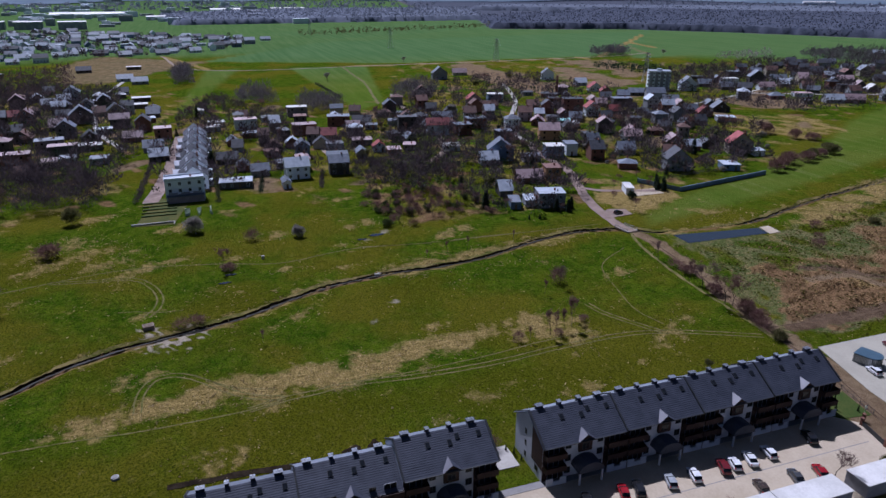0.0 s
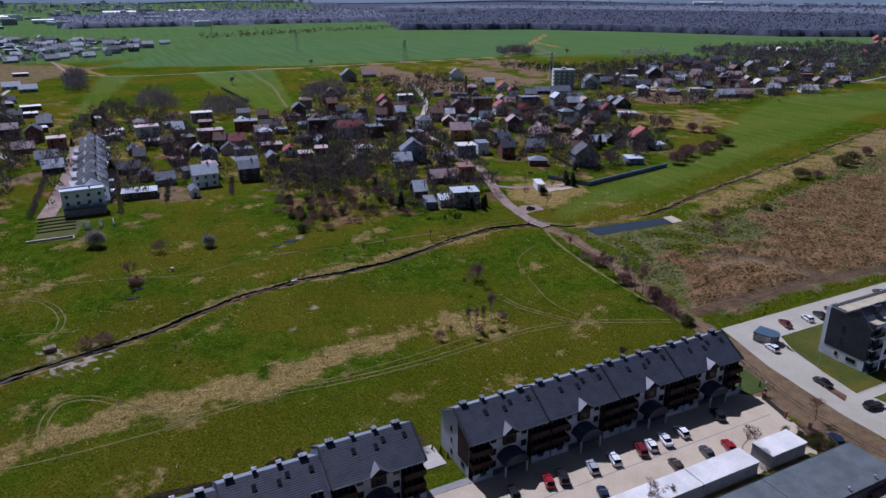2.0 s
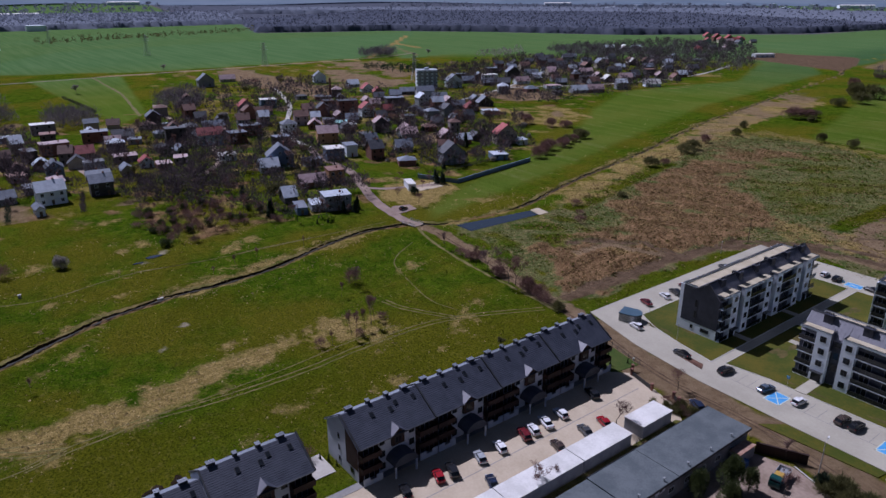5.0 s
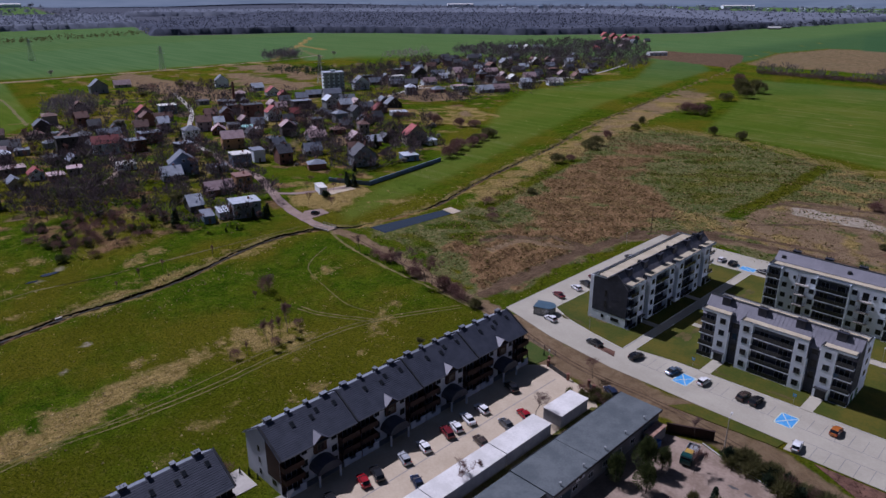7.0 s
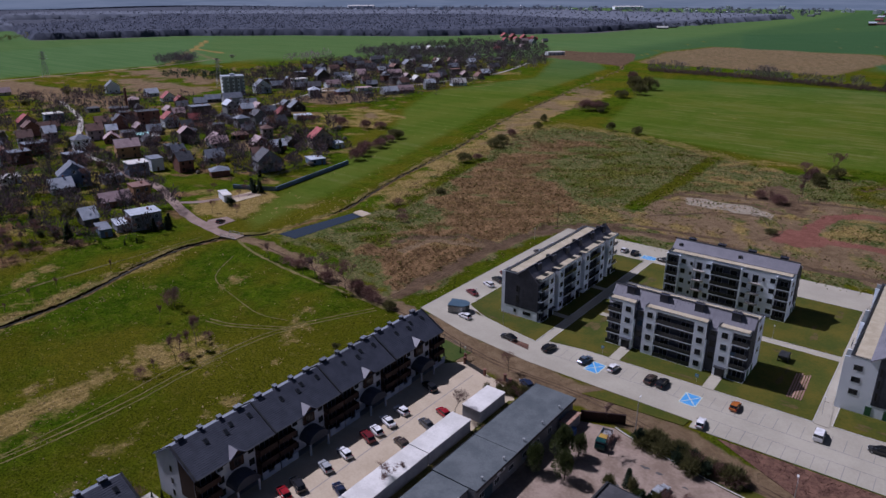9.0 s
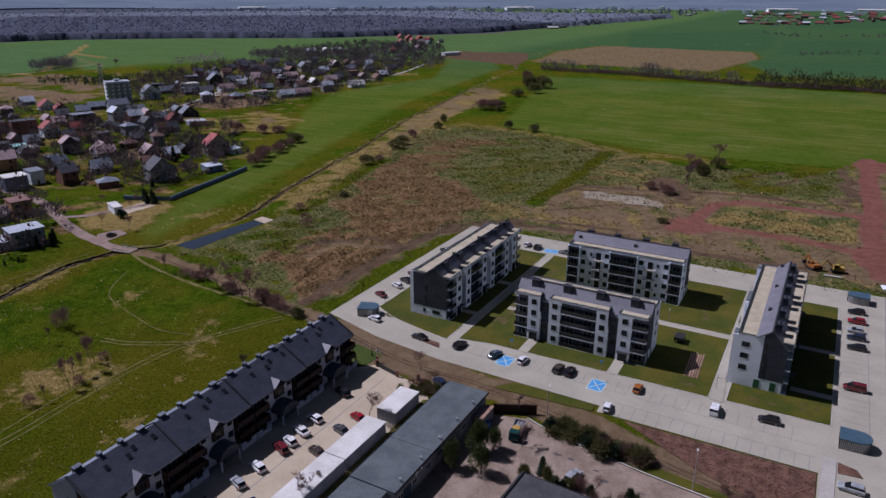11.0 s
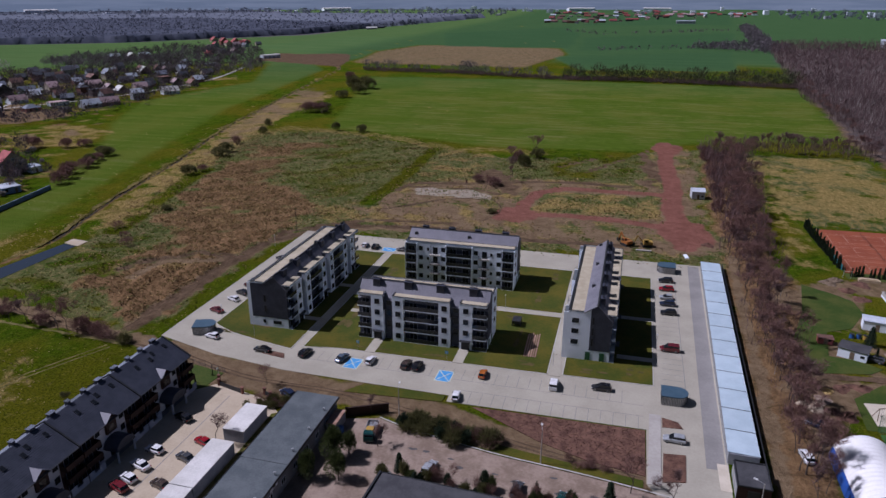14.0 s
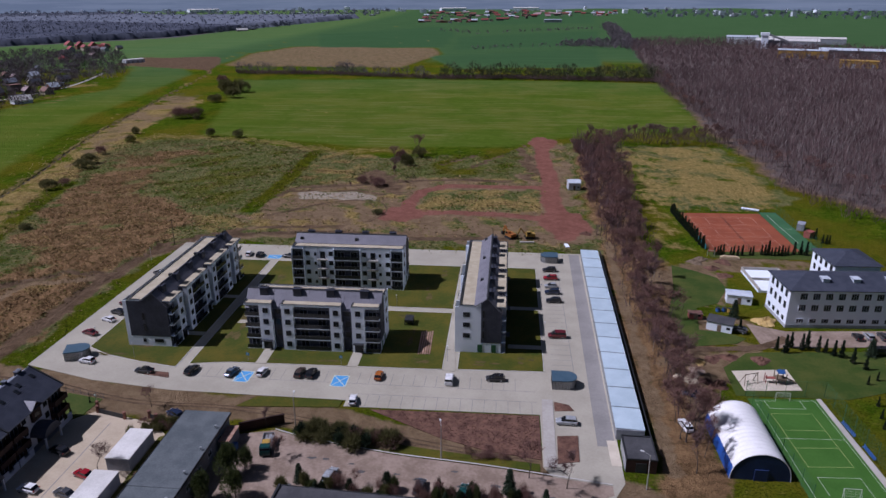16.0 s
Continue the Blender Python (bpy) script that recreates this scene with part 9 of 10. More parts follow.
# ---------- tufts of grass and dead stalks over the open ground ----------
def tufts(name, label, material, count, seed, weight, box, size):
    rng = np.random.default_rng(seed)
    p = rng.uniform((box[0], box[1]), (box[2], box[3]), (count * 6, 2))
    r, ang = np.hypot(*p.T), np.mod(np.arctan2(p[:, 1], p[:, 0]) - angles[0], 2 * np.pi) + angles[0]
    i, k = np.clip(np.searchsorted(rings, r), 0, len(rings) - 1), np.clip(np.searchsorted(angles, ang), 0, na - 1)
    keep = rng.random(len(p)) < weight[i * na + k]
    p, level = p[keep][:count], gz[i * na + k][keep][:count]
    n = len(p)
    s = size * rng.uniform(0.5, 1.35, n)
    verts = []
    for turn in (0.0, 1.9):
        a = rng.uniform(0, 6.28, n) + turn
        d = np.c_[np.cos(a), np.sin(a), 0 * a]
        base = np.c_[p, level - 0.03]
        tip = base + np.c_[rng.normal(0, 0.25, (n, 2)), rng.uniform(0.15, 0.5, n)] * s[:, None]
        verts.append(np.stack([base - d * s[:, None] * 0.5, base + d * s[:, None] * 0.5, tip], 1))
    verts = np.concatenate(verts).reshape(-1, 3)
    me = bpy.data.meshes.new(name)
    me.from_pydata(verts.tolist(), [], np.arange(len(verts)).reshape(-1, 3).tolist())
    me.materials.append(MAT[material])
    tagged(new(name, me), label, "grass", kind="stuff")


pond = inside(gp, [(-184, 154), (-184, 199), (-196, 199), (-199, 154)], 1)
clear_land = (1 - pond) * (1 - np.clip(soil + red + 1.2 * mud, 0, 1)) * (1 - np.clip(2 - creek_d / 1.5, 0, 1)) * (gz > -0.5)
paved = inside(gp, [(-114, 16), (-86, 16), (60, 60), (60, 226), (-116, 226), (-116, 128), (-90, 120), (-94, 44), (-114, 44)], 1)
meadow = clear_land * (1 - paved) * (gx < -92) * (1 - village)
tufts("meadow_grass", "coarse dark tufts of meadow grass", "tuft_green", 36000, 1, meadow * (1 - dry) * (1 - waste) * (1 - crop) * np.clip(0.5 + 0.5 * n3, 0.1, 1), (-300, -60, -95, 145), 0.36)
tufts("dry_grass", "pale dead stalks in the meadow", "tuft_straw", 26000, 2, meadow * np.clip(dry + 0.012, 0, 1) * (1 - crop), (-300, -60, -60, 430), 0.55)
tufts("waste_grass", "brown dead tufts on the waste ground", "tuft_brown", 30000, 3, clear_land * (1 - paved) * waste * np.clip(brush + 0.7 * dry - 0.1 + 0.3 * n4, 0.02, 1), (-240, 145, 36, 420), 0.8)
tufts("weed_tufts", "olive weeds on the waste ground", "tuft_green", 22000, 4, clear_land * (1 - paved) * waste * np.clip(0.8 - brush - dry + 0.3 * n5, 0.04, 1), (-240, 145, 36, 420), 0.75)

# ---------- the village ----------
PLACED = []
WIN = MB().box(-0.55, -0.05, 0, 0.55, 0.0, 1.3).mesh("window", "window_glass")
WIN_FRAME = MB().box(-0.65, -0.03, -0.1, -0.55, 0.0, 1.4).box(0.55, -0.03, -0.1, 0.65, 0.0, 1.4).box(-0.55, -0.03, 1.3, 0.55, 0.0, 1.4).box(-0.65, -0.08, -0.16, 0.65, 0.0, -0.1).box(-0.03, -0.06, 0, 0.03, 0.0, 1.3).mesh("frame", "plaster_white")
DOOR = MB().box(-0.5, -0.06, 0, 0.5, 0.0, 2.05).mesh("door", "wood_old")
ROOF_WORDS = {"roof_pink": "pale pinkish", "roof_grey": "slate-grey", "roof_silver": "light grey sheet", "roof_white": "white sheet", "roof_red": "red tiled", "roof_brown": "brown tiled", "roof_dark": "dark", "roof_teal": "teal sheet"}
WALL_WORDS = {"plaster_white": "white", "plaster_grey": "grey", "plaster_cream": "cream", "plaster_dark": "dark", "plaster_orange": "orange", "plaster_mauve": "mauve-grey", "plaster_blue": "blue-grey", "brick_red": "red brick", "cladding_brown": "brown boarded"}
SHAPES = {"G": "gabled", "E": "gabled", "F": "flat-roofed", "H": "hip-roofed"}


FAR_MESH = {}


def far_house(x, y, rot, w, d, storeys, shape, roof, wall, group):
    """A house too far off to pick apart: its walls and roof go into the joined meshes of its settlement."""
    m = pose(x, y, float(far_ground(np.array([[x, y]]))[0]), 0, 0, rot)
    h, a, b = 2.9 * storeys, w / 2, d / 2
    walls, roofs = MB(), MB()
    if shape == "F":
        walls.box(-a, -b, -0.5, a, b, h)
        roofs.box(-a - 0.25, -b - 0.25, h, a + 0.25, b + 0.25, h + 0.3)
    else:
        walls.extrude([(-b, -0.5), (b, -0.5), (b, h), (0, h + 0.8 * b - 0.1), (-b, h)], -a, a)
        for s in (-1, 1):
            prof = [(s * (b + 0.4), h - 0.3), (0, h + 0.8 * b), (0, h + 0.8 * b + 0.2), (s * (b + 0.4), h - 0.1)]
            roofs.extrude(prof if s < 0 else prof[::-1], -a - 0.4, a + 0.4)
    for k in range(max(2, int(w / 3))):
        px = -a + w * (k + 0.5) / max(2, int(w / 3))
        FAR_MESH.setdefault((group, "window_glass"), MB()).face([tuple(m @ Vector(q)) for q in ((px - 0.6, -b - 0.04, 1.0), (px + 0.6, -b - 0.04, 1.0), (px + 0.6, -b - 0.04, 2.3), (px - 0.6, -b - 0.04, 2.3))])
    for mb, key in ((walls, wall), (roofs, roof)):
        dest = FAR_MESH.setdefault((group, key), MB())
        n = len(dest.v)
        dest.v += [tuple(m @ Vector(v)) for v in mb.v]
        dest.f += [tuple(n + i for i in f) for f in mb.f]


def house(x, y, rot, w, d, storeys, shape, roof, wall, detail=True, group="village houses"):
    """A small house; its front faces -y of its own axes. Shape E turns the gable to the front."""
    if group == "village houses" and w > 6:
        w, d = min(w, 15.5) * 0.9, min(d, 9.5) * 0.92
    PLACED.append((x, y, max(w, d) * 0.62))
    far = math.hypot(x, y)
    if not detail:
        return far_house(x, y, rot, w, d, storeys, shape, roof, wall, group)
    small = w < 6
    ob = thing("shed" if small else "house", f"{SHAPES[shape]} {WALL_WORDS[wall]} {'shed' if small else 'house'} with {ROOF_WORDS[roof]} roof", "shed" if small else "house", group, at=pose(x, y, 0, 0, 0, rot))
    h = 2.9 * storeys + (0.3 if storeys > 1 else 0.0)
    a, b = w / 2, d / 2
    o = 0.45
    if shape == "F":
        part("wall", MB().box(-a, -b, -0.2, a, b, h), wall, ob)
        part("roof", MB().box(-a - 0.25, -b - 0.25, h, a + 0.25, b + 0.25, h + 0.22), roof, ob)
        top = h + 0.2
    elif shape == "H":
        part("wall", MB().box(-a, -b, -0.2, a, b, h), wall, ob)
        r = h + min(a, b) * 0.6
        k = max(0.0, a - b)
        hipm = MB()
        e = [(-a - o, -b - o, h), (a + o, -b - o, h), (a + o, b + o, h), (-a - o, b + o, h)]
        p, q = (-k, 0, r), (k, 0, r)
        hipm.face([e[0], e[1], q, p]).face([e[2], e[3], p, q]).face([e[1], e[2], q]).face([e[3], e[0], p]).face(e[::-1])
        part("roof", hipm, roof, ob)
        top = r
    else:
        span, axis = (b, "x") if shape == "G" else (a, "y")
        rise = span * 0.78
        length = a if shape == "G" else b
        part("wall", MB().extrude([(-span, -0.2), (span, -0.2), (span, h), (0, h + rise - 0.12), (-span, h)], -length, length, axis), wall, ob)
        ends = h - o * 0.78
        part("roof", MB().extrude([(-span - o, ends), (0, h + rise + 0.02), (span + o, ends), (span + o, ends + 0.18), (0, h + rise + 0.2), (-span - o, ends + 0.18)], -length - o, length + o, axis), roof, ob)
        top = h + rise
    if small:
        part("door", DOOR, None, ob, at=(0, -b, 0))
        return ob
    if far > 560:
        part("window", WIN, None, ob, at=(-a * 0.4, -b, 1.0))
        part("window", WIN, None, ob, at=(a * 0.4, -b, 1.0))
        return ob
    cx = a * 0.35
    ch = part("chimney", MB().box(cx - 0.35, -0.1, top - 1.4, cx + 0.35, 0.6, top + 0.9), "brick_red", ob)
    cols = max(2, int(w / (3.2 if far < 330 else 4.8 if far < 460 else 7)))
    for s in range(storeys):
        for k in range(cols):
            px = -a + w * (k + 0.5) / cols
            if s == 0 and k == cols // 2:
                part("door", DOOR, None, ob, at=(px, -b, 0.1))
                continue
            wo = part("window", WIN, None, ob, at=(px, -b, 1.0 + 2.9 * s))
            if far < 330:
                part("frame", WIN_FRAME, None, wo)
        if far < 400:
            wo = part("window", WIN, None, ob, at=facing(a, 0, 1.0 + 2.9 * s, "e"))
    if shape == "E":
        wo = part("window", WIN, None, ob, at=(0, -b, h + 0.4))
        part("frame", WIN_FRAME, None, wo)
    return ob


house(-391, -88, 94, 18.4, 11, 2, "F", "roof_pink", "brick_red")
house(-402, -90, 96, 11.4, 9, 1, "F", "roof_silver", "plaster_grey")
house(-423, -77, 97, 21.3, 11, 2, "F", "roof_grey", "plaster_mauve")
house(-405, -68, 96, 15.9, 8, 2, "F", "roof_pink", "plaster_dark")
house(-419, -57, 92, 13.5, 11, 1, "F", "roof_white", "plaster_dark")
house(-384, -49, 91, 9.6, 9, 1, "F", "roof_grey", "plaster_grey")
house(-390, -64, 96, 8.5, 11, 1, "F", "roof_grey", "plaster_grey")
house(-385, -72, 95, 7.8, 11, 1, "F", "roof_pink", "plaster_cream")
house(-404, -24, 89, 11.5, 9, 1, "G", "roof_grey", "plaster_grey")
house(-381, -21, 95, 10.4, 9, 1, "G", "roof_silver", "plaster_dark")
house(-439, -20, 94, 10.5, 11, 2, "F", "roof_pink", "brick_red")
house(-435, -36, 89, 11.6, 8, 1, "G", "roof_pink", "brick_red")
house(-481, -46, 91, 12.7, 8, 2, "G", "roof_pink", "plaster_dark")
house(-465, -54, 97, 10.2, 8, 1, "F", "roof_silver", "plaster_grey")
house(-557, -39, 92, 13.1, 10, 1, "F", "roof_white", "plaster_dark")
house(-590, -39, 94, 14.7, 11, 1, "F", "roof_white", "plaster_dark")
house(-721, -59, 97, 21.9, 11, 1, "G", "roof_silver", "plaster_grey")
house(-696, -45, 94, 15.2, 11, 1, "G", "roof_silver", "plaster_grey")
house(-821, -57, 93, 26.0, 11, 1, "F", "roof_white", "plaster_dark")
house(-451, 6, 93, 15.2, 9, 1, "F", "roof_white", "plaster_grey")
house(-517, 2, 85, 6.3, 8, 1, "F", "roof_white", "plaster_white")
house(-616, -90, 92, 13.1, 11, 2, "E", "roof_grey", "plaster_grey")
house(-603, -94, 98, 10.3, 11, 1, "G", "roof_silver", "plaster_grey")
house(-586, -69, 93, 12.7, 10, 1, "F", "roof_grey", "plaster_dark")
house(-506, -71, 98, 16.0, 11, 2, "E", "roof_grey", "plaster_dark")
house(-532, -117, 97, 12.6, 10, 1, "G", "roof_red", "brick_red")
house(-475, -105, 98, 13.3, 11, 1, "G", "roof_dark", "plaster_dark")
house(-581, -101, 97, 11.5, 10, 1, "G", "roof_silver", "brick_red")
house(-805, -103, 98, 25.1, 11, 1, "G", "roof_dark", "plaster_dark")
house(-452, 28, 93, 14.7, 10, 2, "F", "roof_pink", "plaster_white")
house(-466, 11, 91, 10.7, 9, 1, "F", "roof_white", "plaster_cream")
house(-474, 45, 92, 11.9, 10, 1, "F", "roof_silver", "plaster_blue")
house(-449, 45, 89, 7.1, 8, 1, "F", "roof_pink", "plaster_dark")
house(-488, 65, 87, 14.7, 9, 2, "F", "roof_white", "plaster_mauve")
house(-423, 60, 90, 19.6, 11, 2, "F", "roof_pink", "brick_red")
house(-405, 71, 82, 10.5, 10, 1, "G", "roof_red", "plaster_cream")
house(-444, 85, 80, 17.9, 11, 2, "F", "roof_grey", "brick_red")
house(-439, 99, 79, 12.9, 11, 1, "G", "roof_dark", "plaster_dark")
house(-411, 121, 80, 12.4, 8, 3, "F", "roof_dark", "plaster_dark")
house(-546, 173, 77, 22.7, 11, 1, "E", "roof_brown", "cladding_brown")
house(-365, 50, 85, 8.2, 10, 2, "E", "roof_grey", "plaster_blue")
house(-323, 41, 90, 12.0, 11, 2, "G", "roof_silver", "plaster_white")
house(-324, 61, 85, 10.2, 8, 2, "G", "roof_grey", "plaster_dark")
house(-364, 91, 81, 7.3, 8, 1, "E", "roof_red", "plaster_white")
house(-355, 97, 82, 7.8, 10, 1, "F", "roof_pink", "brick_red")
house(-384, 86, 83, 12.6, 10, 1, "F", "roof_pink", "plaster_dark")
house(-362, 12, 87, 11.3, 8, 1, "G", "roof_dark", "plaster_dark")
house(-316, 13, 84, 18.5, 11, 1, "F", "roof_silver", "plaster_dark")
house(-308, 34, 91, 3.2, 8, 1, "E", "roof_grey", "plaster_white")
house(-345, 37, 85, 7.2, 11, 1, "F", "roof_grey", "plaster_dark")
house(-397, 136, 76, 14.9, 10, 2, "G", "roof_red", "plaster_white")
house(-438, 153, 84, 14.9, 8, 1, "G", "roof_grey", "plaster_grey")
house(-354, 129, 77, 9.8, 10, 1, "F", "roof_white", "plaster_white")
house(-640, 221, 83, 16.0, 9, 2, "E", "roof_grey", "plaster_grey")
house(-663, 250, 77, 15.6, 11, 1, "G", "roof_pink", "plaster_cream")
house(-482, 193, 79, 11.6, 11, 2, "E", "roof_red", "plaster_mauve")
house(-470, 200, 79, 14.6, 8, 1, "G", "roof_brown", "plaster_mauve")
house(-498, 217, 76, 12.9, 10, 2, "F", "roof_white", "plaster_blue")
house(-408, 165, 82, 13.4, 9, 2, "F", "roof_grey", "brick_red")
house(-392, 150, 83, 10.8, 11, 2, "F", "roof_grey", "brick_red")
house(-399, 186, 77, 9.8, 10, 2, "H", "roof_grey", "plaster_white")
house(-439, 214, 79, 10.1, 8, 1, "F", "roof_silver", "cladding_brown")
house(-361, 192, 70, 13.1, 10, 2, "G", "roof_pink", "plaster_orange")
house(-324, 145, 72, 14.4, 9, 2, "E", "roof_grey", "plaster_blue")
house(-318, 136, 77, 10.1, 10, 1, "G", "roof_silver", "plaster_grey")
house(-321, 174, 75, 10.6, 10, 2, "F", "roof_white", "plaster_blue")
house(-323, 185, 76, 6.6, 10, 2, "F", "roof_grey", "plaster_white")
house(-317, 159, 76, 10.3, 8, 1, "F", "roof_grey", "plaster_grey")
house(-280, 140, 80, 13.3, 8, 1, "G", "roof_pink", "brick_red")
house(-281, 152, 76, 7.8, 10, 2, "F", "roof_brown", "plaster_orange")
house(-244, 132, 75, 11.9, 10, 2, "F", "roof_silver", "plaster_grey")
house(-248, 118, 73, 4.1, 10, 1, "F", "roof_grey", "plaster_blue")
house(-248, 125, 73, 5.0, 9, 1, "F", "roof_silver", "plaster_grey")
house(-265, 121, 80, 6.2, 10, 1, "G", "roof_silver", "plaster_dark")
house(-441, 252, 71, 17.5, 11, 3, "F", "roof_dark", "brick_red")
house(-465, 250, 71, 8.3, 11, 2, "F", "roof_dark", "brick_red")
house(-421, 256, 78, 10.8, 8, 2, "E", "roof_red", "plaster_white")
house(-452, 282, 70, 9.1, 9, 1, "G", "roof_pink", "plaster_cream")
house(-524, 320, 74, 12.4, 9, 1, "E", "roof_red", "plaster_white")
house(-504, 318, 70, 10.1, 10, 1, "E", "roof_red", "brick_red")
house(-422, 274, 74, 7.8, 9, 1, "G", "roof_red", "plaster_dark")
house(-448, 297, 73, 17.4, 11, 2, "F", "roof_grey", "plaster_dark")
house(-603, 316, 71, 12.7, 8, 2, "E", "roof_grey", "plaster_white")
house(-559, 326, 78, 11.0, 10, 1, "G", "roof_silver", "plaster_grey")
house(-399, 223, 73, 9.4, 9, 1, "F", "roof_teal", "plaster_grey")
house(-390, 225, 69, 5.7, 9, 1, "F", "roof_white", "plaster_grey")
house(-344, 237, 75, 11.7, 9, 1, "G", "roof_pink", "plaster_grey")
house(-315, 214, 69, 10.1, 11, 1, "G", "roof_grey", "plaster_grey")
house(-490, 338, 66, 13.7, 8, 1, "G", "roof_grey", "plaster_dark")
house(-250, 173, 69, 3.2, 9, 1, "F", "roof_white", "plaster_white")
house(-323, 250, 73, 10.5, 9, 1, "E", "roof_pink", "brick_red")
house(-277, 218, 72, 13.2, 10, 2, "E", "roof_dark", "plaster_grey")
house(-296, 272, 70, 14.3, 8, 2, "E", "roof_red", "plaster_cream")
house(-349, 240, 72, 12.2, 10, 1, "E", "roof_pink", "plaster_grey")
house(-394, 328, 66, 10.6, 11, 1, "E", "roof_red", "brick_red")
house(-406, 351, 67, 12.8, 10, 1, "E", "roof_grey", "plaster_dark")
house(-374, 329, 65, 12.7, 11, 1, "F", "roof_silver", "plaster_grey")
house(-447, 339, 65, 13.3, 11, 1, "G", "roof_grey", "plaster_dark")
house(-465, 338, 69, 22.6, 11, 2, "G", "roof_grey", "plaster_grey")
house(-408, 327, 64, 10.8, 9, 1, "G", "roof_grey", "plaster_dark")
house(-515, 451, 72, 17.2, 11, 2, "F", "roof_white", "plaster_white")
house(-516, 425, 69, 12.6, 11, 1, "G", "roof_grey", "plaster_dark")
house(-482, 462, 71, 26.0, 11, 1, "G", "roof_pink", "plaster_white")
house(-501, 396, 71, 20.1, 11, 2, "E", "roof_grey", "plaster_white")
house(-520, 511, 61, 22.9, 11, 1, "G", "roof_grey", "plaster_grey")
house(-519, 485, 66, 16.7, 11, 2, "E", "roof_grey", "plaster_dark")
house(-269, 243, 67, 8.8, 10, 1, "F", "roof_silver", "plaster_blue")
house(-289, 278, 69, 5.2, 9, 1, "F", "roof_silver", "plaster_white")
house(-441, 461, 68, 18.1, 11, 1, "F", "roof_pink", "plaster_white")
house(-409, 459, 68, 19.3, 11, 1, "G", "roof_silver", "plaster_grey")
house(-404, 474, 59, 16.6, 11, 1, "G", "roof_pink", "brick_red")
house(-496, 565, 61, 19.9, 11, 1, "G", "roof_pink", "plaster_cream")
house(-456, 538, 67, 13.2, 8, 1, "E", "roof_pink", "plaster_dark")
house(-441, 535, 66, 10.8, 9, 1, "E", "roof_white", "plaster_dark")
house(-442, 567, 62, 13.4, 11, 1, "G", "roof_grey", "plaster_dark")
house(-396, 542, 56, 18.7, 11, 1, "G", "roof_white", "plaster_white")
house(-652, 821, 64, 19.3, 11, 1, "E", "roof_white", "plaster_cream")
house(-653, 848, 58, 19.7, 11, 1, "G", "roof_silver", "plaster_grey")
house(-679, 821, 60, 16.4, 11, 1, "G", "roof_silver", "plaster_dark")
house(-557, 760, 61, 15.9, 8, 1, "F", "roof_silver", "plaster_grey")
house(-529, 761, 55, 14.1, 11, 1, "E", "roof_grey", "plaster_white")
house(-522, 675, 60, 14.5, 8, 1, "E", "roof_white", "plaster_dark")
house(-543, 646, 60, 17.0, 11, 1, "G", "roof_brown", "plaster_dark")
house(-486, 654, 64, 12.6, 11, 1, "G", "roof_grey", "plaster_dark")
house(-622, 680, 62, 14.3, 8, 1, "G", "roof_grey", "plaster_white")
house(-538, 599, 61, 18.8, 11, 1, "G", "roof_grey", "plaster_dark")
house(-529, 544, 62, 15.5, 8, 1, "G", "roof_dark", "plaster_white")
house(-472, 669, 64, 10.0, 10, 1, "F", "roof_white", "plaster_cream")
house(-489, 602, 65, 15.7, 9, 1, "G", "roof_dark", "plaster_grey")
house(-565, 602, 64, 15.5, 8, 1, "G", "roof_dark", "plaster_dark")
house(-500, 770, 59, 26.0, 11, 1, "F", "roof_grey", "plaster_grey")
house(-679, 1091, 57, 25.0, 11, 2, "E", "roof_red", "brick_red")
house(-737, 1154, 61, 22.5, 11, 1, "E", "roof_red", "plaster_cream")
house(-680, 1129, 55, 21.6, 11, 1, "E", "roof_red", "brick_red")

# terrace of white gabled houses along one lane
for k in range(6):
    unit = house(-321.5 - 18.6 * k, -4.6 + 0.45 * k, 92, 11.6, 12.0, 2, "E", "roof_dark", "plaster_white", group="white lane houses")
    for s in (-1, 1):
        for yy in (-3.0, 1.2):
            part("skylight", MB().box(-0.6, -0.9, 0.0, 0.6, 0.9, 0.12), "roof_silver", unit, at=pose(s * 2.9, yy, 8.52, 0, s * 38, 0))
    part("terrace_block", MB().box(-9.6, -6.0, 0, -5.8, 5.0, 2.9).box(-9.6, -6.0, 2.9, -9.4, 5.0, 3.7), "plaster_grey", unit)
    part("porch", MB().box(5.8, -2.0, 0, 8.2, 2.0, 2.8), "plaster_white", unit)
solid("lane_paving", ribbon([(-300, -22.5), (-330, -18.5), (-370, -14.6), (-440, -10.5)], 6.5, 0.175, 0.2, 5, 7), "gravel_pink", "wide pale paved lane beside the white houses", "road", kind="structure")
front = house(-303.5, -8.4, 92, 15.5, 7.0, 3, "F", "roof_silver", "plaster_white", group="white lane houses")
part("parapet", MB().box(-7.8, -3.6, 9.2, 7.8, -3.3, 9.9).box(-7.8, 3.3, 9.2, 7.8, 3.6, 9.9), "plaster_white", front)
for k in range(3):
    part("balcony", MB().box(-6.6 + 4.8 * k, -5.0, 3.0, -3.0 + 4.8 * k, -3.5, 3.2).box(-6.6 + 4.8 * k, -5.0, 3.2, -3.0 + 4.8 * k, -4.9, 4.1), "plaster_grey", front)
part("terrace_roof", MB().box(-7.4, -7.0, 2.7, 7.4, -3.5, 2.9), "roof_grey", front)
part("terrace_wall", MB().box(-7.2, -6.8, 0, 7.2, -6.5, 2.7), "plaster_mauve", front)
solid("allotment", MB().prism([(-270, -27), (-268.5, -13), (-303, -6), (-306, -20)], 0, 0.10), "lawn", "small walled garden plot", "garden", kind="structure")
solid("garden_wall", MB().box(-271.4, -28, 0, -270.8, -13, 0.7).box(-271.4, -13, 0, -268, -12.6, 0.7), "concrete", "low white garden wall", "wall")
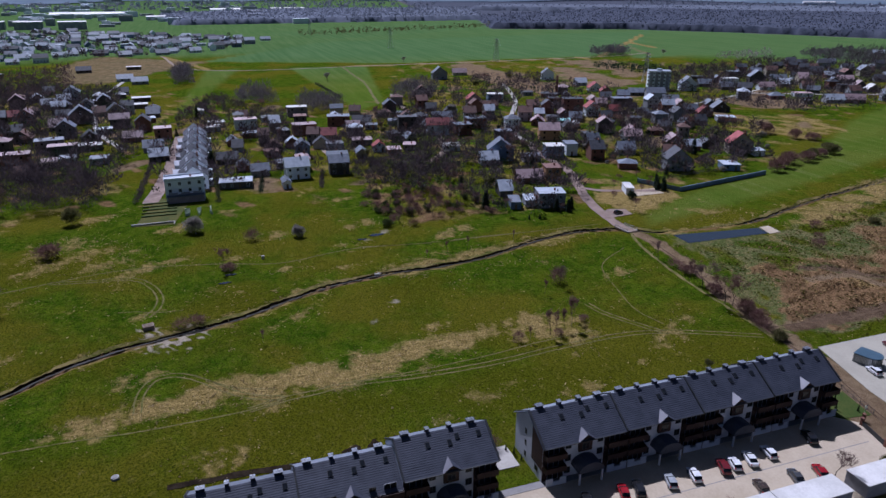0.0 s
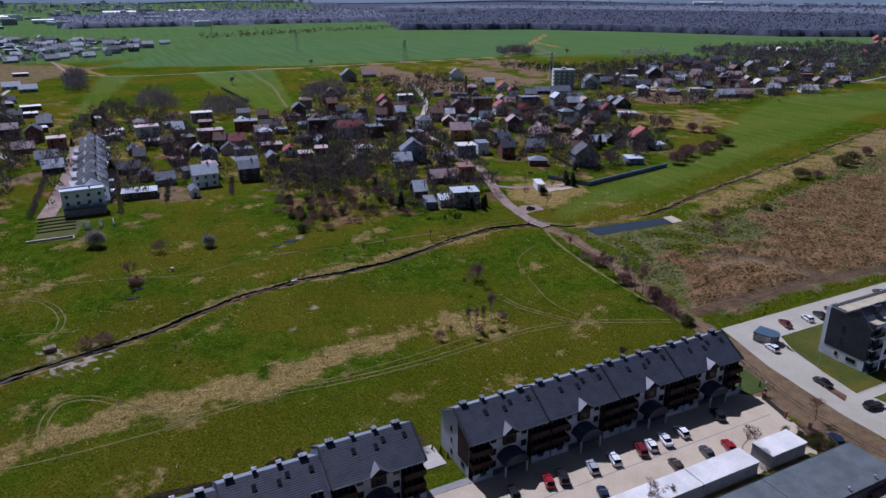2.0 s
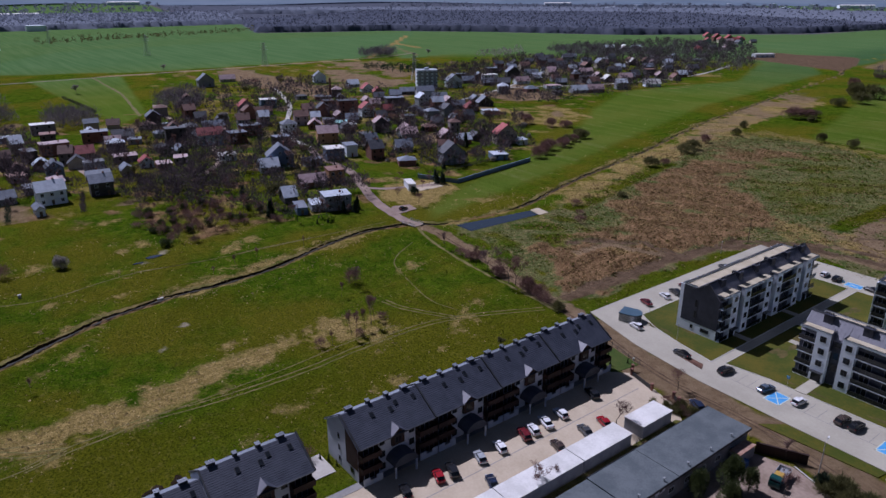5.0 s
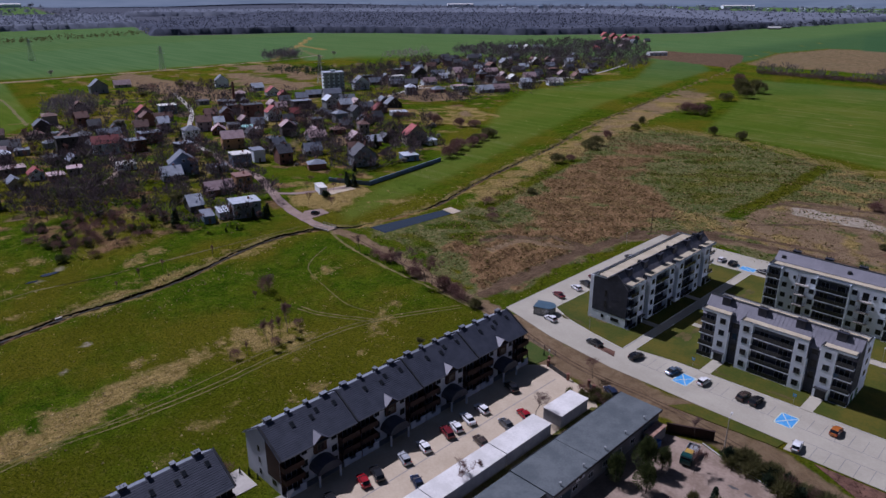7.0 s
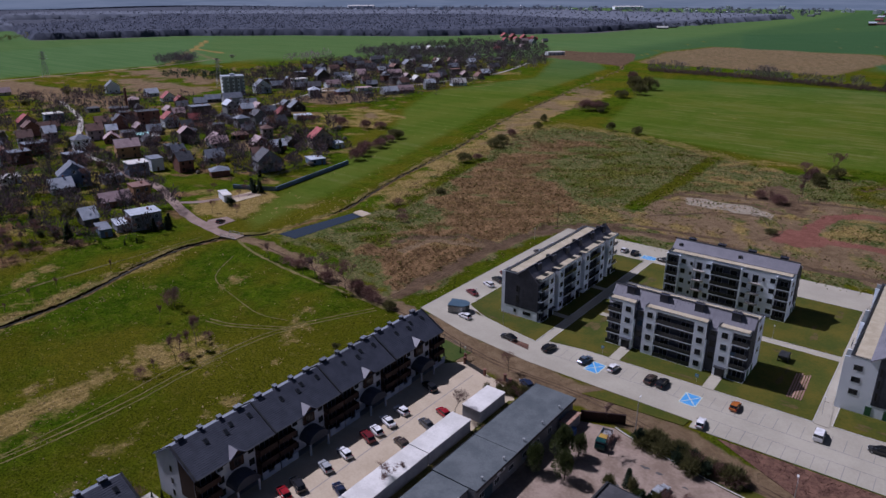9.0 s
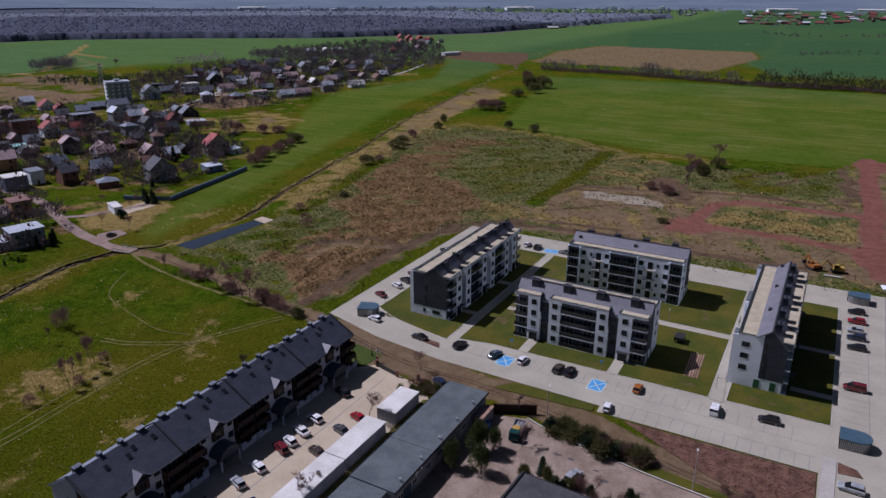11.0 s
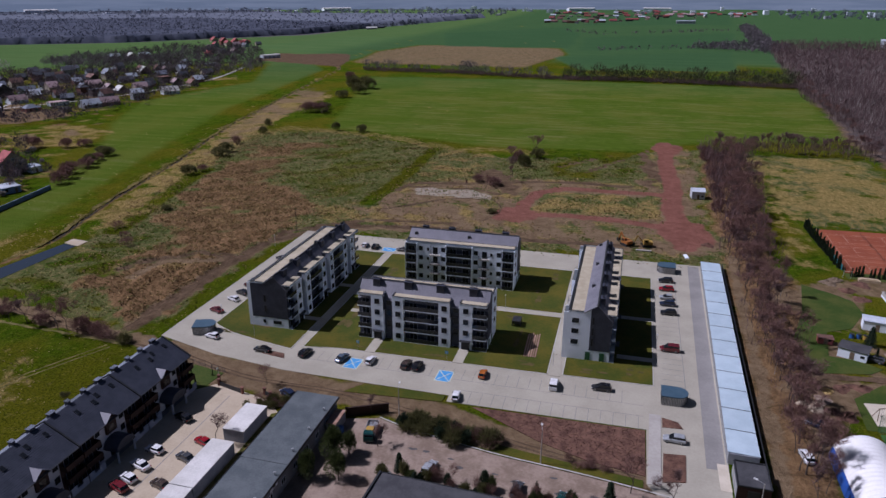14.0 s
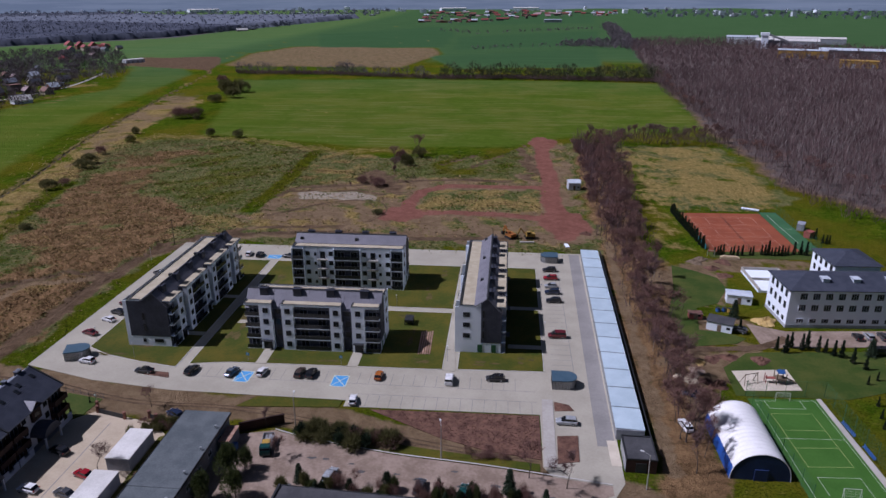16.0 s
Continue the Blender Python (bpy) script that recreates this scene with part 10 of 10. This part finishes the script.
for k in range(5):
    solid("garden_hedge", MB().prism([(-281 - 4.4 * k, -25), (-281 - 4.4 * k, -12), (-281.9 - 4.4 * k, -12), (-281.9 - 4.4 * k, -25)][::-1], 0, 0.5), "lawn_green", "clipped dark hedge in the garden plot", "hedge", "garden hedges")
for k in range(9):
    solid("fence_panel", MB().box(-0.1, -1.0, 0, 0.1, 1.0, 1.3), "line_white", "white picket fence panel", "fence", "white fence panels", at=pose(-284 + (k % 3) * 3.0, -8 + (k // 3) * 4.4, 0, 0, 0, 14 * k))

# tower block and factory chimney
tower = thing("tower_block", "pale five-storey apartment tower in the village", "tower block", at=pose(-513, 375, 0, 0, 0, 62))
part("wall", MB().box(-9, -6, 0, 9, 6, 15.5), "plaster_white", tower)
part("roof", MB().box(-9.2, -6.2, 15.5, 9.2, 6.2, 15.9).box(-2, -2, 15.9, 2, 2, 17.4), "roof_silver", tower)
for k in range(4):
    part("loggia_strip", MB().box(-8 + 4.4 * k, -6.06, 0.8, -5.4 + 4.4 * k, -6.0, 15.0), "plaster_grey", tower)
for s in range(5):
    for k in range(5):
        wo = part("window", WIN, None, tower, at=(-4.7 + 4.4 * k - 4.4, -6.0, 1.2 + 3.0 * s))
        part("frame", WIN_FRAME, None, wo)
stack = thing("factory_chimney", "tall square dark brick factory chimney", "chimney", at=(-498, 270, 0))
part("shaft", MB().tube((0, 0, 0), (0, 0, 17), 1.2, 0.8, 8), "brick_red", stack)
part("rim", MB().tube((0, 0, 17), (0, 0, 17.6), 0.95, 0.95, 8), "brick_red", stack)

# other houses that fill the lanes
def clear(x, y, r):
    return all((x - a) ** 2 + (y - b) ** 2 > (r + c) ** 2 for a, b, c in PLACED)


def scatter(n, outline, seed, sizes=(9, 14), group="village houses", detail=True, roofs=None, face=70, gap=5.0, walls=None):
    rnd = random.Random(seed)
    xs, ys = [p[0] for p in outline], [p[1] for p in outline]
    made = 0
    for _ in range(n * 30):
        x, y = rnd.uniform(min(xs), max(xs)), rnd.uniform(min(ys), max(ys))
        w = rnd.uniform(*sizes)
        if inside(np.array([[x, y]]), outline, 1.0)[0] < 0.5 or not clear(x, y, w * 0.62 + gap):
            continue
        house(round(x), round(y), round(face + rnd.choice((0, 0, 90)) + rnd.uniform(-9, 9)), round(w, 1), rnd.choice((8, 9, 10)), rnd.choice((1, 1, 2)), rnd.choice("GGEEHF"), rnd.choice(roofs or ("roof_grey", "roof_dark", "roof_brown", "roof_dark", "roof_silver", "roof_dark", "roof_pink", "roof_grey", "roof_brown")), rnd.choice(walls or ("plaster_grey", "plaster_mauve", "plaster_cream", "plaster_dark", "brick_red", "plaster_dark")), detail, group)
        made += 1
        if made >= n:
            break


scatter(22, [(-330, -230), (-330, -110), (-400, -100), (-560, -130), (-620, -230), (-480, -300)], 1, face=95)
scatter(26, [(-352, 66), (-350, 120), (-330, 150), (-420, 200), (-480, 190), (-520, 150), (-480, 70), (-420, 56)], 21, (6, 10), face=80, gap=1.5)
scatter(30, [(-262, 200), (-300, 200), (-420, 215), (-520, 250), (-520, 330), (-420, 370), (-330, 300)], 22, (6, 10), face=70, gap=1.5)
scatter(16, [(-300, 20), (-330, 66), (-470, 62), (-490, 20), (-440, 12)], 23, (5.5, 9), face=90, gap=1.5)
scatter(22, [(-340, -40), (-440, -26), (-640, -40), (-660, -140), (-420, -120), (-340, -100)], 24, (8, 12), face=95, gap=3.0)
scatter(24, [(-400, 430), (-480, 380), (-560, 440), (-600, 560), (-520, 640), (-410, 560)], 25, (9, 13), face=62, gap=2.0)
scatter(16, [(-420, -20), (-420, -110), (-560, -110), (-620, -40), (-560, -20)], 2, face=95)
scatter(14, [(-345, 70), (-440, 70), (-470, 130), (-350, 118)], 3, (7, 11), face=85)
scatter(16, [(-340, 180), (-400, 190), (-470, 240), (-470, 330), (-380, 320), (-300, 250), (-270, 200)], 4, (7, 11), face=70)
scatter(34, [(-400, 420), (-480, 400), (-560, 470), (-640, 640), (-560, 720), (-440, 700), (-400, 560)], 5, (9, 14), face=60, detail=False, roofs=("roof_dark", "roof_grey", "roof_brown", "roof_silver", "roof_dark", "roof_pink", "roof_grey", "roof_dark"))
scatter(14, [(-560, 860), (-640, 980), (-720, 1100), (-640, 1140), (-540, 960)], 6, (9, 14), face=60, detail=False, roofs=("roof_red", "roof_red", "roof_dark", "roof_pink"))
scatter(230, [(-900, -330), (-900, -190), (-965, -90), (-985, 25), (-1180, 118), (-1300, 0), (-1500, -260), (-1350, -420)], 7, (12, 18), "suburb houses", False, ("roof_grey", "roof_dark", "roof_silver", "roof_silver", "roof_silver", "roof_grey"), 95, 0.5, ("plaster_white", "plaster_white", "plaster_grey", "plaster_blue"))
scatter(20, [(-640, -200), (-720, -160), (-860, -180), (-860, -330), (-700, -340)], 8, (10, 15), "suburb houses", False, ("roof_grey", "roof_dark", "roof_silver", "roof_brown"), 95, 4.0)
scatter(110, [(-280, 2100), (-330, 2900), (100, 3050), (420, 3050), (380, 2700), (60, 2450), (-150, 2030)], 9, (14, 24), "far village houses", False, ("roof_red", "roof_pink", "roof_silver", "roof_red", "roof_brown"), 0, 6.0)
scatter(14, [(-780, 1600), (-600, 1600), (-620, 1800), (-790, 1820)], 10, (14, 26), "far village houses", False, ("roof_silver", "roof_white", "roof_grey"), 40, 8.0)

SETTLED = {"suburb houses": "suburb_roofs", "far village houses": "far_village_roofs", "village houses": "upper_village_roofs"}
for (group, key), mb in FAR_MESH.items():
    word = ROOF_WORDS.get(key) or WALL_WORDS.get(key) or "dark glass of"
    solid(SETTLED[group], mb, key, f"{word} parts of many far-off houses", "houses", kind="stuff")

# the far town under the horizon
town = {"plaster_white": MB(), "plaster_grey": MB(), "roof_silver": MB()}
rng = random.Random(44)
for k in range(620):
    x, y = (rng.uniform(-3250, -1650), rng.uniform(-1900, 250)) if k < 430 else (rng.uniform(-2200, 1500), rng.uniform(1900, 3200))
    if math.hypot(x, y) > 3260 or (k >= 430 and math.hypot(x, y) < 2650) or (x < -2350 and rng.random() < 0.3):
        continue
    w, d, h = rng.uniform(12, 42), rng.uniform(10, 20), rng.choice((5, 6, 8, 11, 14))
    z = float(far_ground(np.array([[x, y]]))[0])
    town[rng.choice(list(town))].box(x - d / 2, y - w / 2, z - 1, x + d / 2, y + w / 2, z + h)
for key, mb in town.items():
    solid("far_town", mb, key, "pale buildings of a far-off town", "town", kind="stuff")

# works in the wood, long halls in the far plain
def works_hall(x, y, rot, w, d, h, roof, wall, label, group="far works halls"):
    ob = thing("industrial_hall", label, "industrial hall", group, at=pose(x, y, 0, 0, 0, rot))
    part("wall", MB().box(-w / 2, -d / 2, 0, w / 2, d / 2, h), wall, ob)
    part("roof", MB().extrude([(-d / 2 - 0.4, h), (d / 2 + 0.4, h), (d / 2 + 0.4, h + 0.4), (0, h + d * 0.08), (-d / 2 - 0.4, h + 0.4)], -w / 2 - 0.4, w / 2 + 0.4), roof, ob)
    for k in range(4):
        part("gate", MB().box(-w / 2 + w * (k + 0.3) / 4, -d / 2 - 0.1, 0, -w / 2 + w * (k + 0.7) / 4, -d / 2, h * 0.6), "metal_grey", ob)


for x, y, rot, w, d, h, roof, wall in ((430, 1180, -20, 90, 40, 12, "roof_white", "plaster_grey"), (390, 1010, -20, 60, 20, 10, "roof_silver", "yellow_paint"), (470, 1010, -20, 110, 30, 10, "roof_silver", "plaster_dark"), (405, 880, -25, 40, 14, 8, "yellow_paint", "yellow_paint"), (500, 1290, -20, 120, 30, 9, "roof_white", "plaster_grey"), (395, 1290, -15, 50, 30, 11, "roof_silver", "plaster_white"),
                                       (-2150, -240, 92, 180, 60, 9, "roof_white", "plaster_white"), (-2380, 120, 92, 90, 50, 9, "roof_white", "plaster_white"), (-2450, 320, 92, 110, 40, 8, "roof_white", "plaster_grey"), (-1950, -60, 92, 60, 30, 8, "roof_white", "plaster_white"), (-1620, -290, 95, 50, 24, 14, "roof_white", "plaster_grey"), (-1600, -210, 95, 50, 24, 14, "roof_white", "plaster_grey"), (-1640, -360, 95, 50, 24, 14, "roof_white", "plaster_grey"),
                                       (-482, 884, 60, 26, 10, 4, "roof_white", "plaster_white"), (-250, 3150, 20, 110, 40, 10, "roof_white", "plaster_white"), (60, 3200, 0, 110, 40, 10, "roof_white", "plaster_white"), (-1250, 2900, 40, 120, 40, 10, "roof_white", "plaster_white"), (-2200, 2300, 50, 110, 40, 10, "roof_white", "plaster_white"), (-3100, 780, 80, 120, 40, 10, "roof_white", "plaster_white"), (120, 2150, 0, 50, 20, 7, "roof_silver", "plaster_grey")):
    zz = float(far_ground(np.array([[x, y]]))[0])
    works_hall(x, y, rot, w, d, h + zz, roof, wall, "long pale industrial hall far off" if abs(x) > 520 or y > 2000 or x < 0 else "works hall among bare trees")
silo = thing("mixing_plant", "white mixing tower with sloping conveyor among trees", "works tower", at=pose(392, 1170, 0, 0, 0, -15))
part("tower", MB().box(-5, -5, 0, 5, 5, 20).box(-6, -6, 20, 6, 6, 24), "plaster_white", silo)
part("conveyor", MB().extrude([(5, 20), (50, 4), (50, 7), (5, 23)][::-1], -1.5, 1.5, "y"), "metal_grey", silo)
for k in range(4):
    part("trestle", MB().box(12 + 10 * k, -1.2, 0, 13 + 10 * k, 1.2, 17 - 3.4 * k), "metal_grey", silo)


# ---------- pylons ----------
def pylon(x, y, h, rot):
    ob = thing("pylon", "grey lattice power pylon in the green field", "pylon", "pylons", at=pose(x, y, 0, 0, 0, rot))
    c = h * 0.10
    pts = [(-c, -c), (c, -c), (c, c), (-c, c)]
    for px, py in pts:
        part("leg", MB().tube((px, py, 0), (px * 0.15, py * 0.15, h), 0.16, 0.10, 4), "metal_grey", ob)
    brace = MB()
    n = 7
    for k in range(n):
        z0, z1 = h * k / n, h * (k + 1) / n
        f0, f1 = 1 - 0.85 * k / n, 1 - 0.85 * (k + 1) / n
        for i in range(4):
            (ax, ay), (bx, by) = pts[i], pts[(i + 1) % 4]
            brace.tube((ax * f0, ay * f0, z0), (bx * f1, by * f1, z1), 0.06, 0.06, 3)
            brace.tube((bx * f0, by * f0, z0), (ax * f1, ay * f1, z1), 0.06, 0.06, 3)
    part("bracing", brace, "metal_grey", ob)
    for z, w in ((h * 0.72, h * 0.2), (h * 0.84, h * 0.16), (h * 0.95, h * 0.12)):
        part("crossarm", MB().extrude([(-w, z), (w, z), (0.3, z + 0.9), (-0.3, z + 0.9)], -0.3, 0.3, "y"), "metal_grey", ob)


pylon(-763, 333, 26, 40)
pylon(-985, 268, 26, 40)
pylon(-1290, 205, 26, 40)
pylon(-560, 395, 26, 40)

# village trees, hedges, fruit trees
rnd = random.Random(5)
spots = [([(-235, 112), (-228, 142), (-300, 175), (-420, 190), (-480, 130), (-380, 62), (-300, 66)], 42, 1.0), ([(-250, 200), (-270, 270), (-330, 320), (-400, 330), (-480, 250), (-340, 185)], 28, 1.0), ([(-300, -30), (-340, 60), (-480, 60), (-560, 10), (-440, -30), (-330, -22)], 20, 1.0), ([(-300, -230), (-292, -40), (-420, -30), (-640, -60), (-700, -240), (-400, -300)], 20, 1.0),
         ([(-360, 380), (-440, 330), (-620, 460), (-640, 640), (-430, 720), (-380, 540)], 0, 0.9), ([(-490, 200), (-600, 230), (-620, 300), (-500, 330)], 6, 1.0)]
for outline, count, scale in spots:
    xs, ys = [p[0] for p in outline], [p[1] for p in outline]
    made = 0
    for _ in range(count * 25):
        x, y = rnd.uniform(min(xs), max(xs)), rnd.uniform(min(ys), max(ys))
        if inside(np.array([[x, y]]), outline, 1.0)[0] < 0.5 or not clear(x, y, 0.5):
            continue
        if min(float(dist_line(np.array([[x, y]]), line)[0]) for line in streets.values()) < 4:
            continue
        key = rnd.choice(("bare_0", "bare_1", "bare_2", "bare_3", "bare_4", "bare_5", "bare_2", "slim_1", "slim_2", "spruce_0", "spruce_1", "spruce_2", "leafing_0", "blossom_0"))
        tree(key, x, y, rnd.uniform(5, 12) * scale if "spruce" not in key else rnd.uniform(4, 10), group="village trees")
        made += 1
        if made >= count:
            break
for k in range(70):
    x, y = rnd.uniform(-420, -235), rnd.uniform(-30, 330)
    if clear(x, y, 1) and inside(np.array([[x, y]]), [(-235, 112), (-228, 142), (-250, 200), (-270, 270), (-330, 320), (-420, 300), (-420, 20), (-300, -20), (-290, 60), (-280, 100)], 1.0)[0] > 0.5:
        shrub(rnd.choice(("bare_0", "bare_1", "green_0", "evergreen_0", "white_0")), x, y, rnd.uniform(2.5, 5), rnd.uniform(1.5, 3.5), "garden shrubs")
for x, y, s in ((-262, 176, 5), (-256, 170, 4.5), (-250, 184, 5), (-266, 188, 5), (-246, 177, 4.5), (-258, 190, 4), (-238, 158, 5.5)):
    tree("bare_3", x, y, s, group="clearing trees")
for x, y in ((-246, 189), (-249, 190.4), (-252, 189), (-255, 191), (-248, 187), (-230, 116), (-229, 120), (-236, 131), (-234, 135), (-237, 138)):
    tree("spruce_0", x, y, 5.2 if y > 150 or y > 130 else 2.0, group="garden conifers")
for x, y, s in ((-660, 118, 8), (-790, 230, 7), (-762, 560, 8)):
    tree("blossom_1", x, y, s, group="field blossom trees")

# bare garden trees between the houses, past counting
def garden_stuff(name, label, outline, spacing, height, material, seed, nblade, width, keep):
    return wood_stuff(name, label, outline, spacing, height, material, seed, nblade, width, 0.26, keep, clump=52.0)


YARDS = [([(-236, 112), (-230, 142), (-300, 172), (-420, 190), (-480, 130), (-380, 62), (-300, 66)], 7.0, 7.5, 0.5), ([(-256, 200), (-270, 270), (-330, 320), (-400, 330), (-480, 250), (-340, 185)], 7.5, 7.5, 0.45), ([(-300, -20), (-330, 60), (-480, 60), (-580, 10), (-440, -26)], 8.0, 7.5, 0.4), ([(-300, -230), (-296, -40), (-420, -30), (-640, -60), (-760, -260), (-400, -320)], 8.5, 9, 0.5),
         ([(-370, 400), (-440, 330), (-620, 460), (-660, 640), (-430, 720), (-380, 540)], 8.5, 8, 0.5), ([(-490, 140), (-600, 220), (-640, 290), (-480, 330), (-430, 220)], 8.5, 8, 0.4), ([(-560, 640), (-720, 740), (-720, 1000), (-560, 1000), (-420, 760)], 10, 9, 0.5), ([(-900, -330), (-900, -190), (-985, 25), (-1180, 118), (-1300, 0), (-1500, -260), (-1350, -420)], 22, 8, 0.5)]
for n, (outline, spacing, high, keep) in enumerate(YARDS):
    near = n < 4
    garden_stuff("garden_trees", "bare brown garden trees between the houses", outline, spacing * (0.92 if near else 0.9), high * 1.2, "twig_garden", 60 + n, 112 if near else 50, 0.34 if near else 0.5 if n < 7 else 1.0, min(1.0, keep * 1.2))
    garden_stuff("garden_conifers", "dark evergreen garden trees between the houses", outline, spacing * 1.5, high * 0.85, "needle", 80 + n, 36 if near else 16, 0.42 if near else 0.9, keep)

# clipped hedges between the gardens
for k, (x0, y0, x1, y1, high, key) in enumerate(((-246, 110, -238, 140, 1.6, "needle"), (-262, 196, -268, 250, 1.8, "hedge_bud"), (-272, 208, -300, 214, 1.6, "needle"), (-284, 232, -300, 262, 1.8, "twig_garden"), (-300, 128, -304, 156, 1.8, "needle"), (-338, 66, -344, 100, 2.0, "hedge_bud"),
                                                 (-300, 22, -330, 26, 1.8, "needle"), (-298, 48, -330, 54, 1.8, "twig_garden"), (-330, 196, -360, 206, 2.0, "needle"), (-304, 190, -310, 232, 1.8, "needle"), (-370, 106, -400, 112, 2.0, "needle"), (-290, 4, -340, 6, 1.6, "hedge_bud"),
                                                 (-318, 262, -340, 300, 2.0, "twig_garden"), (-420, 288, -450, 310, 2.2, "needle"), (-300, -28, -372, -24, 2.0, "twig_garden"), (-360, -70, -366, -110, 2.0, "needle"), (-470, 14, -560, 2, 2.4, "twig_garden"), (-548, 108, -640, 104, 2.4, "hedge_bud"))):
    dx, dy = x1 - x0, y1 - y0
    half = 0.8 / math.hypot(dx, dy)
    wood_stuff("garden_hedge", "narrow dark hedge between two gardens", [(x0 - dy * half, y0 + dx * half), (x1 - dy * half, y1 + dx * half), (x1 + dy * half, y1 - dx * half), (x0 + dy * half, y0 - dx * half)], 0.9, high, key, 300 + k, 20, 0.24, 0.34)
